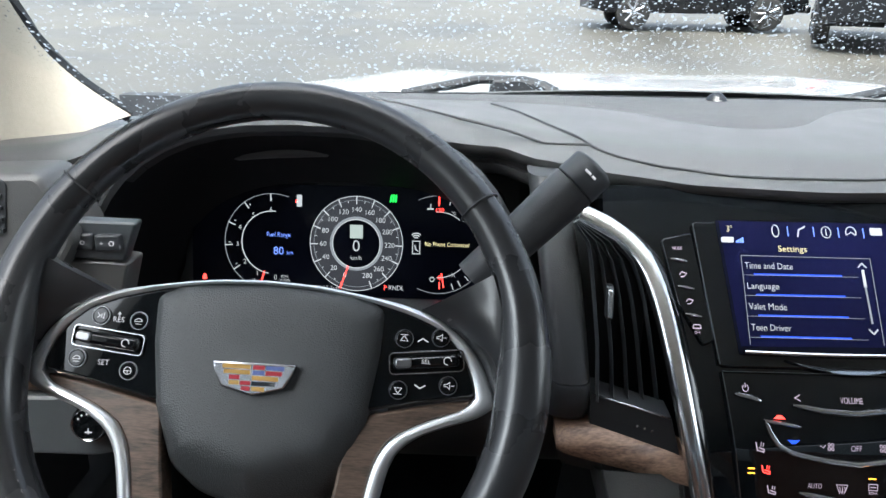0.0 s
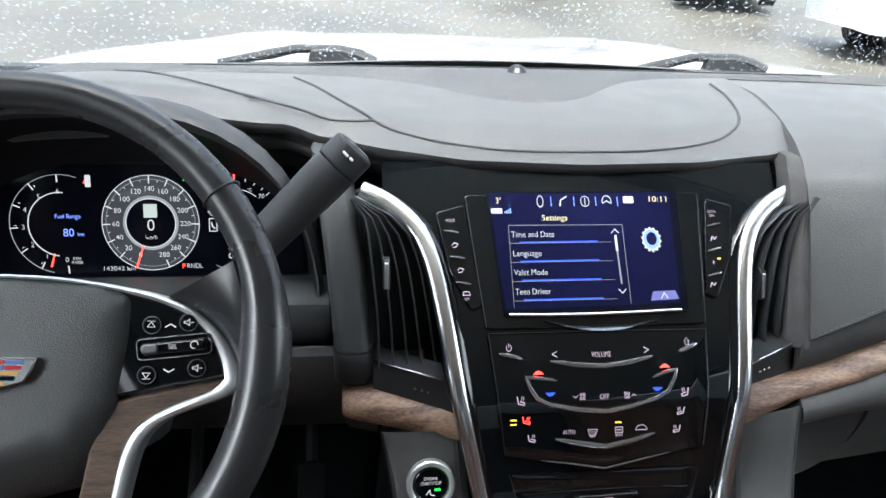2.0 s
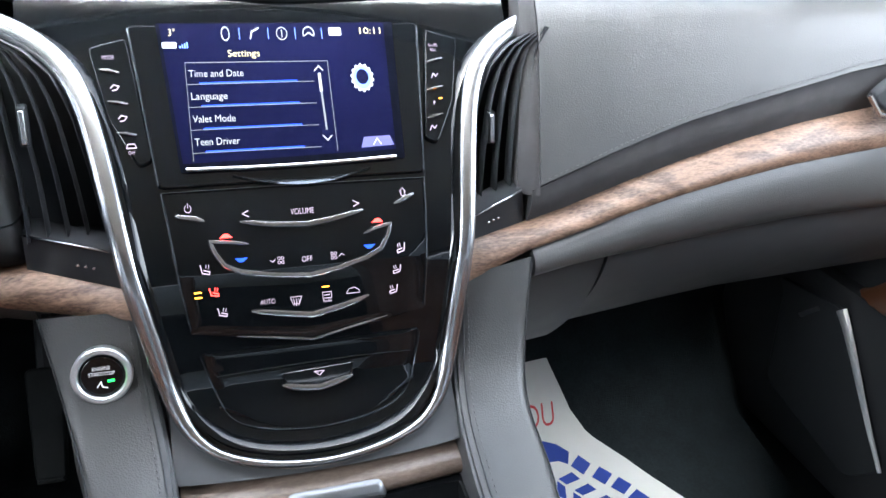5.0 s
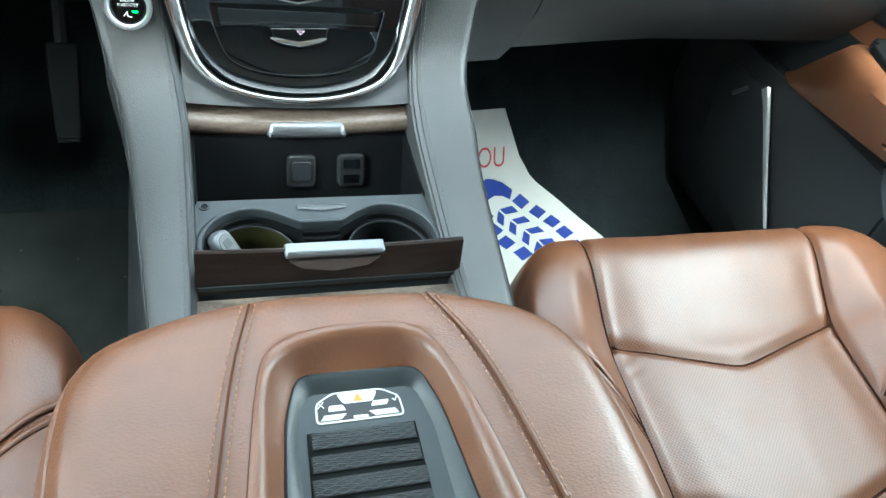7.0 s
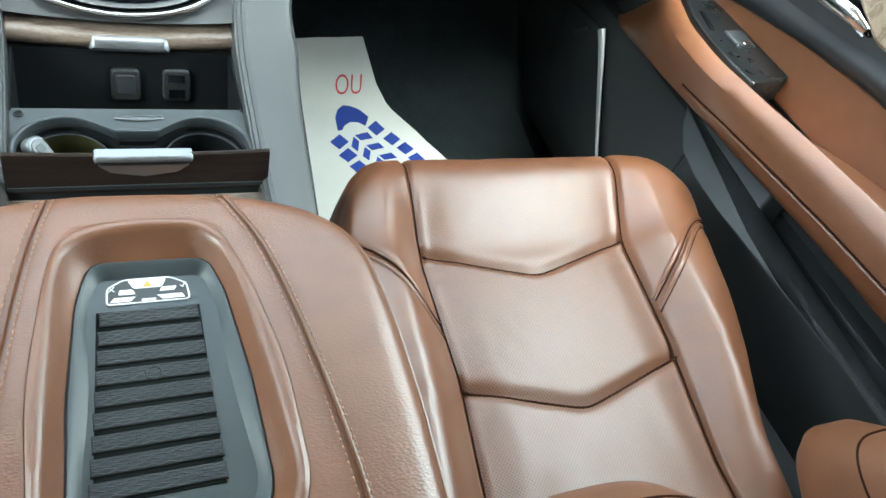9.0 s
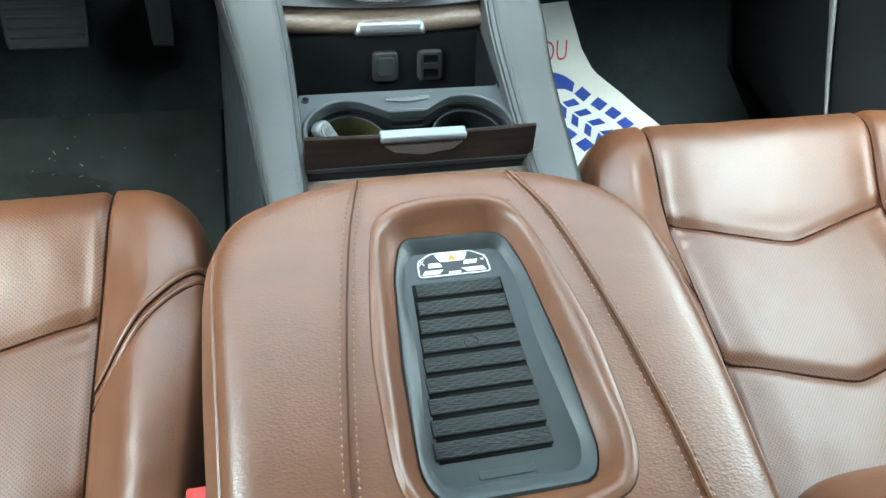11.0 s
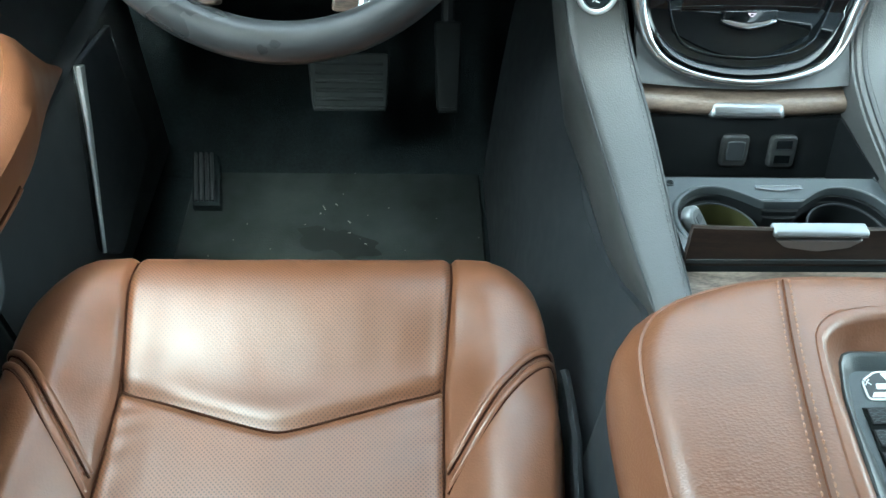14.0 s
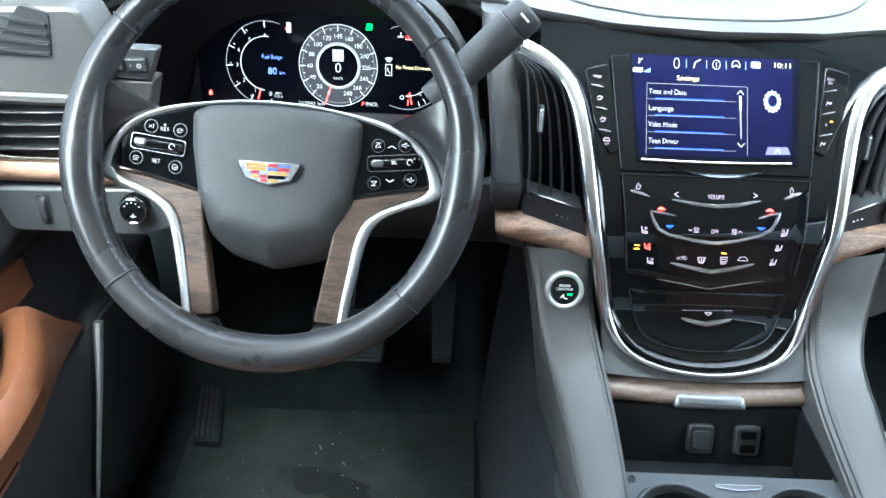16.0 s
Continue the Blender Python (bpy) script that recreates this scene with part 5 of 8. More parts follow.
    for x0, y0 in cells:
        b = part("window_switch", plate(rounded(box2(x0 - 0.020, y0 - 0.020, x0 + 0.018, y0 + 0.020) if s > 0 else box2(x0 - 0.011, y0 - 0.018, x0 + 0.011, y0 + 0.018), 0.005), sw_at, 0.003, 0.010, 0.004), PLASTIC, sw)
        part("switch_edge", plate(rounded(box2(x0 - 0.009, y0 - 0.019, x0 + 0.009, y0 - 0.010), 0.003), sw_at, 0.008, 0.0115, 0.0015), CHROME, b)
    part("lock_switch", plate(rounded([(0.823, 0.072), (0.830, 0.070), (0.842, 0.122), (0.835, 0.124)], 0.002), sw_at, 0.003, 0.006, 0.001), GLOSS, sw)
    # speaker grille, bright strip and map pocket below
    x1 = XL - 0.004
    side2 = lambda y, z, dd=0.0: Vector((s * (x1 - dd), y, z))
    if s > 0:
        strip = [(0.348, 0.340), (0.330, 0.322), (0.298, 0.284), (0.262, 0.238), (0.225, 0.193), (0.186, 0.148)]
    else:
        strip = [(0.258, 0.376), (0.247, 0.352), (0.222, 0.300), (0.190, 0.242), (0.160, 0.190), (0.134, 0.144)]
    grille = [strip[0], *[(y + 0.14, z - 0.02) for y, z in strip[:2]], (strip[-1][0] + 0.26, strip[-1][1] - 0.02), (strip[-1][0] + 0.05, strip[-1][1] - 0.06), strip[-1]]
    gr = part("speaker_grille", plate(rounded([*grille], 0.02), side2, -0.004, 0.004, 0.002), PLASTIC, d, "black speaker grille")
    part("bright_strip", tube([side2(y, z, 0.006) for y, z in strip], [0.0105, 0.009, 0.0075, 0.0060, 0.0050, 0.004], 8, flat=0.6, normal=(s, 0, 0)), SATIN_STRIP, gr, "bright metal strip")
    if s > 0:
        part("speaker_badge", plate(rounded([(0.386, 0.314), (0.393, 0.318), (0.424, 0.284), (0.417, 0.280)], 0.002), side2, 0.002, 0.006), BAND, gr, "small plain metal badge")
    poc = [(0.06, 0.402), (-0.168, 0.414), (-0.176, 0.392), (-0.188, 0.368), (-0.29, 0.361), (-0.39, 0.364), (-0.49, 0.372), (-0.62, 0.376), (-0.62, 0.366), (-0.49, 0.362), (-0.39, 0.356), (-0.29, 0.353), (-0.19, 0.350), (-0.13, 0.348), (-0.07, 0.349), (-0.013, 0.357), (0.025, 0.375)]
    fin = lambda y, z, dd=0.0: Vector((s * (XL - 0.012 - dd - 0.7 * (0.41 - z)), y + sy, z + sz))
    part("pocket_rim", plate(rounded(poc, 0.006), fin, -0.04, 0.006, 0.004), GREY_PLASTIC, d, "grey map pocket rim")
    part("map_pocket", block((min(s * (XL - 0.006), s * (XL + 0.01)), -0.66, 0.09), (max(s * (XL - 0.006), s * (XL + 0.01)), 0.02 + sy, 0.335), 0.015, 3), DASH_BLACK, d, "black map pocket")
    return d


door(-1)
door(1)

# ---- footwells ----
fm_ = thing("floor_mat", "black rubber floor mat dusted with dirt", "floor mat")
DIRTY = mat("dusty_rubber", (0.0175, 0.0215, 0.0215), 0.85, vary=1.0, scale=11, bump=0.5, bump_scale=350, spec=0.15)
part("sheet", plate(rounded([(-0.745, -0.12), (-0.225, -0.12), (-0.222, 0.50), (-0.26, 0.56), (-0.70, 0.56), (-0.755, 0.50)], 0.05), flat_at(0.001), 0, 0.006, 0.003), DIRTY, fm_)
for x, y in ((-0.352, 0.205), (-0.662, 0.195)):
    c = part("clip", plate(disc(x, y, 0.021, 20), flat_at(0.011), -0.002, 0.006, 0.003), RUBBER, fm_)
    part("clip_knob", plate(disc(x, y, 0.009, 14), flat_at(0.011), 0.005, 0.012, 0.003), PLASTIC, c)
rng = random.Random(11)
bm = bmesh.new()
for k in range(24):
    x, y = rng.gauss(-0.53, 0.09), rng.gauss(0.30, 0.07)
    q, turn = rng.uniform(0.0004, 0.0009), rng.uniform(0, 3.1)
    ll = q * (rng.uniform(3, 7) if rng.random() < 0.2 else rng.uniform(1, 1.8))
    block((-ll, -q, 0), (ll, q, q), 0.0, bm=bm, m=Matrix.Translation((x, y, 0.0072)) @ Matrix.Rotation(turn, 4, "Z"))
CRUMB = mat("dry_grit", (0.16, 0.16, 0.15), 0.9, scale=200)
part("grit", bm, CRUMB, fm_, "pale crumbs of dry grit", smooth=False, kind="stuff")
STAIN = mat("damp_rubber", (0.0085, 0.0105, 0.0110), 0.7, vary=0.4, scale=30, spec=0.2)
blot = [(0.07 * (1 + 0.45 * noise.noise(Vector((math.cos(a) * 1.6, math.sin(a) * 1.6, 7.3)))) * math.cos(a), 0.030 * (1 + 0.7 * noise.noise(Vector((math.cos(a) * 2.1, math.sin(a) * 2.1, 2.1)))) * math.sin(a)) for a in [2 * math.pi * k / 40 for k in range(40)]]
part("damp_patch", plate([(x - 0.475, y + 0.285 - 0.25 * x) for x, y in blot], flat_at(0.007), -0.0002, 0.0004), STAIN, fm_, "dark damp patch on the rubber")
rest = thing("foot_rest", "black slotted foot rest", "foot rest")
rest_at = lambda x, v, d=0.0: Vector((x - 0.040 * v, 0.362 + 0.21 * v, 0.020 + 0.012 * v)) + Vector((0, -0.06, 0.998)) * d
part("base", plate(rounded(box2(-0.740, -0.02, -0.690, 1.02), 0.01), rest_at, -0.016, 0.001, 0.003), CARPET, rest)
for k in range(4):
    part("ridge", plate(rounded(box2(-0.735 + k * 0.0098, 0.03, -0.729 + k * 0.0098, 0.95), 0.002), rest_at, 0.001, 0.005, 0.0015), PLASTIC, rest)


PEDAL = mat("worn_pedal_rubber", (0.014, 0.017, 0.018), 0.75, vary=0.3, scale=80, bump=0.2, bump_scale=600, spec=0.2)


def pedal(name, label, x0, x1, y, z0, z1, ribs):
    p = thing(name, label, "pedal")
    at = lambda x, z, d=0.0: Vector((x, y + (z - z0) * 0.75 - d * 0.8, z + d * 0.6))
    part("pad", plate(rounded([(x0 + 0.006, z0), (x1 - 0.004, z0), (x1, z1), (x0, z1)], 0.008), at, -0.010, 0.006, 0.003), PEDAL, p)
    for k in range(ribs):
        zz = z0 + 0.010 + (z1 - z0 - 0.014) * k / ribs
        part("rib", plate(box2(x0 + 0.012, zz, x1 - 0.010, zz + 0.0045), at, 0.005, 0.009, 0.0015), PEDAL, p)
    part("lip", plate(rounded(box2(x0 + 0.008, z0 - 0.002, x1 - 0.006, z0 + 0.004), 0.002), at, 0.001, 0.008, 0.002), PEDAL, p)
    part("arm", tube([at((x0 + x1) / 2, (z0 + z1) / 2, -0.01), ((x0 + x1) / 2, y + 0.18, z1 + 0.12), ((x0 + x1) / 2, y + 0.22, z1 + 0.3)], 0.011, 8), PLASTIC, p)


pedal("brake_pedal", "wide ribbed rubber brake pedal", -0.512, -0.386, 0.352, 0.240, 0.308, 5)
pedal("accelerator_pedal", "narrow black accelerator pedal", -0.316, -0.270, 0.402, 0.200, 0.315, 0)

# ---- paper foot mat on the passenger floor ----
paper = thing("paper_foot_mat", "crumpled white paper foot mat with blue sole prints", "paper mat")


def foot_z(x, y):
    z = lerp(y, [(-0.2, 0.012), (0.26, 0.012), (0.36, 0.026), (0.46, 0.052), (0.60, 0.20), (0.8, 0.42)])
    return z + 0.004 * noise.noise(Vector((x * 14, y * 14, 3))) + 0.16 * smoothstep(0.36, 0.22, x) ** 2 * 0.5


def paper_at(x, y, d=0.0):
    return Vector((x, y, foot_z(x, y) + 0.004 + d))


def build_paper():
    def fn(u, v):
        y = 0.10 + 0.455 * v
        xr = lerp(y, right_by_y)
        x = 0.235 + (xr - 0.235) * u
        return paper_at(x, y + 0.012 * (1 - u) * v * -1)

    right_by_y = [(0.10, 0.70), (0.29, 0.652), (0.33, 0.620), (0.40, 0.572), (0.45, 0.532), (0.49, 0.500), (0.53, 0.484), (0.56, 0.472)]
    part("sheet", sheet(fn, span(0, 1, 24), span(0, 1, 36), (0, 0, -0.0012)), PAPER, paper)

    def blot(poly):
        part("print_mark", plate(poly, paper_at, 0.0006, 0.0012), BLUE_INK, paper)

    # one sole print: toe cap, lugs down both edges and chevrons along a bending spine
    blot([(0.404, 0.398), (0.405, 0.430), (0.413, 0.448), (0.426, 0.458), (0.440, 0.456), (0.458, 0.445), (0.474, 0.428), (0.464, 0.408), (0.450, 0.416), (0.434, 0.418), (0.420, 0.410), (0.414, 0.400)])
    spine = [Vector(q) for q in ((0.440, 0.380), (0.459, 0.357), (0.479, 0.331), (0.497, 0.304), (0.511, 0.275), (0.521, 0.245))]
    edge_r = [Vector(q) for q in ((0.486, 0.404), (0.515, 0.380), (0.538, 0.355), (0.555, 0.327), (0.568, 0.292), (0.574, 0.258))]
    edge_l = [Vector(q) for q in ((0.402, 0.372), (0.413, 0.340), (0.429, 0.311), (0.456, 0.284), (0.480, 0.252), (0.492, 0.222))]
    for k in range(6):
        a = (spine[min(k + 1, 5)] - spine[max(k - 1, 0)]).normalized()
        b = Vector((-a.y, a.x))
        at_ = lambda c, u, v: tuple(c + a * u + b * v)
        for c, w in ((edge_r[k], 0.0140), (edge_l[k], 0.0150)):
            blot([at_(c, -0.0120, -w), at_(c, 0.0115, -w * 0.9), at_(c, 0.0125, w), at_(c, -0.0110, w * 0.9)])
        c = spine[k]
        blot([at_(c, -0.007, 0.0025), at_(c, 0.008, 0.0025), at_(c, 0.021, 0.027), at_(c, 0.005, 0.028)])
        blot([at_(c, -0.007, -0.0025), at_(c, 0.008, -0.0025), at_(c, 0.021, -0.023), at_(c, 0.005, -0.024)])
    words("OU", 0.040, lambda x, y, d: paper_at(0.440 + x * 0.98 + y * 0.12, 0.486 + y * 1.0, d), 0, 0, 0.001, RED_INK, paper, "lettering")


build_paper()
wall_floor = sheet(lambda x, v: (x, lerp(v, [(0, -0.05), (0.3, 0.26), (0.6, 0.46), (1, 0.78)]), lerp(v, [(0, 0.006), (0.3, 0.008), (0.6, 0.046), (1, 0.40)])), span(0.20, 0.84, 5), span(0, 1, 16), (0, 0, -0.01))
tagged(part("carpet_mat", wall_floor, CARPET, None, "black carpet mat in the passenger footwell"), category="floor mat")

# ---- steering wheel ----
WHEEL = Matrix.Translation((-0.461, 0.031, 0.752)) @ Matrix.Rotation(radians(90 - 28), 4, "X") @ Matrix.Rotation(radians(-1.8), 4, "Z")
wheel = thing("steering_wheel", "black leather steering wheel with walnut and chrome spokes", "steering wheel", m=WHEEL)
BEZEL = mat("satin_spoke_chrome", (0.70, 0.72, 0.74), 0.36, metal=0.8, vary=0.05, scale=30, rough_vary=0.05)
ICON = glow("lit_icon_white", (0.85, 0.82, 0.85), 0.23)


def wheel_at(x, y, d=0.0):
    return Vector((x, y, d - 0.10 * (x * x) * 0.6))


RIM = WHEEL.inverted() @ Matrix.Translation((-0.4549, 0.0298, 0.7621)) @ Matrix.Rotation(radians(58.36), 4, "X") @ Matrix.Rotation(radians(-1.8), 4, "Z")


def rim_at(a, r, d):
    """A point of the rim at angle a, r outside its centre line and d in front."""
    ry = 0.1762 if math.sin(a) > 0 else 0.1713
    return RIM @ Vector(((0.1689 + r) * math.cos(a), (ry + r) * math.sin(a), 0.02 + d))


def build_wheel():
    R, r0, dz = 0.1735, 0.0158, 0.020
    ang = [2 * math.pi * k / 120 for k in range(120)]
    pts, rad = [], []
    for a in ang:
        deg = math.degrees(a) % 360
        b = math.exp(-(((deg - 180) / 22) ** 2)) + math.exp(-((min(deg, 360 - deg) / 22) ** 2))
        low = math.exp(-(((deg - 270) / 30) ** 2))
        up = smoothstep(-0.05, 0.40, math.sin(a))
        pts.append(rim_at(a, 0.0024 * up, 0.0))
        rad.append(r0 + 0.0018 * b + 0.0012 * low - 0.0028 * up)
    part("rim", tube(pts, rad, 18, closed=True, normal=(0, 0, 1), flat=1.1), BLACK_LEATHER, wheel, "worn black leather rim")
    for deg in (38, 142, 222, 318):
        a = radians(deg)
        e = Vector((0.985 * math.cos(a), math.sin(a) * (1.0 if deg < 180 else 0.945), 0))
        q, o_ = (r0 - 0.0018, 0.0024) if deg < 180 else (r0 + 0.0008, 0.0)
        ring = [rim_at(a, o_ + q * math.cos(t), q * 1.1 * math.sin(t)) for t in [2 * math.pi * k / 20 for k in range(20)]]
        part("rim_seam", tube(ring, 0.0008, 6, closed=True, normal=(-e.y, e.x, 0)), DASH_BLACK, wheel)
    inner = [rim_at(a, -r0 * 0.72, r0 * 0.72) for a in ang]
    part("rim_stitching", stitches(inner[60:] + inner[:1], (0, 0, 1), 0.004, 0.003), DARK_THREAD, wheel)
    hub = [(-0.078, 0.052), (-0.060, 0.060), (0.0, 0.064), (0.060, 0.060), (0.081, 0.052), (0.080, 0.02), (0.074, -0.02), (0.063, -0.066), (0.045, -0.084), (0.0, -0.096), (-0.042, -0.084), (-0.060, -0.066), (-0.071, -0.02), (-0.077, 0.02)]
    hubp = rounded([(x * 1.005 + 0.0035, y * 0.98) for x, y in hub], 0.006, 5)
    bm = bmesh.new()
    rings = [[wheel_at(x, y, -0.055) for x, y in hubp]]
    for ins, d in ((0.0, 0.000), (0.002, 0.006), (0.006, 0.0105), (0.011, 0.0128), (0.016, 0.0138), (0.022, 0.0146), (0.028, 0.015), (0.036, 0.0153), (0.045, 0.0155), (0.056, 0.0156), (0.066, 0.0156), (0.075, 0.0156)):
        k = [(x * (1 - ins / 0.08), (y + 0.012) * (1 - ins / 0.082) - 0.012) for x, y in hubp]
        rings.append([wheel_at(x, y, d - 0.72 * max(0.0, -0.058 + 0.26 * abs(x) - y)) for x, y in k])
    part("airbag_cover", loft(rings, bm=bm), HUB, wheel, "grained dark airbag cover")
    # emblem as plain coloured shapes
    em = [(-0.030, 0.0135), (0.030, 0.0135), (0.0285, 0.006), (0.0225, -0.006), (0.0, -0.0125), (-0.0225, -0.006), (-0.0285, 0.006)]
    o = Vector((0.0013, -0.0027))
    em = [(x * 0.907 + o.x, y * 0.815 + o.y) for x, y in em]
    eb = part("emblem", plate(em, wheel_at, 0.013, 0.0215, 0.0012), CHROME, wheel, "chrome crest with coloured fields")
    cols = {"gold": mat("gold_enamel", (0.42, 0.25, 0.07), 0.25, vary=0.05), "red": mat("red_enamel", (0.35, 0.03, 0.04), 0.2, vary=0.05), "blue": mat("blue_enamel", (0.10, 0.13, 0.30), 0.2, vary=0.05), "black": GLOSS, "silver": CHROME}
    rows = [(0.0115, [("gold", -0.0265, -0.002), ("red", 0.0, 0.008), ("blue", 0.009, 0.026)]), (0.0073, [("gold", -0.022, -0.002), ("blue", 0.0, 0.008), ("red", 0.009, 0.022)]), (0.0031, [("silver", -0.023, -0.017), ("red", -0.016, -0.009), ("silver", -0.008, -0.001), ("gold", 0.0, 0.021)]), (-0.0011, [("gold", -0.020, -0.009), ("red", -0.008, -0.001), ("black", 0.0, 0.019)]), (-0.0053, [("silver", -0.013, -0.008), ("red", -0.007, -0.001), ("gold", 0.0, 0.013)])]
    for y, items in rows:
        w = lerp(y - 0.0034, [(-0.0125, 0.0), (-0.006, 0.0175), (0.006, 0.0245), (0.0135, 0.0255)])
        for col, x0, x1 in items:
            x0, x1 = max(x0, -w * 0.86), min(x1, w * 0.86)
            if x1 - x0 < 0.001:
                continue
            part("field", plate(box2(x0 * 0.94 + o.x, (y - 0.0033) * 0.815 + o.y, x1 * 0.94 + o.x, y * 0.815 + o.y), wheel_at, 0.021, 0.0220), cols[col], eb)
    part("hub_mark", plate(rounded(box2(0.045, 0.024, 0.056, 0.026), 0.0008), wheel_at, 0.012, 0.0146), DASH_BLACK, wheel)
    for s in (-1, 1):
        inner_line = [(0.0, -0.106, 0.0500), (0.2, -0.120, 0.0435), (0.45, -0.135, 0.0325), (0.7, -0.147, 0.0190), (1.0, -0.158, -0.006)]

        def grip(u, v):
            op = rim_at(radians(159 + 29 * u), 0.0, 0.010)
            ox, oy, od = op.x, op.y, op.z
            ix, iy = lerp(u, [(p[0], p[1]) for p in inner_line]), lerp(u, [(p[0], p[2]) for p in inner_line])
            bow = 0.35 * (1 - u) ** 2 * v * (1 - v)
            x, y = ox + (ix - ox) * v - 0.05 * bow, oy + (iy - oy) * v + 0.02 * bow
            return wheel_at(s * x, y, od + (0.006 - od) * v ** 0.8 + 0.005 * math.sin(math.pi * v))

        part("rim_grip", sheet(grip, span(0, 1, 16), span(0, 1, 9), (0, 0, -0.022)), BLACK_LEATHER, wheel, "black leather thumb grip")
        pod = [(-0.055, 0.0562), (-0.073, 0.0534), (-0.100, 0.0464), (-0.119, 0.0388), (-0.1295, 0.0298), (-0.139, 0.0172), (-0.1445, 0.003), (-0.1445, -0.0045), (-0.110, -0.0105), (-0.060, -0.0215)]
        part("switch_pod", plate(rounded([(s * x, y) for x, y in pod], 0.004, 3), wheel_at, -0.01, 0.007, 0.002), GLOSS, wheel, "gloss black switch pod")
        wd = [(-0.1435, -0.0070), (-0.110, -0.0130), (-0.062, -0.0238), (-0.058, -0.060), (-0.046, -0.136), (-0.069, -0.138), (-0.0765, -0.080), (-0.0790, -0.063), (-0.0828, -0.049), (-0.0905, -0.0365), (-0.104, -0.028), (-0.1225, -0.020), (-0.1405, -0.0140)]
        part("walnut_spoke", plate(rounded([(s * x, y) for x, y in wd], 0.004, 3), wheel_at, -0.012, 0.005, 0.002), WOOD_MID, wheel, "walnut spoke inlay")
        # broad satin band round the pod and down the spoke
        out_t = [(0.0, 0.0635), (0.03, 0.0625), (0.048, 0.0605), (0.070, 0.0572), (0.096, 0.0526), (0.118, 0.0448), (0.1335, 0.0345), (0.146, 0.0215), (0.154, 0.0065), (0.1595, -0.0095)]
        in_t = [(0.0, 0.0605), (0.03, 0.0594), (0.048, 0.0574), (0.072, 0.0532), (0.0995, 0.0460), (0.1185, 0.0385), (0.129, 0.0295), (0.1385, 0.0170), (0.144, 0.0030), (0.1450, -0.0055)]
        out_b = [(0.1595, -0.0095), (0.1505, -0.0178), (0.129, -0.025), (0.109, -0.0327), (0.0958, -0.0432), (0.0895, -0.0560), (0.086, -0.0730), (0.0835, -0.0860), (0.0785, -0.112), (0.0745, -0.140)]
        in_b = [(0.1450, -0.0055), (0.1400, -0.0135), (0.122, -0.0195), (0.1035, -0.0275), (0.090, -0.0360), (0.0822, -0.0490), (0.0785, -0.0630), (0.0760, -0.0790), (0.0712, -0.108), (0.0672, -0.140)]

        def resample(poly, n):
            pts = [Vector(p) for p in poly]
            run = [0.0]
            for p, q in zip(pts, pts[1:]):
                run.append(run[-1] + (q - p).length)
            return [Vector((float(np.interp(t, run, [p.x for p in pts])), float(np.interp(t, run, [p.y for p in pts])))) for t in span(0, run[-1], n)]

        def eased(line):
            for _ in range(2):
                line = [line[0]] + [(p + 2 * q + r) / 4 for p, q, r in zip(line, line[1:], line[2:])] + [line[-1]]
            return line

        outer = eased(resample(out_t, 36)) + eased(resample(out_b, 32))[1:]
        inner_e = eased(resample(in_t, 36)) + eased(resample(in_b, 32))[1:]
        prof = [(0.0, -0.010), (0.0, 0.0040), (0.06, 0.0066), (0.16, 0.0080), (0.5, 0.0090), (0.80, 0.0082), (0.94, 0.0072), (1.0, 0.0045), (1.0, -0.006)]
        top = [[wheel_at(s * (o_.x + (i_.x - o_.x) * t), o_.y + (i_.y - o_.y) * t, d) for t, d in prof] for o_, i_ in zip(outer, inner_e)]
        part("chrome_spoke_edge", slab(top, [[p + Vector((0, 0, -0.003)) for p in r_] for r_ in top]), BEZEL, wheel, "satin chrome spoke edge")
        side_w = [(-0.078, -0.14), (-0.072, -0.14), (-0.046, -0.14), (-0.040, -0.152), (-0.086, -0.152)]
        part("spoke_foot", plate(rounded([(s * x, y) for x, y in side_w], 0.005), wheel_at, -0.01, 0.012, 0.005), BLACK_LEATHER, wheel)

    def button(x, y, r, icon, pod_d=0.007):
        b = part("button", plate(disc(x, y, r, 20), wheel_at, pod_d - 0.001, pod_d + 0.0018, 0.0008), GLOSS, wheel, "round gloss black button")
        part("button_ring", ring2(disc(x, y, r + 0.0006, 20), 0.0005, wheel_at, pod_d - 0.001, pod_d + 0.0014), BAND, b)
        bm_ = bmesh.new()
        for pl in icon:
            stroke([(x + p * r * 0.45, y + q * r * 0.45) for p, q in pl], 0.0004, wheel_at, pod_d + 0.0016, pod_d + 0.0022, bm_)
        part("icon", bm_, ICON, b)

    wave = [[(-0.8, -0.6), (-0.2, 0.0), (-0.8, 0.7)], [(0.2, -0.5), (0.3, 0.5)], [(0.8, -0.8), (1.0, 0.8)]]
    car = [[(-1, 0), (-0.3, 0.6), (0.7, 0.5), (1, -0.2), (-1, -0.3)], [(-0.8, -0.9), (0.8, -0.9)]]
    hill = [[(-1, -0.6), (1, -0.6), (0, 0.8), (-1, -0.6)], [(-1, 1.0), (1, 1.0)]]
    spk = [[(-1, -0.3), (-0.3, -0.3), (0.4, -0.9), (0.4, 0.9), (-0.3, 0.3), (-1, 0.3), (-1, -0.3)], [(0.8, 0), (1.5, 0)]]
    dip = [[(-1, 0.6), (1, 0.6), (0, -0.8), (-1, 0.6)], [(-1, -1.0), (1, -1.0)]]
    wh = [[(math.cos(t), math.sin(t)) for t in [k * math.pi / 5 for k in range(11)]], [(-1, 0), (1, 0)], [(0, 0), (0, -1)]]
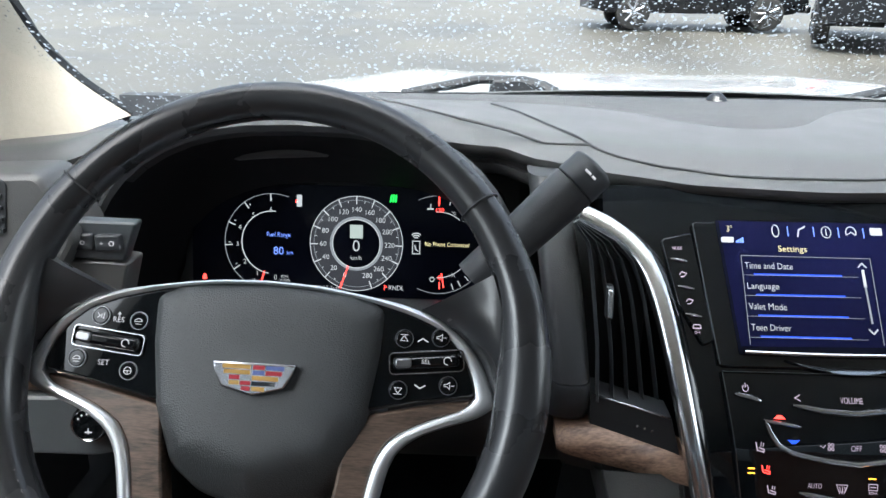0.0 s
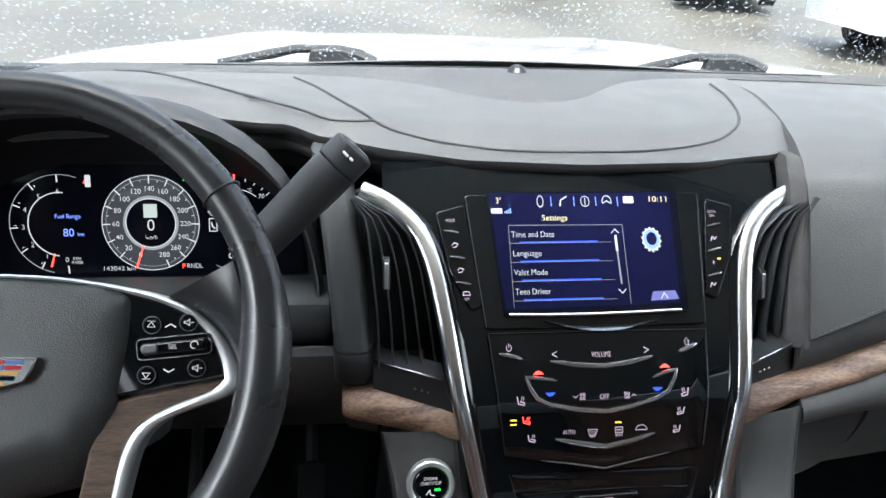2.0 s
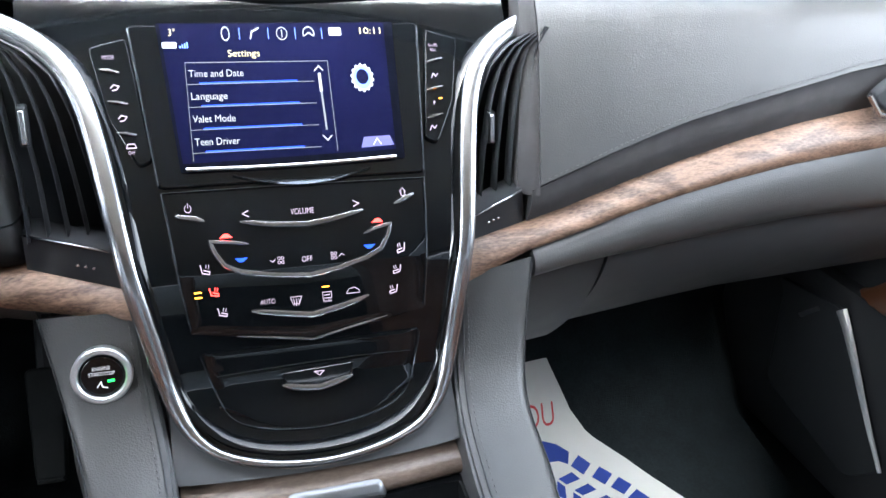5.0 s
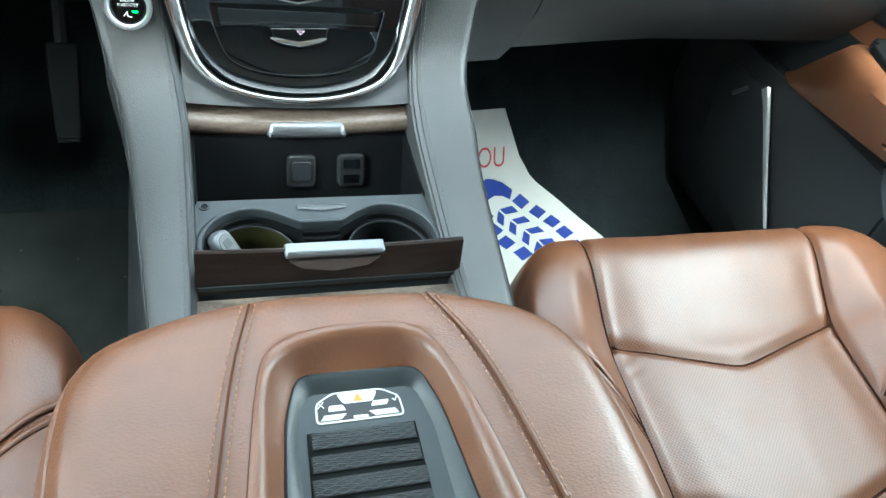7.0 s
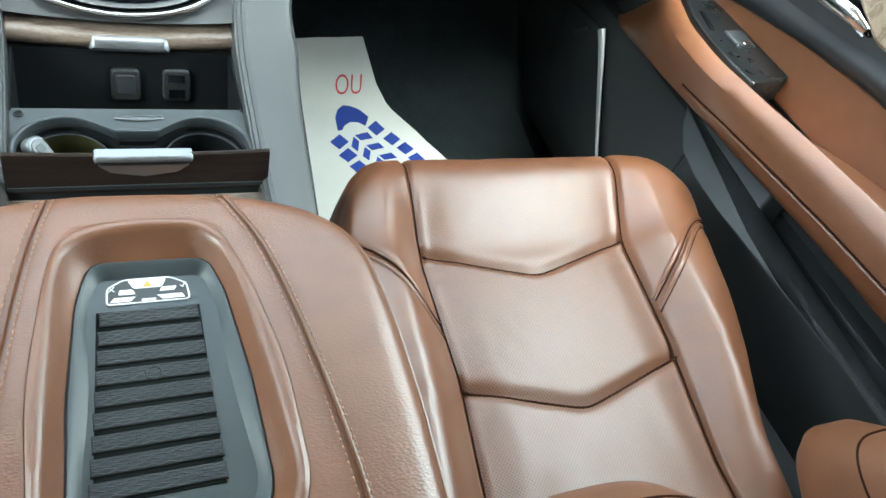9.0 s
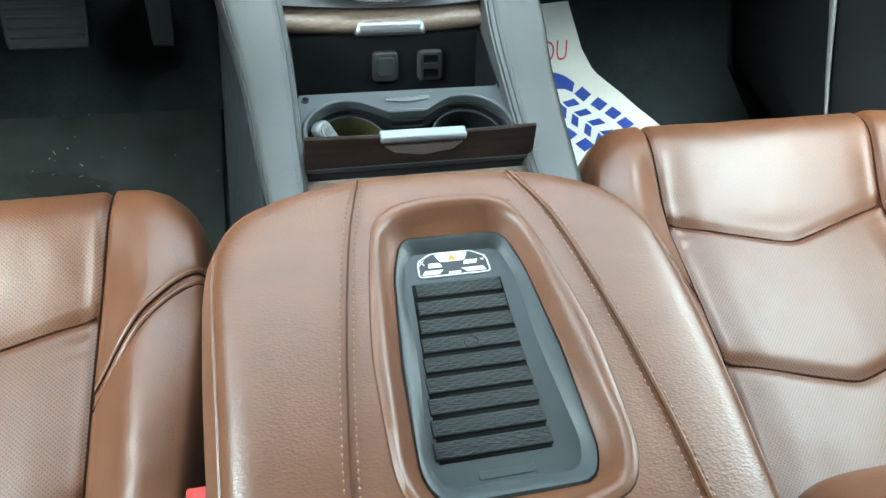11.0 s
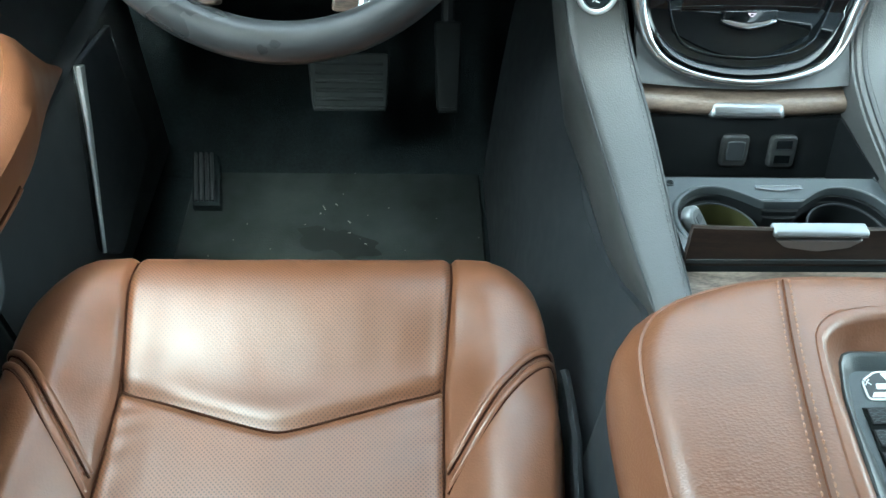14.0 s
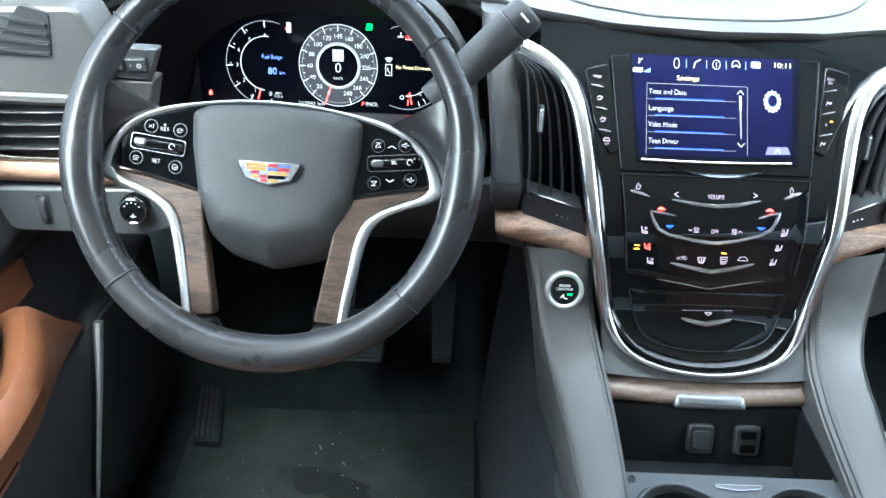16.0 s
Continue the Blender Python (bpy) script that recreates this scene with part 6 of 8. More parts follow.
    for x, y, ic in ((-0.1094, 0.0329, wave), (-0.0831, 0.0309, car), (-0.1221, 0.0038, car), (-0.0863, -0.0025, wh)):
        button(x, y, 0.0056, ic)
    for x, y, ic in ((0.0961, 0.0303, hill), (0.1202, 0.0323, spk), (0.0943, -0.0035, dip), (0.1269, 0.0014, spk)):
        button(x, y, 0.0056, ic)
    words("RES", 0.0052, wheel_at, -0.0973, 0.0308, 0.0078, ICON, wheel)
    words("SET", 0.0052, wheel_at, -0.1040, 0.0018, 0.0078, ICON, wheel)
    part("plus_mark", stroke([(-0.0973, 0.0358), (-0.0973, 0.0338)], 0.0006, wheel_at, 0.0072, 0.0078, stroke([(-0.0983, 0.0348), (-0.0963, 0.0348)], 0.0006, wheel_at, 0.0072, 0.0078)), ICON, wheel)
    for y, up in ((0.0300, 1), (-0.0005, -1)):
        part("arrow_mark", stroke([(0.1052, y - 0.0010 * up), (0.1085, y + 0.0010 * up), (0.1118, y - 0.0010 * up)], 0.0008, wheel_at, 0.0072, 0.0078), ICON, wheel)
    for cx, cy, tilt in ((-0.1023, 0.0168, -0.105), (0.1118, 0.0158, 0.11)):
        c_, s_ = math.cos(tilt), math.sin(tilt)
        fr = [(cx + (x * c_ - y * s_), cy + (x * s_ + y * c_)) for x, y in rounded(box2(-0.0250, -0.0074, 0.0250, 0.0074), 0.004, 4)]
        f_ = part("toggle_frame", ring2(fr, 0.0011, wheel_at, 0.006, 0.0092), CHROME, wheel, "chrome frame round a toggle")
        bar = [(cx + (x * c_ - y * s_), cy + (x * s_ + y * c_)) for x, y in rounded(box2(-0.0222, -0.0046, 0.0222, 0.0046), 0.0035, 4)]
        part("toggle", plate(bar, wheel_at, 0.007, 0.013, 0.003), GLOSS, f_)
        nub = [(cx + (x * c_ - y * s_), cy + (x * s_ + y * c_)) for x, y in rounded(box2(-0.0205, -0.0032, -0.0095, 0.0032), 0.003, 4)]
        part("toggle_nub", plate(nub, wheel_at, 0.012, 0.0148, 0.0012), BAND, f_)
        part("toggle_icon", stroke([(cx + 0.014 + 0.0025 * math.cos(t), cy + 0.0014 * (1 if tilt > 0 else -1) + 0.0025 * math.sin(t)) for t in [k * 0.6 for k in range(9)]], 0.0005, wheel_at, 0.0128, 0.0136), ICON, f_)
        if tilt > 0:
            words("SEL", 0.0042, wheel_at, cx, cy, 0.0134, ICON, f_)
    # column shroud behind
    part("column_shroud", block((-0.07, -0.075, -0.20), (0.07, 0.05, -0.045), 0.02, 3), PLASTIC, wheel, "black steering column shroud")


build_wheel()

# ---- column selector ----
sel = thing("gear_selector", "black column gear selector lever", "gear selector")
a, b = Vector((-0.300, 0.159, 0.796)), Vector((-0.2245, 0.1735, 0.8695))
e = (b - a).normalized()
pts = [a.lerp(b, t) for t in (-0.25, 0.1, 0.35, 0.6, 0.78, 0.785)]
part("lever", tube(pts, [0.0165, 0.0175, 0.0185, 0.0193, 0.0195, 0.0180], 20), DASH_BLACK, sel, "grained black lever")
pts = [a.lerp(b, t) for t in (0.79, 0.80, 0.97, 0.99, 1.0)]
cap = part("end_cap", tube(pts, [0.0185, 0.0194, 0.0190, 0.0178, 0.0150], 20), PLASTIC, sel, "smooth black end cap")
part("end_face", tube([b - e * 0.0005, b + e * 0.0010], [0.0140, 0.0132], 20), GREY_PLASTIC, cap, "grey oval end button")
side_v = e.cross(Vector((0, -0.8, 0.6))).normalized()
up_v = side_v.cross(e).normalized()
for k, w in ((0.18, 0.0030), (0.50, 0.0018)):
    p = b - e * 0.009 + (up_v * math.cos(k) + side_v * math.sin(k)) * 0.0190
    q = (side_v * math.cos(k) - up_v * math.sin(k)).normalized()
    part("cap_mark", tube([p - q * w, p + q * w], 0.0011, 6), ICON, cap)

# ---- centre stack: display, climate panel, buttons ----
PINK = glow("lit_legend", (0.95, 0.74, 0.90), 0.20)
RED_L = glow("lit_red", (1.0, 0.05, 0.04), 1.6)
BLUE_L = glow("lit_blue", (0.04, 0.12, 1.0), 0.45)
AMBER_L = glow("lit_amber", (1.0, 0.35, 0.03), 1.4)
GREEN_L = glow("lit_green", (0.05, 0.9, 0.08), 1.0)
WHITE_L = glow("lit_white", (0.9, 0.92, 0.95), 0.24)
YELLOW_L = glow("lit_yellow", (0.95, 0.82, 0.45), 0.5)
LBLUE_L = glow("lit_light_blue", (0.20, 0.32, 1.0), 0.6)
NAVY = glow("lit_navy", (0.014, 0.016, 0.085), 0.12)


def lit_gradient(name, near, far, at, reach, strength):
    """A lit display field that fades from near to far about a point."""
    m = glow(name, near, strength)
    nt = m.node_tree
    co = nt.nodes.new("ShaderNodeTexCoord")
    d = nt.nodes.new("ShaderNodeVectorMath")
    d.operation = "DISTANCE"
    d.inputs[1].default_value = at
    nt.links.new(co.outputs["Object"], d.inputs[0])
    r = nt.nodes.new("ShaderNodeMapRange")
    r.interpolation_type = "SMOOTHSTEP"
    r.inputs["From Min"].default_value, r.inputs["From Max"].default_value = 0.0, reach
    nt.links.new(d.outputs["Value"], r.inputs["Value"])
    mx = nt.nodes.new("ShaderNodeMix")
    mx.data_type = "RGBA"
    mx.inputs[6].default_value, mx.inputs[7].default_value = (*near, 1), (*far, 1)
    nt.links.new(r.outputs[0], mx.inputs[0])
    nt.nodes["Principled BSDF"].inputs["Specular IOR Level"].default_value = 0.12
    nt.links.new(mx.outputs[2], m.node_tree.nodes["Principled BSDF"].inputs["Emission Color"])
    return m


FIELD = lit_gradient("lit_display_field", (0.030, 0.034, 0.150), (0.003, 0.003, 0.010), (0.005, 0.235, 0.782), 0.085, 0.042)
GREY_L = glow("lit_grey", (0.35, 0.37, 0.40), 0.3)
DIAL_L = glow("lit_dark_dial", (0.035, 0.036, 0.042), 0.5)


def build_display():
    scr = part("display", plate(rounded([(-0.100, 0.8035), (0.093, 0.8045), (0.089, 0.709), (-0.090, 0.707)], 0.002), stack_at, 0.002, 0.0036), SCREEN, stack, "lit navy touch display showing a settings list")
    part("lit_field", plate([(-0.097, 0.8025), (0.085, 0.8035), (0.082, 0.7155), (-0.088, 0.7125)], stack_at, 0.003, 0.0040), FIELD, scr)
    d = 0.0046

    def line(pts, w, m, name="line"):
        part(name, stroke(pts, w, stack_at, 0.0038, d), m, scr)

    line([(-0.080, 0.7140), (-0.080, 0.777), (0.033, 0.777), (0.033, 0.716)], 0.00035, GREY_L, "list_frame")
    for k, (word, z) in enumerate((("Time and Date", 0.7695), ("Language", 0.7548), ("Valet Mode", 0.7402), ("Teen Driver", 0.7256))):
        words(word, 0.0066, stack_at, -0.078, z, d, WHITE_L, scr, align="LEFT", width=(0.042, 0.0275, 0.0325, 0.034)[k])
        line([(-0.080, z - 0.0067), (0.020, z - 0.0062)], 0.00025, GREY_L)
        line([(-0.070, z - 0.0060), (0.006, z - 0.0055)], 0.0009, BLUE_L, "blue_underline")
    words("Settings", 0.0064, stack_at, -0.034, 0.7825, d, YELLOW_L, scr, width=0.025)
    words("3°", 0.0066, stack_at, -0.088, 0.7965, d, YELLOW_L, scr)
    words("10:11", 0.0064, stack_at, 0.0725, 0.7975, d, YELLOW_L, scr, width=0.018)
    part("battery", plate(rounded(box2(-0.096, 0.7865, -0.085, 0.7905), 0.001), stack_at, 0.0038, d), WHITE_L, scr)
    for k in range(4):
        part("signal_bar", plate(box2(-0.083 + k * 0.0018, 0.7866, -0.0818 + k * 0.0018, 0.788 + k * 0.0008), stack_at, 0.0038, d), LBLUE_L, scr)
    for x in (-0.036, -0.013, 0.009, 0.031):
        line([(x, 0.7925), (x, 0.7995)], 0.0006, LBLUE_L)
    line(arc(-0.047, 0.796, 0.0030, 0, 360, 16, 0.0045), 0.0007, WHITE_L, "sound_icon")
    line([(-0.0275, 0.7925), (-0.0262, 0.7972), (-0.0205, 0.7998)], 0.0011, WHITE_L, "phone_icon")
    line(arc(-0.002, 0.796, 0.0042, 0, 360, 18), 0.0005, WHITE_L, "compass_icon")
    line([(-0.002, 0.7935), (-0.002, 0.7985)], 0.0006, WHITE_L)
    line(arc(0.020, 0.796, 0.0045, -20, 200, 16), 0.0007, WHITE_L, "apps_icon")
    line([(0.0165, 0.7945), (0.020, 0.7965), (0.0235, 0.7945)], 0.0007, WHITE_L)
    part("note_icon", plate(rounded(box2(0.037, 0.7945, 0.0475, 0.8000), 0.001), stack_at, 0.0038, d), WHITE_L, scr)
    line([(0.0215, 0.7705), (0.025, 0.7735), (0.0285, 0.7705)], 0.0008, WHITE_L, "arrow_up")
    line([(0.0225, 0.7265), (0.0260, 0.7235), (0.0295, 0.7265)], 0.0008, WHITE_L, "arrow_down")
    line([(0.0250, 0.768), (0.0252, 0.757)], 0.0022, WHITE_L, "slider")
    line([(0.0252, 0.757), (0.0260, 0.731)], 0.0014, GREY_L, "slider_track")
    n = 56
    teeth = [(0.061 + (0.0100 if (k // 2) % 2 else 0.0088) * math.cos(2 * math.pi * k / n), 0.765 + (0.0100 if (k // 2) % 2 else 0.0088) * math.sin(2 * math.pi * k / n)) for k in range(n)]
    part("gear_icon", plate(teeth, stack_at, 0.0038, 0.0044), WHITE_L, scr)
    part("gear_ring", plate(disc(0.061, 0.765, 0.0078, 28), stack_at, 0.0043, 0.0047), LBLUE_L, scr)
    part("gear_hole", plate(disc(0.061, 0.7655, 0.0052, 28), stack_at, 0.0046, 0.0050), NAVY, scr)
    part("nav_button", plate([(0.053, 0.7175), (0.081, 0.7185), (0.078, 0.7250), (0.056, 0.7245)], stack_at, 0.0038, 0.0044), glow("lit_violet", (0.12, 0.12, 0.30), 0.6), scr)
    line([(0.0635, 0.7192), (0.0668, 0.7232), (0.0700, 0.7192)], 0.0008, WHITE_L, "nav_icon")
    part("chrome_lip", tube([stack_at(-0.086 + 0.167 * t, 0.7085 + 0.0015 * t - 0.0012 * math.sin(math.pi * t), 0.006) for t in span(0, 1, 14)], 0.0017, 8), CHROME, scr, "chrome lip under the display")


build_display()


def bar(pts, r, name="chrome_bar", parent=None, d=0.004, material=None):
    dense = []
    for p, q in zip(pts, pts[1:]):
        dense += [Vector(p).lerp(Vector(q), t) for t in (0, 0.33, 0.66)]
    dense.append(Vector(pts[-1]))
    n = len(dense) - 1
    rad = [r * (0.45 + 0.55 * math.sin(math.pi * min(1, max(0, k / n)) ) ** 0.35) if 0 < k < n else r * 0.3 for k in range(n + 1)]
    return part(name, tube([stack_at(p.x, p.y, d) for p in dense], rad, 8, flat=0.7), material or CHROME, parent or stack)


def build_climate():
    cl = part("climate_panel", skin(lambda z: lerp(z, [(0.583, -0.092), (0.60, -0.0935), (0.694, -0.1055)]), lambda z: lerp(z, [(0.583, 0.093), (0.60, 0.0945), (0.694, 0.1030)]), lambda u: 0.585 + 0.014 * abs(2 * u - 1) ** 1.2, 0.6955, 0.0, 0.003), GLOSS, stack, "gloss black climate panel with lit legends")
    d0, d1 = 0.0026, 0.0034

    def ink(pts, w=0.0008, m=PINK, name="icon"):
        part(name, stroke(pts, w * 0.78, stack_at, d0, d1), m, cl)

    bar([(-0.050, 0.6745), (-0.025, 0.6712), (0.001, 0.6698), (0.025, 0.6722), (0.048, 0.6765)], 0.0026, "volume_bar", cl, 0.0045)
    words("VOLUME", 0.0058, stack_at, -0.001, 0.6785, d1, PINK, cl, width=0.0185)
    ink([(-0.043, 0.6815), (-0.0475, 0.6795), (-0.043, 0.6775)])
    ink([(0.0405, 0.6832), (0.0450, 0.6812), (0.0405, 0.6792)])
    bar([(-0.097, 0.6808), (-0.090, 0.6796), (-0.083, 0.6785), (-0.076, 0.6765)], 0.0021, "power_bar", cl, 0.0045)
    ink(arc(-0.0875, 0.6850, 0.0024, 130, 410, 12), 0.0006)
    ink([(-0.0875, 0.6855), (-0.0875, 0.6882)], 0.0006)
    bar([(0.074, 0.6790), (0.082, 0.6815), (0.092, 0.6850)], 0.0021, "home_bar", cl, 0.0045)
    ink([(0.0805, 0.6868), (0.0830, 0.6895), (0.0855, 0.6868), (0.0845, 0.6868), (0.0845, 0.6842), (0.0815, 0.6842), (0.0815, 0.6868)], 0.0005)
    bar([(-0.045, 0.6600), (-0.058, 0.6618), (-0.0735, 0.6632), (-0.0705, 0.6560), (-0.064, 0.6475), (-0.052, 0.6425), (-0.026, 0.6385), (0.0, 0.6360), (0.024, 0.6395), (0.047, 0.6445), (0.060, 0.6500), (0.066, 0.6580), (0.0695, 0.6660), (0.058, 0.6640), (0.046, 0.6605)], 0.0021, "temperature_frame", cl, 0.0045)
    for x, z, m, up in ((-0.0615, 0.6660, RED_L, 1), (0.0590, 0.6685, RED_L, 1), (-0.0515, 0.6505, BLUE_L, -1), (0.0500, 0.6520, BLUE_L, -1)):
        k = 0.0016 * up
        part("temperature_mark", plate([(x - 0.0050, z - k * 0.6), (x + 0.0050, z - k * 0.6), (x + 0.0015, z + k), (x - 0.0015, z + k)], stack_at, d0, d1), m, cl)
    words("OFF", 0.0056, stack_at, -0.001, 0.6470, d1, PINK, cl, width=0.0085)
    for x, s in ((-0.0215, -1), (0.0205, 1)):
        for p, q in ((-0.0014, 0.0014), (0.0014, 0.0014), (-0.0014, -0.0014), (0.0014, -0.0014)):
            ink(arc(x + p, 0.6478 + q, 0.0010, 0, 360, 10), 0.0005, name="fan_icon")
        ink([(x + s * 0.0045, 0.6478 - s * 0.0008), (x + s * 0.0062, 0.6478 + s * 0.0008), (x + s * 0.0085, 0.6478 - s * 0.0004)], 0.0006)
    words("AUTO", 0.0056, stack_at, -0.034, 0.6178, d1, PINK, cl, width=0.0115)
    ink([(-0.0165, 0.6195), (-0.0075, 0.6195), (-0.0095, 0.6140), (-0.0145, 0.6140), (-0.0165, 0.6195)], 0.0006, name="demist_icon")
    for x in (-0.0140, -0.0120, -0.0100):
        ink([(x, 0.6125), (x + 0.0006, 0.6155), (x, 0.6180)], 0.0005)
    ink([(0.0095, 0.6160), (0.0165, 0.6160), (0.0165, 0.6208), (0.0095, 0.6208), (0.0095, 0.6160)], 0.0006, name="rear_demist_icon")
    ink([(0.0110, 0.6184), (0.0150, 0.6184)], 0.0008)
    words("REAR", 0.0034, stack_at, 0.013, 0.6138, d1, PINK, cl, width=0.0068)
    ink([(0.0290, 0.6185), (0.0310, 0.6215), (0.0360, 0.6222), (0.0395, 0.6195), (0.0395, 0.6178), (0.0290, 0.6178), (0.0290, 0.6185)], 0.0006, name="recirculate_icon")
    part("lamp_mark", plate(box2(0.0092, 0.6246, 0.0150, 0.6256), stack_at, d0, d1), AMBER_L, cl)
    bar([(-0.047, 0.6125), (-0.025, 0.6085), (0.0, 0.6045), (0.025, 0.6090), (0.047, 0.6150)], 0.0027, "mode_bar", cl, 0.0045)
    bar([(-0.060, 0.5938), (-0.030, 0.5895), (0.0, 0.5845), (0.030, 0.5905), (0.062, 0.5965)], 0.0011, "edge_line", cl, 0.0035)

    def seat_icon(x, z, m, flip):
        s = -1 if flip else 1
        ink([(x - s * 0.0032, z + 0.0040), (x - s * 0.0022, z - 0.0012), (x + s * 0.0030, z - 0.0024), (x + s * 0.0034, z - 0.0006), (x - s * 0.0008, z + 0.0006)], 0.0010, m, "seat_icon")
        ink([(x + s * 0.0006, z + 0.0018), (x + s * 0.0012, z + 0.0042)], 0.0006, m)
        ink([(x + s * 0.0024, z + 0.0014), (x + s * 0.0030, z + 0.0038)], 0.0006, m)

    for x, z, m in ((-0.079, 0.6450, PINK), (-0.074, 0.6285, RED_L), (-0.069, 0.6125, PINK)):
        seat_icon(x, z, m, False)
    for x, z, m in ((0.0765, 0.6480, PINK), (0.0720, 0.6325, PINK), (0.0685, 0.6165, PINK)):
        seat_icon(x, z, m, True)
    for z in (0.6300, 0.6262):
        part("level_mark", plate(box2(-0.0885, z - 0.0005, -0.0830, z + 0.0006), stack_at, d0, d1), AMBER_L, cl)
    # side button columns
    for s, zs in ((-1, [0.7725, 0.7525, 0.7330]), (1, [0.7765, 0.7565, 0.7370])):
        x0 = [(-0.136, 0.788), (-0.119, 0.712)] if s < 0 else [(0.127, 0.793), (0.112, 0.718)]
        col = part("button_column", plate(rounded([(s * 0.150, x0[0][1]), (s * 0.122, x0[0][1] + 0.006), (s * 0.109, x0[1][1] + 0.004), (s * 0.120, x0[1][1]), (s * 0.139, x0[1][1] + 0.03)], 0.004), stack_at, 0.0, 0.0036, 0.0012), GLOSS, stack, "gloss black column of small buttons")
        for k, z in enumerate(zs):
            x = (-0.1355 + k * 0.0045) if s < 0 else (0.1265 - k * 0.003)
            part("chrome_bar", tube([stack_at(x - 0.007, z + (0.0008 if s < 0 else -0.0012), 0.0045), stack_at(x, z, 0.0055), stack_at(x + 0.007, z + (-0.0010 if s < 0 else 0.0014), 0.0045)], [0.0008, 0.0013, 0.0008], 6), CHROME, col)
        d2 = 0.0042
        if s < 0:
            words("MODE", 0.0036, stack_at, -0.136, 0.7810, d2, PINK, col, width=0.0085)
            for x, z in ((-0.1325, 0.7618), (-0.1285, 0.7425)):
                part("icon", stroke([(x - 0.003, z), (x - 0.001, z + 0.002), (x + 0.003, z + 0.001), (x + 0.001, z - 0.0012), (x - 0.002, z - 0.0016)], 0.0006, stack_at, 0.0036, d2), PINK, col)
            part("icon", stroke([(-0.1265, 0.7265), (-0.1215, 0.7265), (-0.1205, 0.7240), (-0.1275, 0.7240), (-0.1265, 0.7265)], 0.0006, stack_at, 0.0036, d2), PINK, col)
            words("OFF", 0.0030, stack_at, -0.124, 0.7210, d2, PINK, col, width=0.005)
        else:
            words("GLOVE", 0.0030, stack_at, 0.127, 0.7872, d2, PINK, col, width=0.0085)
            words("BOX", 0.0030, stack_at, 0.1268, 0.7838, d2, PINK, col, width=0.005)
            for x, z in ((0.125, 0.7655), (0.1175, 0.7290)):
                part("icon", stroke([(x - 0.003, z - 0.0016), (x - 0.001, z + 0.0016), (x + 0.001, z - 0.0006), (x + 0.003, z + 0.0014)], 0.0006, stack_at, 0.0036, d2), PINK, col)
            words("P", 0.0042, stack_at, 0.1215, 0.7460, d2, PINK, col)
            part("lamp_mark", plate(box2(0.126, 0.7490, 0.129, 0.7498), stack_at, 0.0036, d2), AMBER_L, col)
    # drop-down door below
    lo = part("stowage_door", skin(lambda z: lerp(z, [(0.52, -0.072), (0.55, -0.080), (0.592, -0.088)]), lambda z: lerp(z, [(0.52, 0.074), (0.55, 0.083), (0.592, 0.0895)]), lambda u: 0.5235 + 0.018 * abs(2 * u - 1) ** 2.2, 0.582, 0.0, 0.0028), GLOSS, stack, "gloss black stowage door")
    bar([(-0.074, 0.5620), (-0.045, 0.5628), (-0.026, 0.5640)], 0.0009, "step_line", lo, 0.003, GLOSS)
    la = part("latch", plate(rounded([(-0.029, 0.5615), (0.031, 0.5635), (0.029, 0.5520), (0.0, 0.5480), (-0.026, 0.5510)], 0.002), stack_at, 0.002, 0.008, 0.002), GLOSS, lo)
    bar([(-0.028, 0.5510), (-0.012, 0.5475), (0.001, 0.5462), (0.014, 0.5482), (0.029, 0.5520)], 0.0034, "chrome_pull", lo, 0.0075)
    part("latch_icon", stroke([(-0.002, 0.5590), (0.006, 0.5590), (0.002, 0.5555), (-0.002, 0.5590)], 0.0006, stack_at, 0.0078, 0.0086), PINK, la)


build_climate()


def build_edges():
    """Pale lines that paint highlights on edges and creases of the gloss black stack."""
    def edge_line(pts, r=0.0009, d=0.0036, name="edge_glint"):
        dense = smooth_line(pts, 5, 1)
        part(name, tube([stack_at(p.x, p.y, d) for p in dense], r, 6), EDGE_GLINT, stack)

    edge_line([(-0.1205, 0.800), (-0.1140, 0.750), (-0.1072, 0.700)])
    edge_line([(0.1148, 0.802), (0.1095, 0.750), (0.1040, 0.7005)])
    edge_line([(-0.1058, 0.6955), (0.0, 0.6960), (0.1032, 0.6955)], 0.0006)
    edge_line([(-0.1058, 0.6950), (-0.0995, 0.645), (-0.0935, 0.602)], 0.0008)
    edge_line([(0.1032, 0.6950), (0.0985, 0.645), (0.0945, 0.602)], 0.0008)
    edge_line([(-0.0885, 0.580), (-0.080, 0.550), (-0.070, 0.533), (-0.045, 0.5255), (0.0, 0.5222), (0.045, 0.5255), (0.072, 0.533), (0.083, 0.550), (0.0895, 0.580)], 0.0006, 0.0030)
    edge_line([(-0.078, 0.5640), (-0.030, 0.5655), (0.033, 0.5665), (0.080, 0.5650)], 0.0005, 0.0032)
    # painted highlight: a pale crescent below the display lip
    def crescent(u, v):
        x = -0.052 + 0.110 * u
        w = 0.0030 * math.sin(math.pi * u) ** 0.8
        return stack_at(x, 0.7035 - 0.0050 * math.sin(math.pi * u) - w * v, 0.0036 + 0.0022 * v)

    part("lower_glint", sheet(crescent, span(0, 1, 25), span(0, 1, 4), (0, 0.002, 0)), EDGE_GLINT, stack, "pale painted highlight under the display")


build_edges()

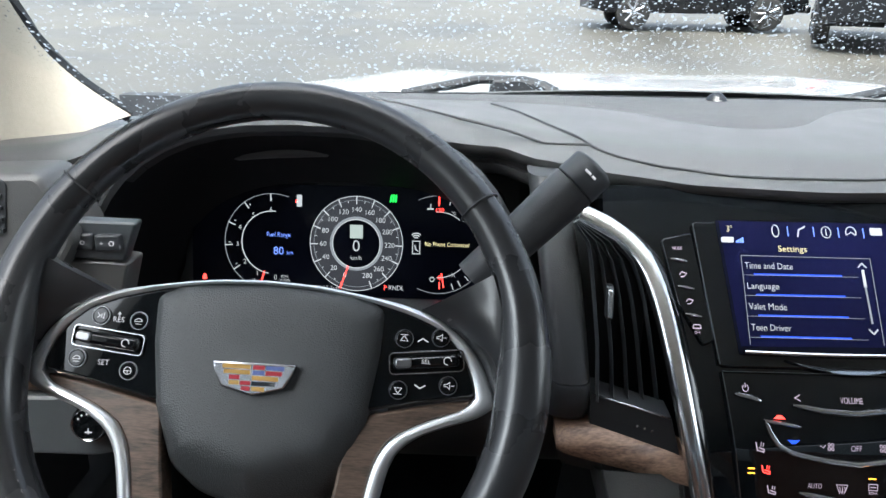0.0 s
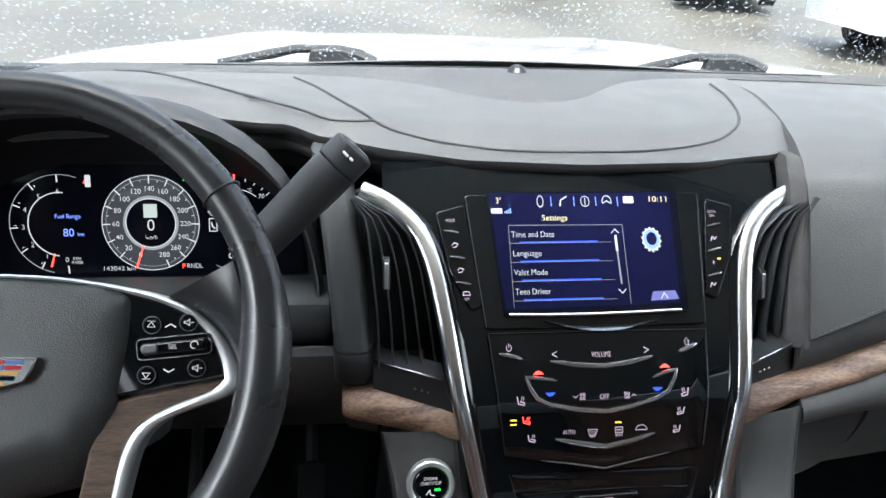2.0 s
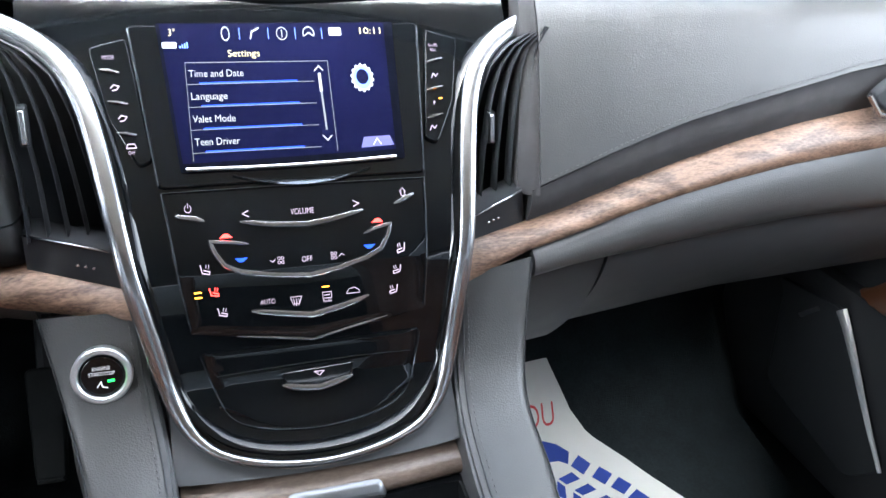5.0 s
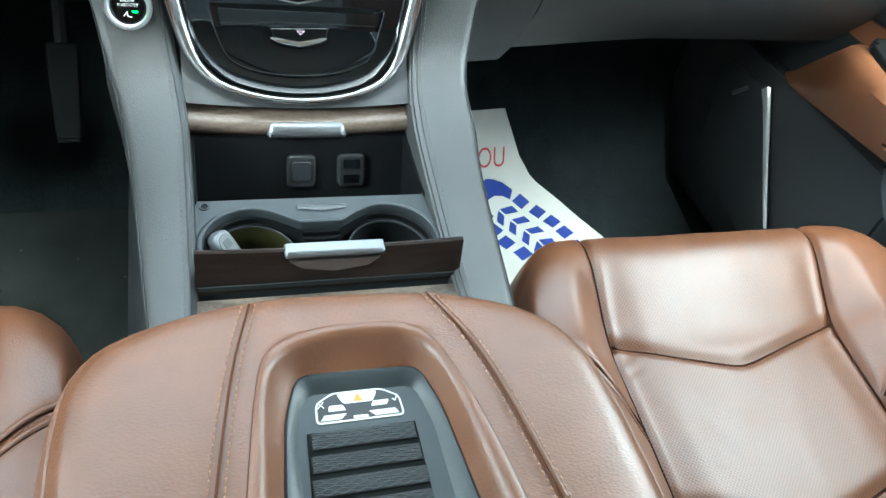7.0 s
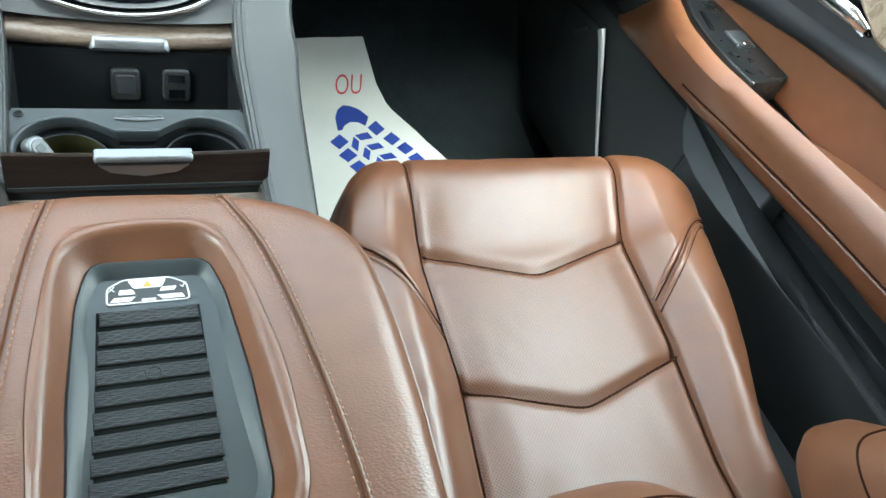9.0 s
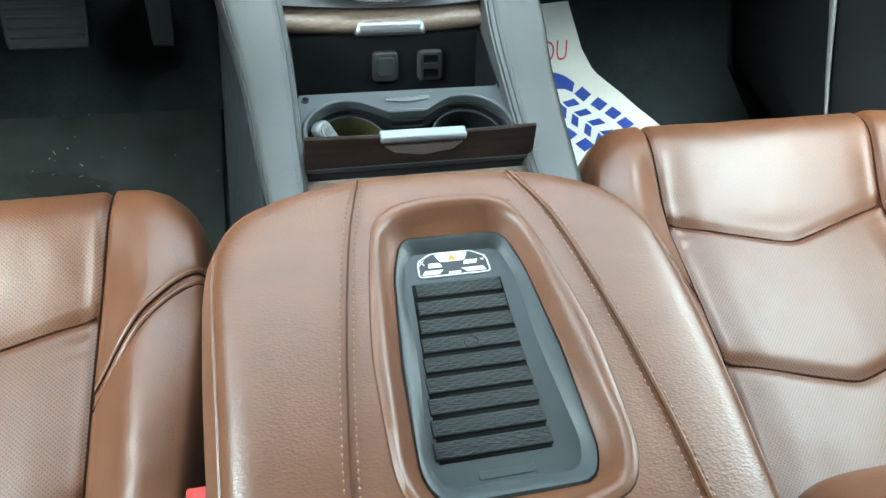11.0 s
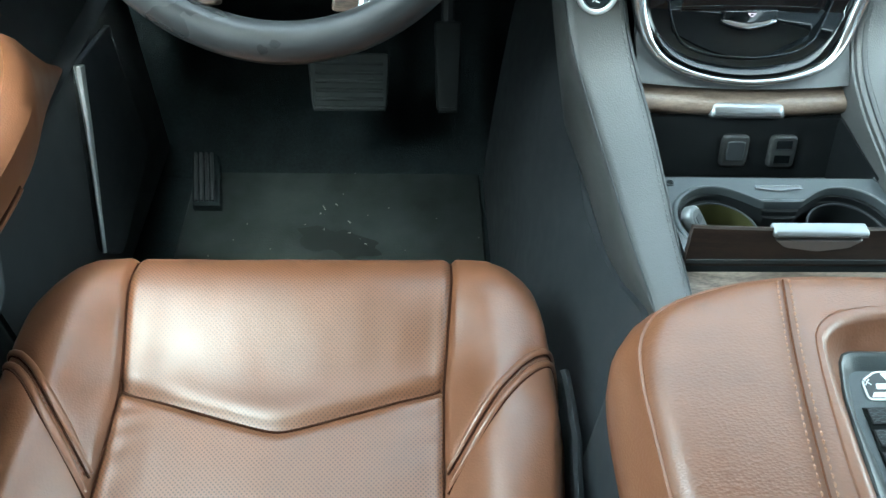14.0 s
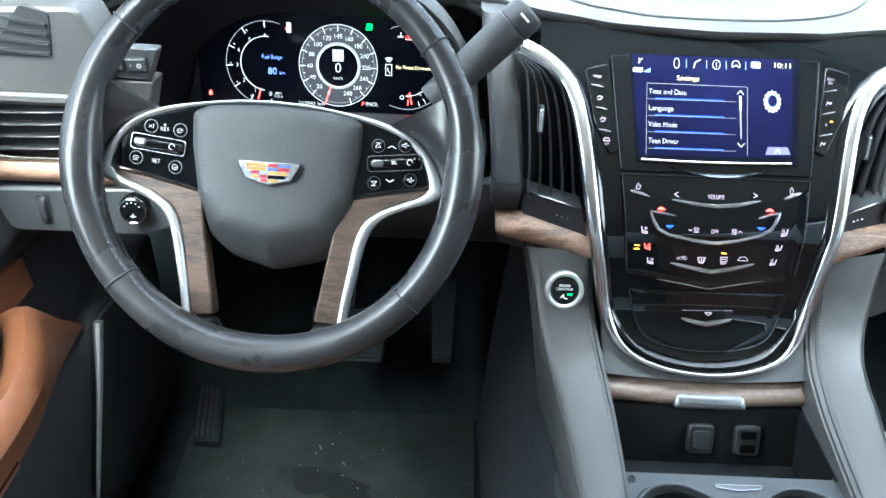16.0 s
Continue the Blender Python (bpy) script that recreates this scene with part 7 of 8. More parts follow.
# ---- instrument cluster graphics ----
def build_dials():
    def line(pts, w, m, name="line", d=0.001):
        part(name, stroke(pts, w, dial_at, 0.0, d), m, cluster)

    cx, cz = -0.4450, 0.7390
    sp = part("speedometer", plate(disc(cx, cz, 0.0510, 64), dial_at, 0.0, 0.0004), DIAL_L, cluster, "round lit speedometer")
    part("outer_ring", ring2(disc(cx, cz, 0.0508, 72), 0.0007, dial_at, 0.0003, 0.0010), WHITE_L, sp)
    part("second_ring", ring2(disc(cx, cz, 0.0465, 72), 0.0004, dial_at, 0.0003, 0.0009), GREY_L, sp)
    part("middle", plate(disc(cx, cz, 0.0262, 48), dial_at, 0.0003, 0.0007), SCREEN, sp)
    part("glow_ring", ring2(disc(cx, cz, 0.0290, 60), 0.0030, dial_at, 0.0004, 0.0010), GREY_L, sp)
    part("inner_ring", ring2(disc(cx, cz, 0.0262, 60), 0.0008, dial_at, 0.0006, 0.0013), WHITE_L, sp)
    for k in range(29):
        a = radians(-110 - k * 320 / 28 * 1.0)
        big = k % 2 == 0
        r1, r0 = 0.0500, (0.0425 if big else 0.0440)
        if not big:
            r1 = 0.0455
        part("tick", stroke([(cx + r0 * math.cos(a), cz + r0 * math.sin(a)), (cx + r1 * math.cos(a), cz + r1 * math.sin(a))], 0.0011 if big else 0.0006, dial_at, 0.0003, 0.0010), WHITE_L, sp)
        if big:
            n = k * 10
            words(str(n), 0.0077, dial_at, cx + 0.0362 * math.cos(a), cz + 0.0362 * math.sin(a), 0.0012, WHITE_L, sp, "numeral")
    a = radians(-110)
    part("needle", stroke([(cx + 0.0265 * math.cos(a), cz + 0.0265 * math.sin(a)), (cx + 0.0505 * math.cos(a), cz + 0.0505 * math.sin(a))], 0.0015, dial_at, 0.0008, 0.0016), RED_L, sp)
    part("sign_square", plate(rounded(box2(cx - 0.0070, 0.7448, cx + 0.0070, 0.7592), 0.0006), dial_at, 0.0006, 0.0012), glow("lit_pale_green", (0.55, 0.62, 0.58), 0.32), sp)
    words("0", 0.0175, dial_at, cx, 0.7362, 0.0012, WHITE_L, sp, "numeral")
    words("km/h", 0.0062, dial_at, cx, 0.7238, 0.0012, WHITE_L, sp)
    # rev counter
    ox, oz, R = -0.5370, 0.7380, 0.0520
    line(arc(ox, oz, R, 70, 258, 40), 0.0006, GREY_L, "rev_arc")
    line(arc(ox, oz, 0.0335, 84, 262, 40), 0.0009, WHITE_L, "rev_inner_arc")
    for n, (x, z) in enumerate([(-0.5335, 0.7005), (-0.5535, 0.7045), (-0.5672, 0.7168), (-0.5752, 0.7352), (-0.5722, 0.7535), (-0.5575, 0.7668), (-0.5380, 0.7728)]):
        words(str(n), 0.0074, dial_at, x, z, 0.0012, WHITE_L, cluster, "numeral")
        v = Vector((x - ox, z - oz)).normalized()
        line([tuple(Vector((ox, oz)) + v * 0.0445), tuple(Vector((ox, oz)) + v * 0.0520)], 0.0011, WHITE_L, "tick")
    for k in range(6):
        a = radians(-104 - 15 - k * 30)
        line([(ox + 0.0455 * math.cos(a), oz + 0.0455 * math.sin(a)), (ox + 0.0475 * math.cos(a), oz + 0.0475 * math.sin(a))], 0.0006, WHITE_L, "tick")
    line([(-0.5460, 0.7065), (-0.5500, 0.6935)], 0.0013, RED_L, "needle")
    words("RPM", 0.0044, dial_at, -0.5235, 0.7015, 0.001, WHITE_L, cluster)
    words("X1000", 0.0044, dial_at, -0.5235, 0.6975, 0.001, WHITE_L, cluster)
    words("Fuel Range", 0.0068, dial_at, -0.5300, 0.7465, 0.001, LBLUE_L, cluster, width=0.0255)
    words("80", 0.0118, dial_at, -0.5300, 0.7290, 0.001, LBLUE_L, cluster)
    words("km", 0.0058, dial_at, -0.5175, 0.7275, 0.001, LBLUE_L, cluster)
    # telltales
    part("car_icon", plate(rounded(box2(-0.5100, 0.7770, -0.5045, 0.7895), 0.001), dial_at, 0, 0.001), WHITE_L, cluster)
    line([(-0.5110, 0.7815), (-0.5102, 0.7835)], 0.0014, RED_L)
    for k in range(3):
        line([(-0.4085 + k * 0.0028, 0.7845), (-0.4070 + k * 0.0024, 0.7915)], 0.0014, GREEN_L, "green_lamp")
    part("belt_lamp", plate(rounded([(-0.6145, 0.6965), (-0.6095, 0.6965), (-0.6105, 0.7010), (-0.6120, 0.7030), (-0.6135, 0.7010)], 0.0008), dial_at, 0, 0.001), RED_L, cluster)
    line([(-0.3838, 0.7300), (-0.3760, 0.7300), (-0.3760, 0.7435), (-0.3838, 0.7435), (-0.3838, 0.7300)], 0.0009, WHITE_L, "phone_icon")
    line([(-0.3815, 0.7390), (-0.3805, 0.7350), (-0.3780, 0.7330)], 0.0012, WHITE_L)
    for r in (0.0025, 0.0048, 0.0070):
        line(arc(-0.380, 0.7450, r, 50, 130, 8), 0.0011, WHITE_L, "signal_arc")
    words("No Phone Connected", 0.0066, dial_at, -0.3465, 0.7405, 0.001, YELLOW_L, cluster, width=0.0475)
    # gauges on the right
    gx, gz, G = -0.3560, 0.7400, 0.0520
    line(arc(gx, gz, G, 115, 40, 20), 0.0006, GREY_L, "gauge_arc")
    line(arc(gx, gz, G, 0, -115, 30), 0.0006, GREY_L, "gauge_arc")
    line(arc(gx, gz, 0.0350, 95, 50, 16), 0.0007, WHITE_L, "gauge_arc")
    line(arc(gx, gz, 0.0350, -45, -92, 16), 0.0007, WHITE_L, "gauge_arc")
    line([(-0.3560, 0.7905), (-0.3560, 0.7820)], 0.0014, RED_L, "needle")
    words("130", 0.0064, dial_at, -0.3555, 0.7765, 0.001, RED_L, cluster, "numeral")
    words("70", 0.0066, dial_at, -0.3275, 0.7672, 0.001, WHITE_L, cluster, "numeral")
    words("°C", 0.0046, dial_at, -0.3400, 0.7740, 0.001, WHITE_L, cluster)
    line([(-0.3680, 0.7780), (-0.3625, 0.7780)], 0.0016, WHITE_L)
    line([(-0.3650, 0.7780), (-0.3650, 0.7830)], 0.0010, WHITE_L)
    for a in (75, 62, 50, 40):
        a = radians(a)
        line([(gx + 0.044 * math.cos(a), gz + 0.044 * math.sin(a)), (gx + 0.0485 * math.cos(a), gz + 0.0485 * math.sin(a))], 0.0008, WHITE_L, "tick")
    for x0, z0, x1, z1 in ((-0.3520, 0.7095, -0.3495, 0.6950), (-0.3540, 0.7000, -0.3540, 0.6935)):
        line([(x0, z0), (x1, z1)], 0.0012, RED_L, "needle")
    words("0", 0.0066, dial_at, -0.3540, 0.7050, 0.001, RED_L, cluster, "numeral")
    words("½", 0.0068, dial_at, -0.3390, 0.7080, 0.001, WHITE_L, cluster, "numeral")
    words("1", 0.0066, dial_at, -0.3272, 0.7160, 0.001, WHITE_L, cluster, "numeral")
    part("fuel_icon", ring2(disc(-0.3620, 0.7030, 0.0028, 14), 0.0008, dial_at, 0, 0.001), WHITE_L, cluster)
    for a in (-35, -48, -60, -70):
        a = radians(a)
        line([(gx + 0.044 * math.cos(a), gz + 0.044 * math.sin(a)), (gx + 0.050 * math.cos(a), gz + 0.050 * math.sin(a))], 0.0009, WHITE_L, "tick")
    words("143042 km", 0.0068, dial_at, -0.4805, 0.6905, 0.001, WHITE_L, cluster, width=0.033)
    words("P", 0.0072, dial_at, -0.4128, 0.6925, 0.001, RED_L, cluster)
    words("RNDL", 0.0072, dial_at, -0.4010, 0.6925, 0.001, WHITE_L, cluster, width=0.0165)


build_dials()

# ---- dashboard fittings ----
def front_at(y0, slope=0.0):
    return lambda x, z, d=0.0: Vector((x, y0 + slope * (z - 0.7) - d, z))


def build_fittings():
    # seams on the top pad
    def on_top(x, y, up=0.0006):
        return Vector((x, y, top_z(x, y) - 0.011 * (1 - smoothstep(0, 0.1, (y - lip_y(x) - 0.006) / (0.775 - lip_y(x)))) + up))

    front_seam = [(-0.300, 0.525), (-0.262, 0.44), (-0.232, 0.375), (-0.206, 0.333), (-0.185, 0.316), (-0.14, 0.296), (-0.08, 0.284), (-0.01, 0.281), (0.06, 0.283), (0.12, 0.291), (0.160, 0.305), (0.190, 0.330), (0.214, 0.38), (0.236, 0.46), (0.252, 0.54)]
    brow_seam = [(-0.206, 0.334), (-0.25, 0.338), (-0.30, 0.352), (-0.36, 0.378), (-0.42, 0.42), (-0.47, 0.47), (-0.52, 0.53)]
    for pts in (front_seam, brow_seam):
        dense = []
        for p, q in zip(pts, pts[1:]):
            dense += [Vector(p).lerp(Vector(q), t) for t in (0, 0.25, 0.5, 0.75)]
        dense.append(Vector(pts[-1]))
        for _ in range(2):
            dense = [dense[0]] + [(a + b * 2 + c) / 4 for a, b, c in zip(dense, dense[1:], dense[2:])] + [dense[-1]]
        part("seam", tube([on_top(p.x, p.y) for p in dense], 0.0016, 6, normal=(0, 0, 1)), DASH_BLACK, dash, "dark sewn seam")
    bow = [(-0.72, 0.40), (-0.60, 0.475), (-0.45, 0.535), (-0.312, 0.556), (-0.21, 0.535), (-0.156, 0.505), (-0.119, 0.468), (-0.082, 0.425), (-0.05, 0.404), (-0.015, 0.397), (0.02, 0.404), (0.055, 0.432), (0.095, 0.49), (0.128, 0.534), (0.19, 0.572), (0.30, 0.600), (0.42, 0.592), (0.55, 0.555), (0.72, 0.48)]

    def rear_strip(x, v):
        y0 = sum(lerp(x + k * 0.012, bow) for k in (-1, 0, 1)) / 3
        y = y0 + (0.770 - 0.36 * x * x - y0) * v
        return Vector((x, y, top_z(x, y) + 0.004 - 0.006 * (1 - smoothstep(0, 0.12, v)) + (0.006 if x > 0.3 else 0.0) * 0))

    gm = mat("perforated_grille", (0.050, 0.051, 0.053), 0.5, vary=0.15, scale=900, bump=0.9, bump_scale=1500)
    gp = part("centre_grille", sheet(rear_strip, span(-0.72, 0.72, 121), span(0, 1, 14), (0, 0, -0.012)), gm, dash, "dark strip under the windscreen with a fine speaker grille")
    dome = [[Vector((-0.004 + q * 0.013 * math.cos(2 * math.pi * k / 16), 0.592 + q * 0.013 * math.sin(2 * math.pi * k / 16), top_z(0, 0.59) + 0.002 + h * 0.012)) for k in range(16)] for q, h in ((1.15, 0), (1, 0.25), (0.8, 0.65), (0.45, 0.92), (0.1, 1.0))]
    part("light_sensor", loft(dome), GLOSS, gp, "small black sensor dome")
    part("demister_slot", plate([(x, 0.675 - 0.36 * x * x) for x in span(-0.45, 0.45, 30)] + [(x, 0.690 - 0.36 * x * x) for x in span(0.45, -0.45, 30)], lambda x, y, d=0.0: Vector((x, y, top_z(x, y) + 0.004 + d)), -0.003, 0.0015), PLASTIC, dash, "black demister slot")
    # padded column beside the left vent, leaning back under the lip
    def column(rows, dx=0.0, dy=0.0):
        return loft([[Vector((x + (0.0185 + dx) * math.copysign(abs(math.cos(t)) ** 0.55, math.cos(t)), y + (0.030 + dy) * math.copysign(abs(math.sin(t)) ** 0.7, math.sin(t)), z)) for t in [2 * math.pi * k / 24 for k in range(24)]] for x, y, z in rows])

    part("padded_column", column([(-0.2500, 0.300, 0.838), (-0.2470, 0.282, 0.815), (-0.2420, 0.262, 0.785), (-0.2365, 0.241, 0.745), (-0.2320, 0.222, 0.705), (-0.2290, 0.208, 0.672)]), DASH_BLACK, dash, "black padded column beside the vent")
    part("column_foot", column([(-0.2292, 0.209, 0.6705), (-0.2290, 0.2075, 0.668), (-0.2285, 0.207, 0.650), (-0.2285, 0.210, 0.640), (-0.2285, 0.216, 0.634)], 0.0010, 0.0015), PLASTIC, dash, "black foot of the padded column")

    def quad(a_, b_, c_, d_, off, nu=8, nv=6):
        """A closed panel between four corners: top left, top right, bottom left, bottom right."""
        a_, b_, c_, d_ = (Vector(q) for q in (a_, b_, c_, d_))
        return sheet(lambda u, v: a_.lerp(b_, u).lerp(c_.lerp(d_, u), v), span(0, 1, nu), span(0, 1, nv), off)

    # tall vents either side of the stack
    for s in (-1, 1):
        part("vent_well", block((min(s * 0.148, s * 0.226), 0.272, 0.62), (max(s * 0.148, s * 0.226), 0.285, 0.80), 0.003), PLASTIC, dash)
        if s < 0:
            tl, tr, bl, br = (-0.2105, 0.1840, 0.6615), (-0.1460, 0.1535, 0.6565), (-0.2105, 0.1760, 0.6300), (-0.1370, 0.1460, 0.6230)
        else:
            tl, tr, bl, br = (0.1470, 0.1560, 0.6600), (0.1985, 0.1700, 0.6770), (0.1400, 0.1520, 0.6350), (0.2060, 0.1720, 0.6420)
        v = part("tall_vent", quad(tl, tr, bl, br, (0, 0.03, 0)), PLASTIC, dash, "black vertical air vent")
        A, B, C, D = (Vector(q) for q in (tl, tr, bl, br))
        for k in range(3):
            f_ = (0.56 if s < 0 else 0.36) + k * 0.085
            p = A.lerp(B, f_).lerp(C.lerp(D, f_), 0.50)
            part("dot", loft([[p + Vector((q * math.cos(t), -d, q * math.sin(t))) for t in [2 * math.pi * m / 10 for m in range(10)]] for q, d in ((0.0016, 0.0), (0.0014, 0.0014), (0.0006, 0.0020))]), CHROME, v)
        part("vent_line", tube([A + Vector((0, -0.001, 0)), B + Vector((0, -0.001, 0))], 0.0010, 6), CHROME, v)
        for k in range(5):
            f_ = (k + 0.5) / 5
            pts = []
            for z in span(0.655, 0.806, 10):
                xi = half(z) + 0.012
                xo = 0.212 + 0.09 * max(0, z - 0.70)
                pts.append(Vector((s * (xi + (max(xo, xi + 0.004) - xi) * f_), 0.218 + 0.32 * (z - 0.74) - 0.010 * f_, z)))
            part("vane", tube(pts, 0.0085, 8, flat=0.13, normal=(1, 0, 0)), PLASTIC, v)
        tx, ty, tz = (-0.1976, 0.2024, 0.7414) if s < 0 else (0.1766, 0.205, 0.7237)
        tab = part("vent_tab", plate(rounded(box2(tx - 0.0034, tz - 0.014, tx + 0.0034, tz + 0.014), 0.0018), lambda x, z, d=0.0: Vector((x, ty + 0.3 * (z - tz) - d, z)), -0.006, 0.003, 0.002), PLASTIC, v, "black vent tab with a chrome face")
        part("tab_face", plate(rounded(box2(tx - 0.0022, tz - 0.012, tx + 0.0022, tz + 0.012), 0.0014), lambda x, z, d=0.0: Vector((x, ty + 0.3 * (z - tz) - d, z)), 0.002, 0.0042, 0.0010), CHROME, tab, "chrome tab face")

    # walnut corner beside the left vent
    def corner_wood(x, v):
        zt = lerp(x, [(-0.240, 0.627), (-0.226, 0.633), (-0.210, 0.6345), (-0.140, 0.6260), (-0.128, 0.624)])
        zb = lerp(x, [(-0.240, 0.6135), (-0.2376, 0.6120), (-0.137, 0.6050), (-0.128, 0.6040)])
        yb = lerp(x, [(-0.240, 0.168), (-0.232, 0.162), (-0.137, 0.1335), (-0.128, 0.131)])
        return (x, yb + 0.014 * (1 - v) - 0.006 * math.sin(math.pi * v), zt + (zb - zt) * v)

    part("walnut_corner", sheet(corner_wood, span(-0.240, -0.130, 18), span(0, 1, 9), (0, 0.03, 0)), WOOD, dash, "walnut trim beside the column")
    part("corner_cover", quad((-0.2395, 0.168, 0.6115), (-0.2075, 0.157, 0.6095), (-0.2340, 0.172, 0.5960), (-0.2065, 0.163, 0.5950), (0, 0.02, 0)), DASH, dash, "grey cover under the walnut corner")
    # driver side knee panel
    kn = lambda x, v: (x, 0.205 + 0.03 * v - 0.02 * math.sin(math.pi * v) + 0.25 * v**3, 0.655 - 0.19 * v)
    part("knee_panel", sheet(kn, span(-0.70, -0.20, 16), span(0, 1, 14), (0, 0.02, 0.0)), DASH_BLACK, dash, "black knee panel under the column")
    part("column_gap", block((-0.66, 0.25, 0.64), (-0.25, 0.33, 0.69), 0.01), PLASTIC, dash)
    part("under_cover", block((-0.84, 0.42, 0.44), (-0.20, 0.79, 0.47), 0.01), PLASTIC, dash)
    # left end: upper face, vents, walnut, switch panel
    x0, x1 = -0.86, -0.655
    F = front_at(0.190, 0.12)
    part("end_panel", plate(rounded([(x0, 0.748), (-0.690, 0.748), (-0.664, 0.79), (-0.694, 0.846), (x0, 0.838)], 0.012), F, -0.05, 0.006, 0.006), DASH, dash, "grey leather end panel")
    part("end_roll", tube([Vector((x, 0.186, 0.7475)) for x in span(x0, -0.67, 8)], 0.007, 8), DASH, dash)
    sv = part("upper_vent", plate(rounded([(-0.795, 0.792), (-0.727, 0.792), (-0.722, 0.838), (-0.752, 0.846)], 0.006), F, 0.002, 0.0075, 0.001), PLASTIC, dash, "small triangular air vent")
    for k in range(4):
        part("vane", stroke([(-0.790 + 0.006 * k, 0.800 + 0.011 * k), (-0.728, 0.796 + 0.010 * k)], 0.003, F, 0.006, 0.011), PLASTIC, sv)
    lv = part("side_vent", plate(rounded([(x0, 0.680), (-0.700, 0.680), (-0.690, 0.742), (x0, 0.742)], 0.010), F, -0.02, 0.0, 0.002), PLASTIC, dash, "black side air vent")
    for k in range(4):
        z = 0.690 + k * 0.0145
        part("vane", tube([Vector((x, 0.186, z + 0.05 * (x + 0.75))) for x in (x0, -0.70)], 0.006, 6, flat=0.2, normal=(0, 0, 1)), PLASTIC, lv)
        part("vane_edge", tube([Vector((x, 0.180, z + 0.05 * (x + 0.75))) for x in (-0.79, -0.71)], 0.0007, 5), BAND, lv)
    part("vent_wheel", tube([F(-0.815, 0.712 + 0.016 * math.sin(t), 0.004 + 0.006 * math.cos(t)) for t in span(-1.5, 1.5, 8)], 0.005, 8), PLASTIC, lv)
    part("vent_chrome", tube([F(-0.86, 0.700, 0.002), F(-0.83, 0.681, 0.003), F(-0.80, 0.675, 0.003), F(-0.68, 0.6745, 0.003)], 0.0022, 8), CHROME, lv, "chrome vent edge")
    part("walnut_end", sheet(lambda x, v: (x, 0.182 - 0.008 * math.sin(math.pi * v), 0.671 - 0.025 * v), span(x0, -0.66, 10), span(0, 1, 7), (0, 0.03, 0)), WOOD, dash, "walnut trim strip at the dash end")
    sp = part("switch_panel", plate(rounded([(-0.83, 0.640), (-0.625, 0.646), (-0.615, 0.600), (-0.66, 0.586), (-0.815, 0.586)], 0.012), front_at(0.184, 0.1), -0.03, 0.004, 0.003), GREY_PLASTIC, dash, "grey light switch panel")
    S = front_at(0.184, 0.1)
    wl_ = part("dimmer_slot", plate(rounded(box2(-0.776, 0.598, -0.761, 0.634), 0.003), S, 0.003, 0.005), PLASTIC, sp)
    part("dimmer_wheel", tube([S(-0.7685, 0.616 + 0.014 * math.sin(t), 0.004 + 0.005 * math.cos(t)) for t in span(-1.5, 1.5, 8)], 0.005, 8), PLASTIC, wl_)
    kb = part("light_knob", plate(disc(-0.660, 0.6255, 0.0170, 28), S, 0.003, 0.018, 0.004), GLOSS, sp, "round black light switch knob")
    part("knob_ring", ring2(disc(-0.660, 0.6255, 0.0158, 28), 0.0016, S, 0.014, 0.019), BRIGHT, kb)
    part("knob_mark", stroke([(-0.663, 0.6190), (-0.657, 0.6190)], 0.0008, S, 0.0175, 0.0186, stroke([(-0.660, 0.6175), (-0.660, 0.6225)], 0.0008, S, 0.0175, 0.0186)), ICON, kb)
    for k in range(5):
        a = radians(150 - 30 * k)
        part("knob_dot", plate(disc(-0.660 + 0.0098 * math.cos(a), 0.6265 + 0.0098 * math.sin(a), 0.0009, 8), S, 0.0175, 0.0184), ICON, kb)
    # info buttons beside the cluster
    I = lambda x, z, d=0.0: Vector((x, 0.215 + 0.10 * (x + 0.66) - d, z))
    ip = part("info_panel", plate(rounded([(-0.702, 0.768), (-0.635, 0.7625), (-0.620, 0.799), (-0.700, 0.803)], 0.004), I, -0.010, 0.004, 0.002), GREY_PLASTIC, dash, "grey button panel beside the dials")
    part("info_lower", plate(rounded([(-0.705, 0.690), (-0.652, 0.690), (-0.632, 0.7605), (-0.702, 0.766)], 0.004), I, -0.03, 0.003, 0.002), DASH, dash)
    ib = part("info_button", plate(rounded(box2(-0.682, 0.7745, -0.6578, 0.7905), 0.003), I, 0.003, 0.009, 0.002), PLASTIC, ip)
    words("INFO", 0.0055, I, -0.670, 0.7825, 0.0096, ICON, ib, width=0.011)
    db = part("dimmer_button", plate(rounded(box2(-0.6565, 0.7735, -0.6335, 0.7895), 0.003), I, 0.003, 0.009, 0.002), PLASTIC, ip)
    words("+", 0.0060, I, -0.650, 0.7815, 0.0096, ICON, db)
    part("lamp_icon", ring2(disc(-0.6415, 0.7815, 0.0024, 12), 0.0007, I, 0.0085, 0.0096), ICON, db)
    # round passenger vent at the far end of the strip
    V = front_at(0.186, 0.2)
    pv = part("passenger_vent", plate(rounded([(0.585, 0.745), (0.62, 0.725), (0.80, 0.760), (0.80, 0.815), (0.66, 0.795)], 0.015), V, 0.0, 0.010, 0.003), PLASTIC, dash, "black passenger air vent")
    for k in range(4):
        part("vane", stroke([(0.620 + 0.008 * k, 0.742 + 0.013 * k), (0.79, 0.772 + 0.011 * k)], 0.003, V, 0.009, 0.013), PLASTIC, pv)
    part("vent_chrome", tube([V(0.583, 0.748, 0.010), V(0.60, 0.728, 0.011), V(0.64, 0.722, 0.011), V(0.80, 0.752, 0.010)], 0.0028, 8), CHROME, pv)
    # start button on the left bolster
    n_ = Vector((0, -0.93, 0.36)).normalized()
    u_ = Vector((0, 0.36, 0.93)).normalized()
    B = lambda x, y, d=0.0: Vector((-0.1605, 0.1165, 0.5715)) + Vector((x, 0, 0)) + u_ * y + n_ * d
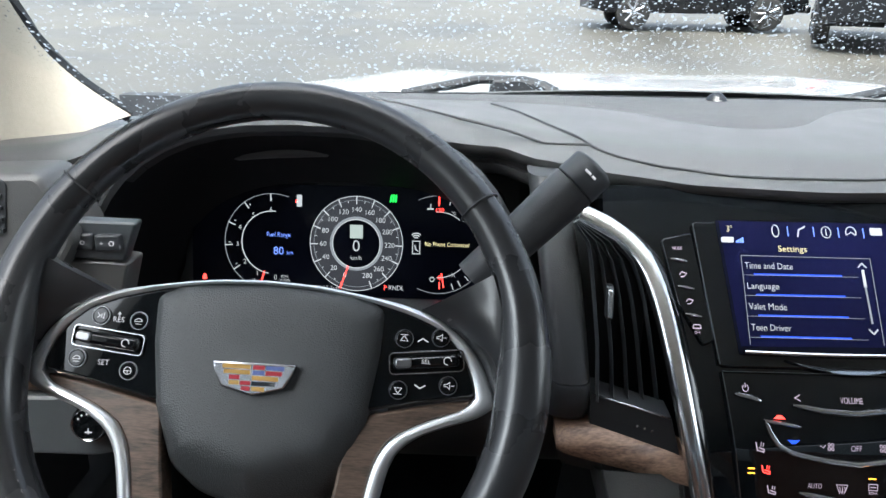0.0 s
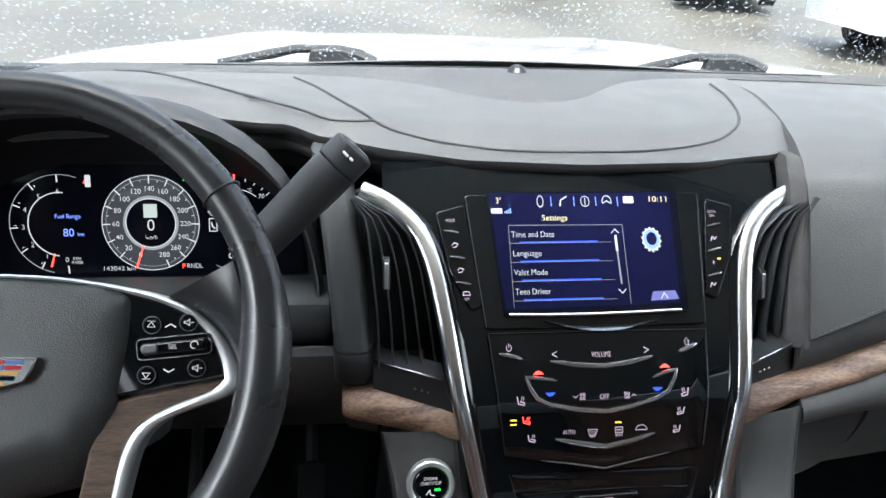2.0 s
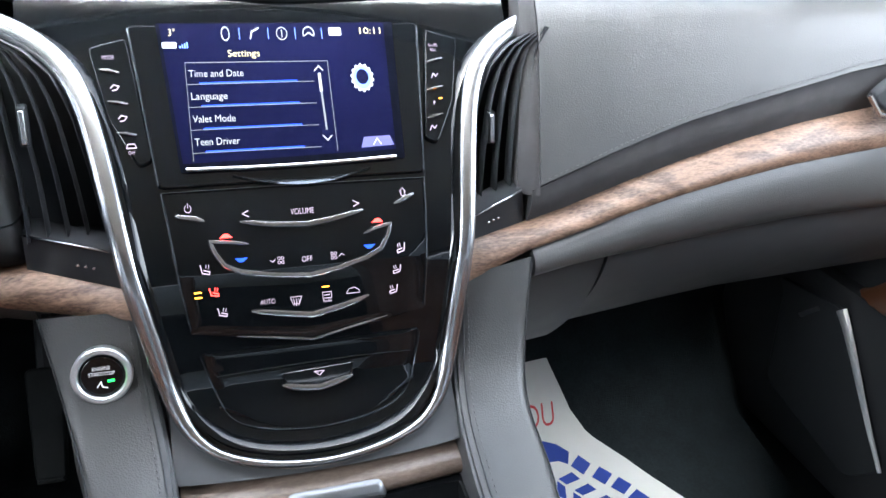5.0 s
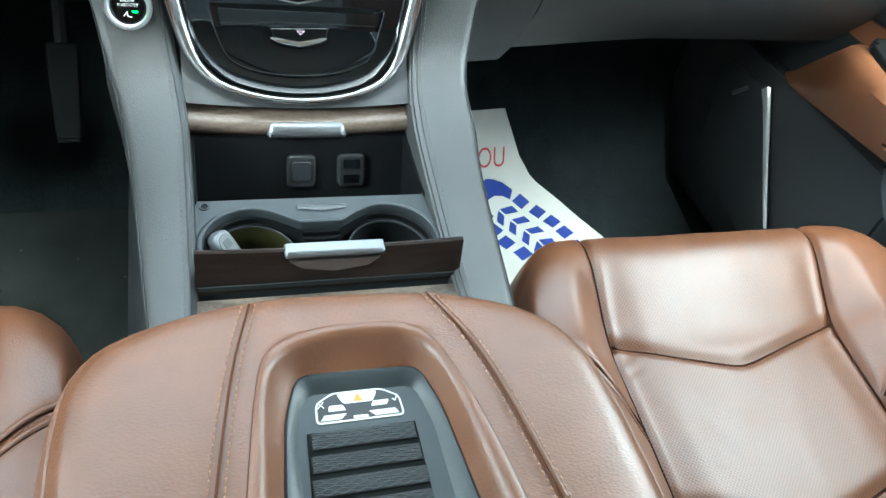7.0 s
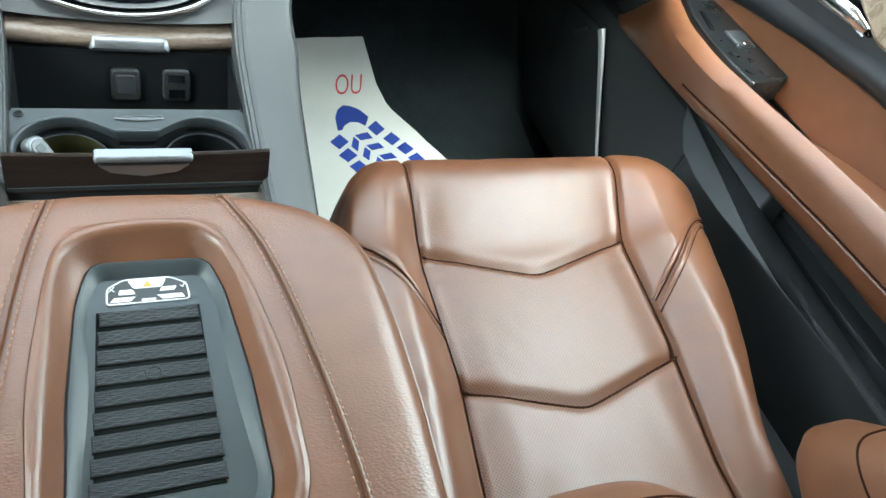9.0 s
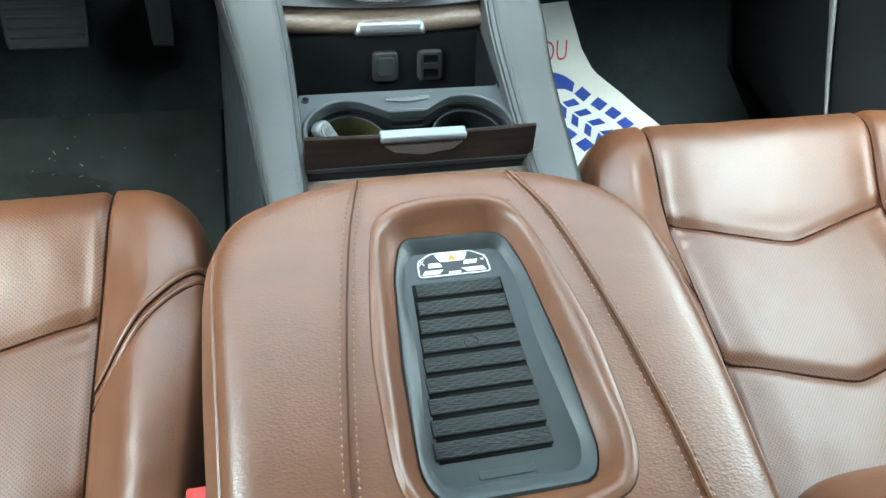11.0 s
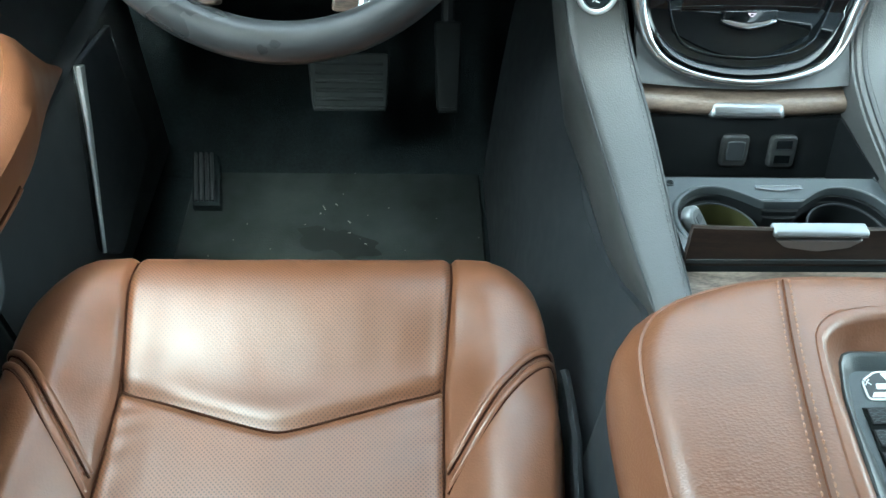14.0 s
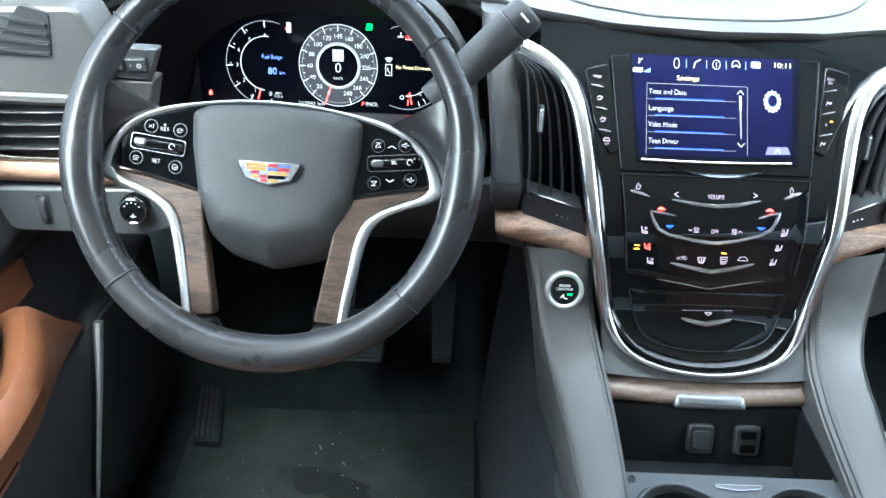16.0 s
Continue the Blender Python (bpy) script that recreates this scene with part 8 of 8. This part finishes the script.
    sb = part("start_button", plate(disc(0, 0, 0.0165, 32), B, -0.005, 0.008, 0.002), GLOSS, console, "round black engine start button in a chrome ring")
    part("ring", ring2(disc(0, 0, 0.0220, 40), 0.0052, B, -0.005, 0.010), BEZEL, sb)
    words("ENGINE", 0.0042, B, 0, 0.0058, 0.0086, ICON, sb, width=0.0125)
    words("START/STOP", 0.0042, B, 0, 0.0016, 0.0086, ICON, sb, width=0.0185)
    part("lamp", plate(box2(0.0035, -0.0052, 0.0085, -0.0034), B, 0.0075, 0.0086), GREEN_L, sb)
    part("icon", stroke([(-0.004, -0.0085), (-0.001, -0.0045), (-0.0005, -0.0085), (0.003, -0.0095)], 0.0008, B, 0.0075, 0.0086), ICON, sb)
    # passenger panel stitching
    seam = [(0.2, 0.6745), (0.22, 0.6815), (0.30, 0.7075), (0.365, 0.7265), (0.432, 0.7410), (0.503, 0.7545), (0.573, 0.7680), (0.70, 0.786), (0.9, 0.808)]
    row = [Vector((x, lerp(lerp(x, seam), [(0.64, 0.15), (0.682, 0.165), (0.72, 0.182), (0.76, 0.2), (0.795, 0.218)]) - 0.0015, lerp(x, seam) + 0.007)) for x in span(0.22, 0.86, 40)]
    part("stitching", stitches(row, (0, -1, 0.3), 0.0035, 0.0025, 0.0006), DARK_THREAD, dash)


build_fittings()

# ---- windscreen with rain, wipers, parked cars ----
GLASS = bpy.data.materials.new("clear_glass")
GLASS.use_nodes = True
gb = GLASS.node_tree.nodes["Principled BSDF"]
gb.inputs["Transmission Weight"].default_value, gb.inputs["Roughness"].default_value, gb.inputs["IOR"].default_value = 1.0, 0.0, 1.02
gb.inputs["Base Color"].default_value = (0.97, 0.985, 0.98, 1)
WATER = bpy.data.materials.new("rain_water")
WATER.use_nodes = True
wb = WATER.node_tree.nodes["Principled BSDF"]
wb.inputs["Transmission Weight"].default_value, wb.inputs["Roughness"].default_value, wb.inputs["IOR"].default_value = 1.0, 0.0, 1.33


def screen_at(u, v, d=0.0):
    x = u * lerp(v, [(0, 0.765), (0.1, 0.80), (0.22, 0.82), (0.5, 0.78), (1, 0.68)])
    y = 0.735 - 0.735 * v - 0.195 * u * u
    z = 0.856 + 0.504 * v - 0.03 * u * u
    return Vector((x, y, z)) + Vector((0, 0.52, 0.85)) * d


def build_windscreen():
    ws = thing("windscreen", "windscreen speckled with raindrops", "windscreen", kind="structure")
    pane = part("pane", sheet(lambda u, v: screen_at(u, v), span(-1, 1, 21), span(0, 1, 9), (0, 0.002, 0.004)), GLASS, ws)
    pane.visible_shadow = False
    rng = random.Random(4)
    bm = bmesh.new()
    for k in range(24000):
        u, v = rng.uniform(-0.98, 0.98), rng.uniform(0.0, 0.42)
        if rng.random() < 0.62 - 0.75 * smoothstep(-0.5, 0.35, u):
            continue
        far = smoothstep(-0.45, 0.25, u)
        r = (0.0009 - 0.0004 * far) + (0.0016 - 0.0002 * far) * rng.random() ** 4
        c = screen_at(u, v, 0.0045)
        ex, ey, ez = Vector((1, 0, 0)), Vector((0, -0.85, 0.52)), Vector((0, 0.52, 0.85))
        tall = 0.10 + 0.32 * far + rng.uniform(-0.05, 0.10)
        wob = rng.uniform(0.8, 1.5)
        base = [bm.verts.new(c + (ex * math.cos(t) + ey * math.sin(t) * wob) * r) for t in [k2 * math.pi / 4 for k2 in range(8)]]
        mid = [bm.verts.new(c + (ex * math.cos(t) + ey * math.sin(t) * wob) * r * 0.7 + ez * r * tall * 0.72) for t in [k2 * math.pi / 4 for k2 in range(8)]]
        tip = bm.verts.new(c + ez * r * tall)
        for i in range(8):
            j = (i + 1) % 8
            bm.faces.new((base[i], base[j], mid[j], mid[i]))
            bm.faces.new((mid[i], mid[j], tip))
    drops = bpy.data.meshes.new("raindrops")
    for f_ in bm.faces:
        f_.smooth = True
    bm.to_mesh(drops)
    bm.free()
    drops.materials.append(WATER)
    ob = new("raindrops", drops)
    ob.visible_shadow = False
    ob.parent = ws
    tagged(ob, "clear raindrops on the glass", kind="stuff")
    part("header_trim", sheet(lambda u, v: screen_at(u, 0.93 + 0.10 * v, -0.012), span(-1, 1, 21), span(0, 1, 5), (0, 0.004, 0.008)), ROOF, ws, "dark trim along the top of the windscreen")
    part("lower_band", sheet(lambda u, v: screen_at(u, -0.02 + 0.030 * v, 0.006), span(-1, 1, 21), span(0, 1, 3), (0, 0.001, 0.002)), GREY_PLASTIC, ws, "dark ceramic edge")


build_windscreen()
cowl = part("cowl_panel", sheet(lambda u, v: (u * 0.86, 0.752 + 0.17 * v - 0.26 * u * u, 0.838 + 0.006 * math.sin(math.pi * v) - 0.02 * u * u), span(-1, 1, 21), span(0, 1, 6), (0, 0, -0.02)), GREY_PLASTIC, None, "dark grey plastic cowl below the windscreen")
tagged(cowl, category="cowl")
for x0 in (-0.305, 0.345):
    wp = thing("wiper", "black windscreen wiper at rest", "wiper", group="windscreen wipers")
    arm = [(x0 - 0.13, 0.80 - 0.3 * x0 * x0, 0.850), (x0 - 0.05, 0.81 - 0.3 * x0 * x0, 0.864), (x0 - 0.01, 0.815 - 0.3 * x0 * x0, 0.872), (x0 + 0.06, 0.815 - 0.3 * x0 * x0, 0.872), (x0 + 0.09, 0.81 - 0.3 * x0 * x0, 0.863), (x0 + 0.11, 0.805 - 0.3 * x0 * x0, 0.852)]
    part("arm", tube(arm, [0.006, 0.008, 0.007, 0.007, 0.010, 0.012], 8, normal=(0, -1, 0)), PLASTIC, wp)
    wedge = lambda q, z, d=0.0: Vector((x0 + q, 0.812 - 0.3 * x0 * x0 - d, z))
    part("pivot_cover", plate(rounded([(0.005, 0.850), (0.012, 0.872), (0.058, 0.874), (0.075, 0.868), (0.108, 0.850)], 0.004), wedge, -0.010, 0.008, 0.003), PLASTIC, wp, "black pivot cover")
    part("blade", tube([(x0 + q, 0.775 - 0.3 * (x0 + q) ** 2, 0.852) for q in span(-0.36, 0.12, 9)], 0.004, 6, normal=(0, 0, 1), flat=1.6), RUBBER, wp)


def parked_car(x, y, turn, paint, label):
    m = Matrix.Translation((x, y, ground_z(y))) @ Matrix.Rotation(radians(turn), 4, "Z")
    c = thing("parked_car", label, "car", group="parked cars", m=m)
    # side profile stations along the length, half width and heights
    rows = []
    for t in span(-2.35, 2.35, 30):
        low = 0.34 + 0.10 * smoothstep(1.9, 2.35, abs(t))
        top = lerp(t, [(-2.35, 0.75), (-2.2, 0.95), (-1.3, 1.02), (-1.25, 1.04), (1.9, 1.08), (2.2, 1.05), (2.35, 0.8)])
        w = 0.92 - 0.14 * smoothstep(1.8, 2.35, abs(t))
        rows.append([Vector((sx * w * k, t, z)) for sx, k, z in ((-1, 0.94, low), (-1, 1.0, low + 0.15), (-1, 1.0, top - 0.18), (-1, 0.93, top - 0.02), (-1, 0.5, top + 0.02), (1, 0.5, top + 0.02), (1, 0.93, top - 0.02), (1, 1.0, top - 0.18), (1, 1.0, low + 0.15), (1, 0.94, low))])
    part("body", loft(rows), paint, c)
    cab = []
    for t, z, w in ((-1.25, 1.03, 0.80), (-0.55, 1.55, 0.66), (0.2, 1.64, 0.66), (1.5, 1.60, 0.65), (2.0, 1.10, 0.74)):
        cab.append([Vector((-w, t, min(z, 1.04))), Vector((-w * 0.99, t, z - 0.06)), Vector((-w * 0.85, t, z)), Vector((w * 0.85, t, z)), Vector((w * 0.99, t, z - 0.06)), Vector((w, t, min(z, 1.04)))])
    part("cabin", loft(cab), GLOSS, c, "dark glazed cabin")
    roof = [[Vector((sx * 0.60, t, z)) for sx in (-1, -0.5, 0.5, 1)] for t, z in ((-0.5, 1.565), (0.2, 1.66), (1.45, 1.615))]
    part("roof", slab(roof, [[p - Vector((0, 0, 0.03)) for p in r] for r in roof]), paint, c)
    for sx in (-1, 1):
        for t in (-1.45, 1.40):
            wrings = [[Vector((sx * (0.76 + d), t + q * math.cos(a), 0.36 + q * math.sin(a))) for a in [2 * math.pi * k / 24 for k in range(24)]] for d, q in ((-0.1, 0.36), (0.15, 0.36), (0.17, 0.33), (0.17, 0.24))]
            w = part("wheel", loft(wrings), TYRE, c)
            part("hub", plate(disc(0, 0, 0.07, 14), lambda p, q, d, sx=sx, t=t: Vector((sx * (0.93 + d), t + p, 0.36 + q)), 0, 0.02), CHROME, w)
            for k in range(7):
                a = 2 * math.pi * k / 7
                part("spoke", tube([Vector((sx * 0.945, t + r_ * math.cos(a), 0.36 + r_ * math.sin(a))) for r_ in (0.05, 0.15, 0.245)], [0.03, 0.024, 0.03], 6, flat=0.5, normal=(1, 0, 0)), CHROME, w)
    for sx in (-1, 1):
        part("headlight", block((sx * 0.70 - 0.14, -2.37, 0.74), (sx * 0.70 + 0.14, -2.22, 0.86), 0.03), mat("lamp_glass", (0.6, 0.62, 0.64), 0.1), c)
        part("tail_light", block((sx * 0.78 - 0.10, 2.26, 0.86), (sx * 0.78 + 0.10, 2.37, 1.02), 0.02), mat("red_lamp", (0.5, 0.02, 0.02), 0.2), c)
        part("mirror", block((sx * 0.98 - 0.08, -0.95, 1.05), (sx * 0.98 + 0.08, -0.85, 1.18), 0.03), paint, c)
    part("bumper", block((-0.80, -2.42, 0.38), (0.80, -2.28, 0.56), 0.05), CHROME, c)
    part("grille", block((-0.48, -2.40, 0.58), (0.48, -2.30, 0.80), 0.03), PLASTIC, c)
    return c


DARK_PAINT = mat("black_car_paint", (0.010, 0.011, 0.013), 0.3, vary=0.1, scale=3, coat=0.1, spec=0.3)
parked_car(4.5, 17.6, 90, DARK_PAINT, "black parked car side on in the wet car park")
parked_car(7.4, 15.4, 158, DARK_PAINT, "black parked car seen from its red tail lights")
parked_car(8.4, 9.0, 75, WHITE_PAINT, "white parked car in the wet car park")
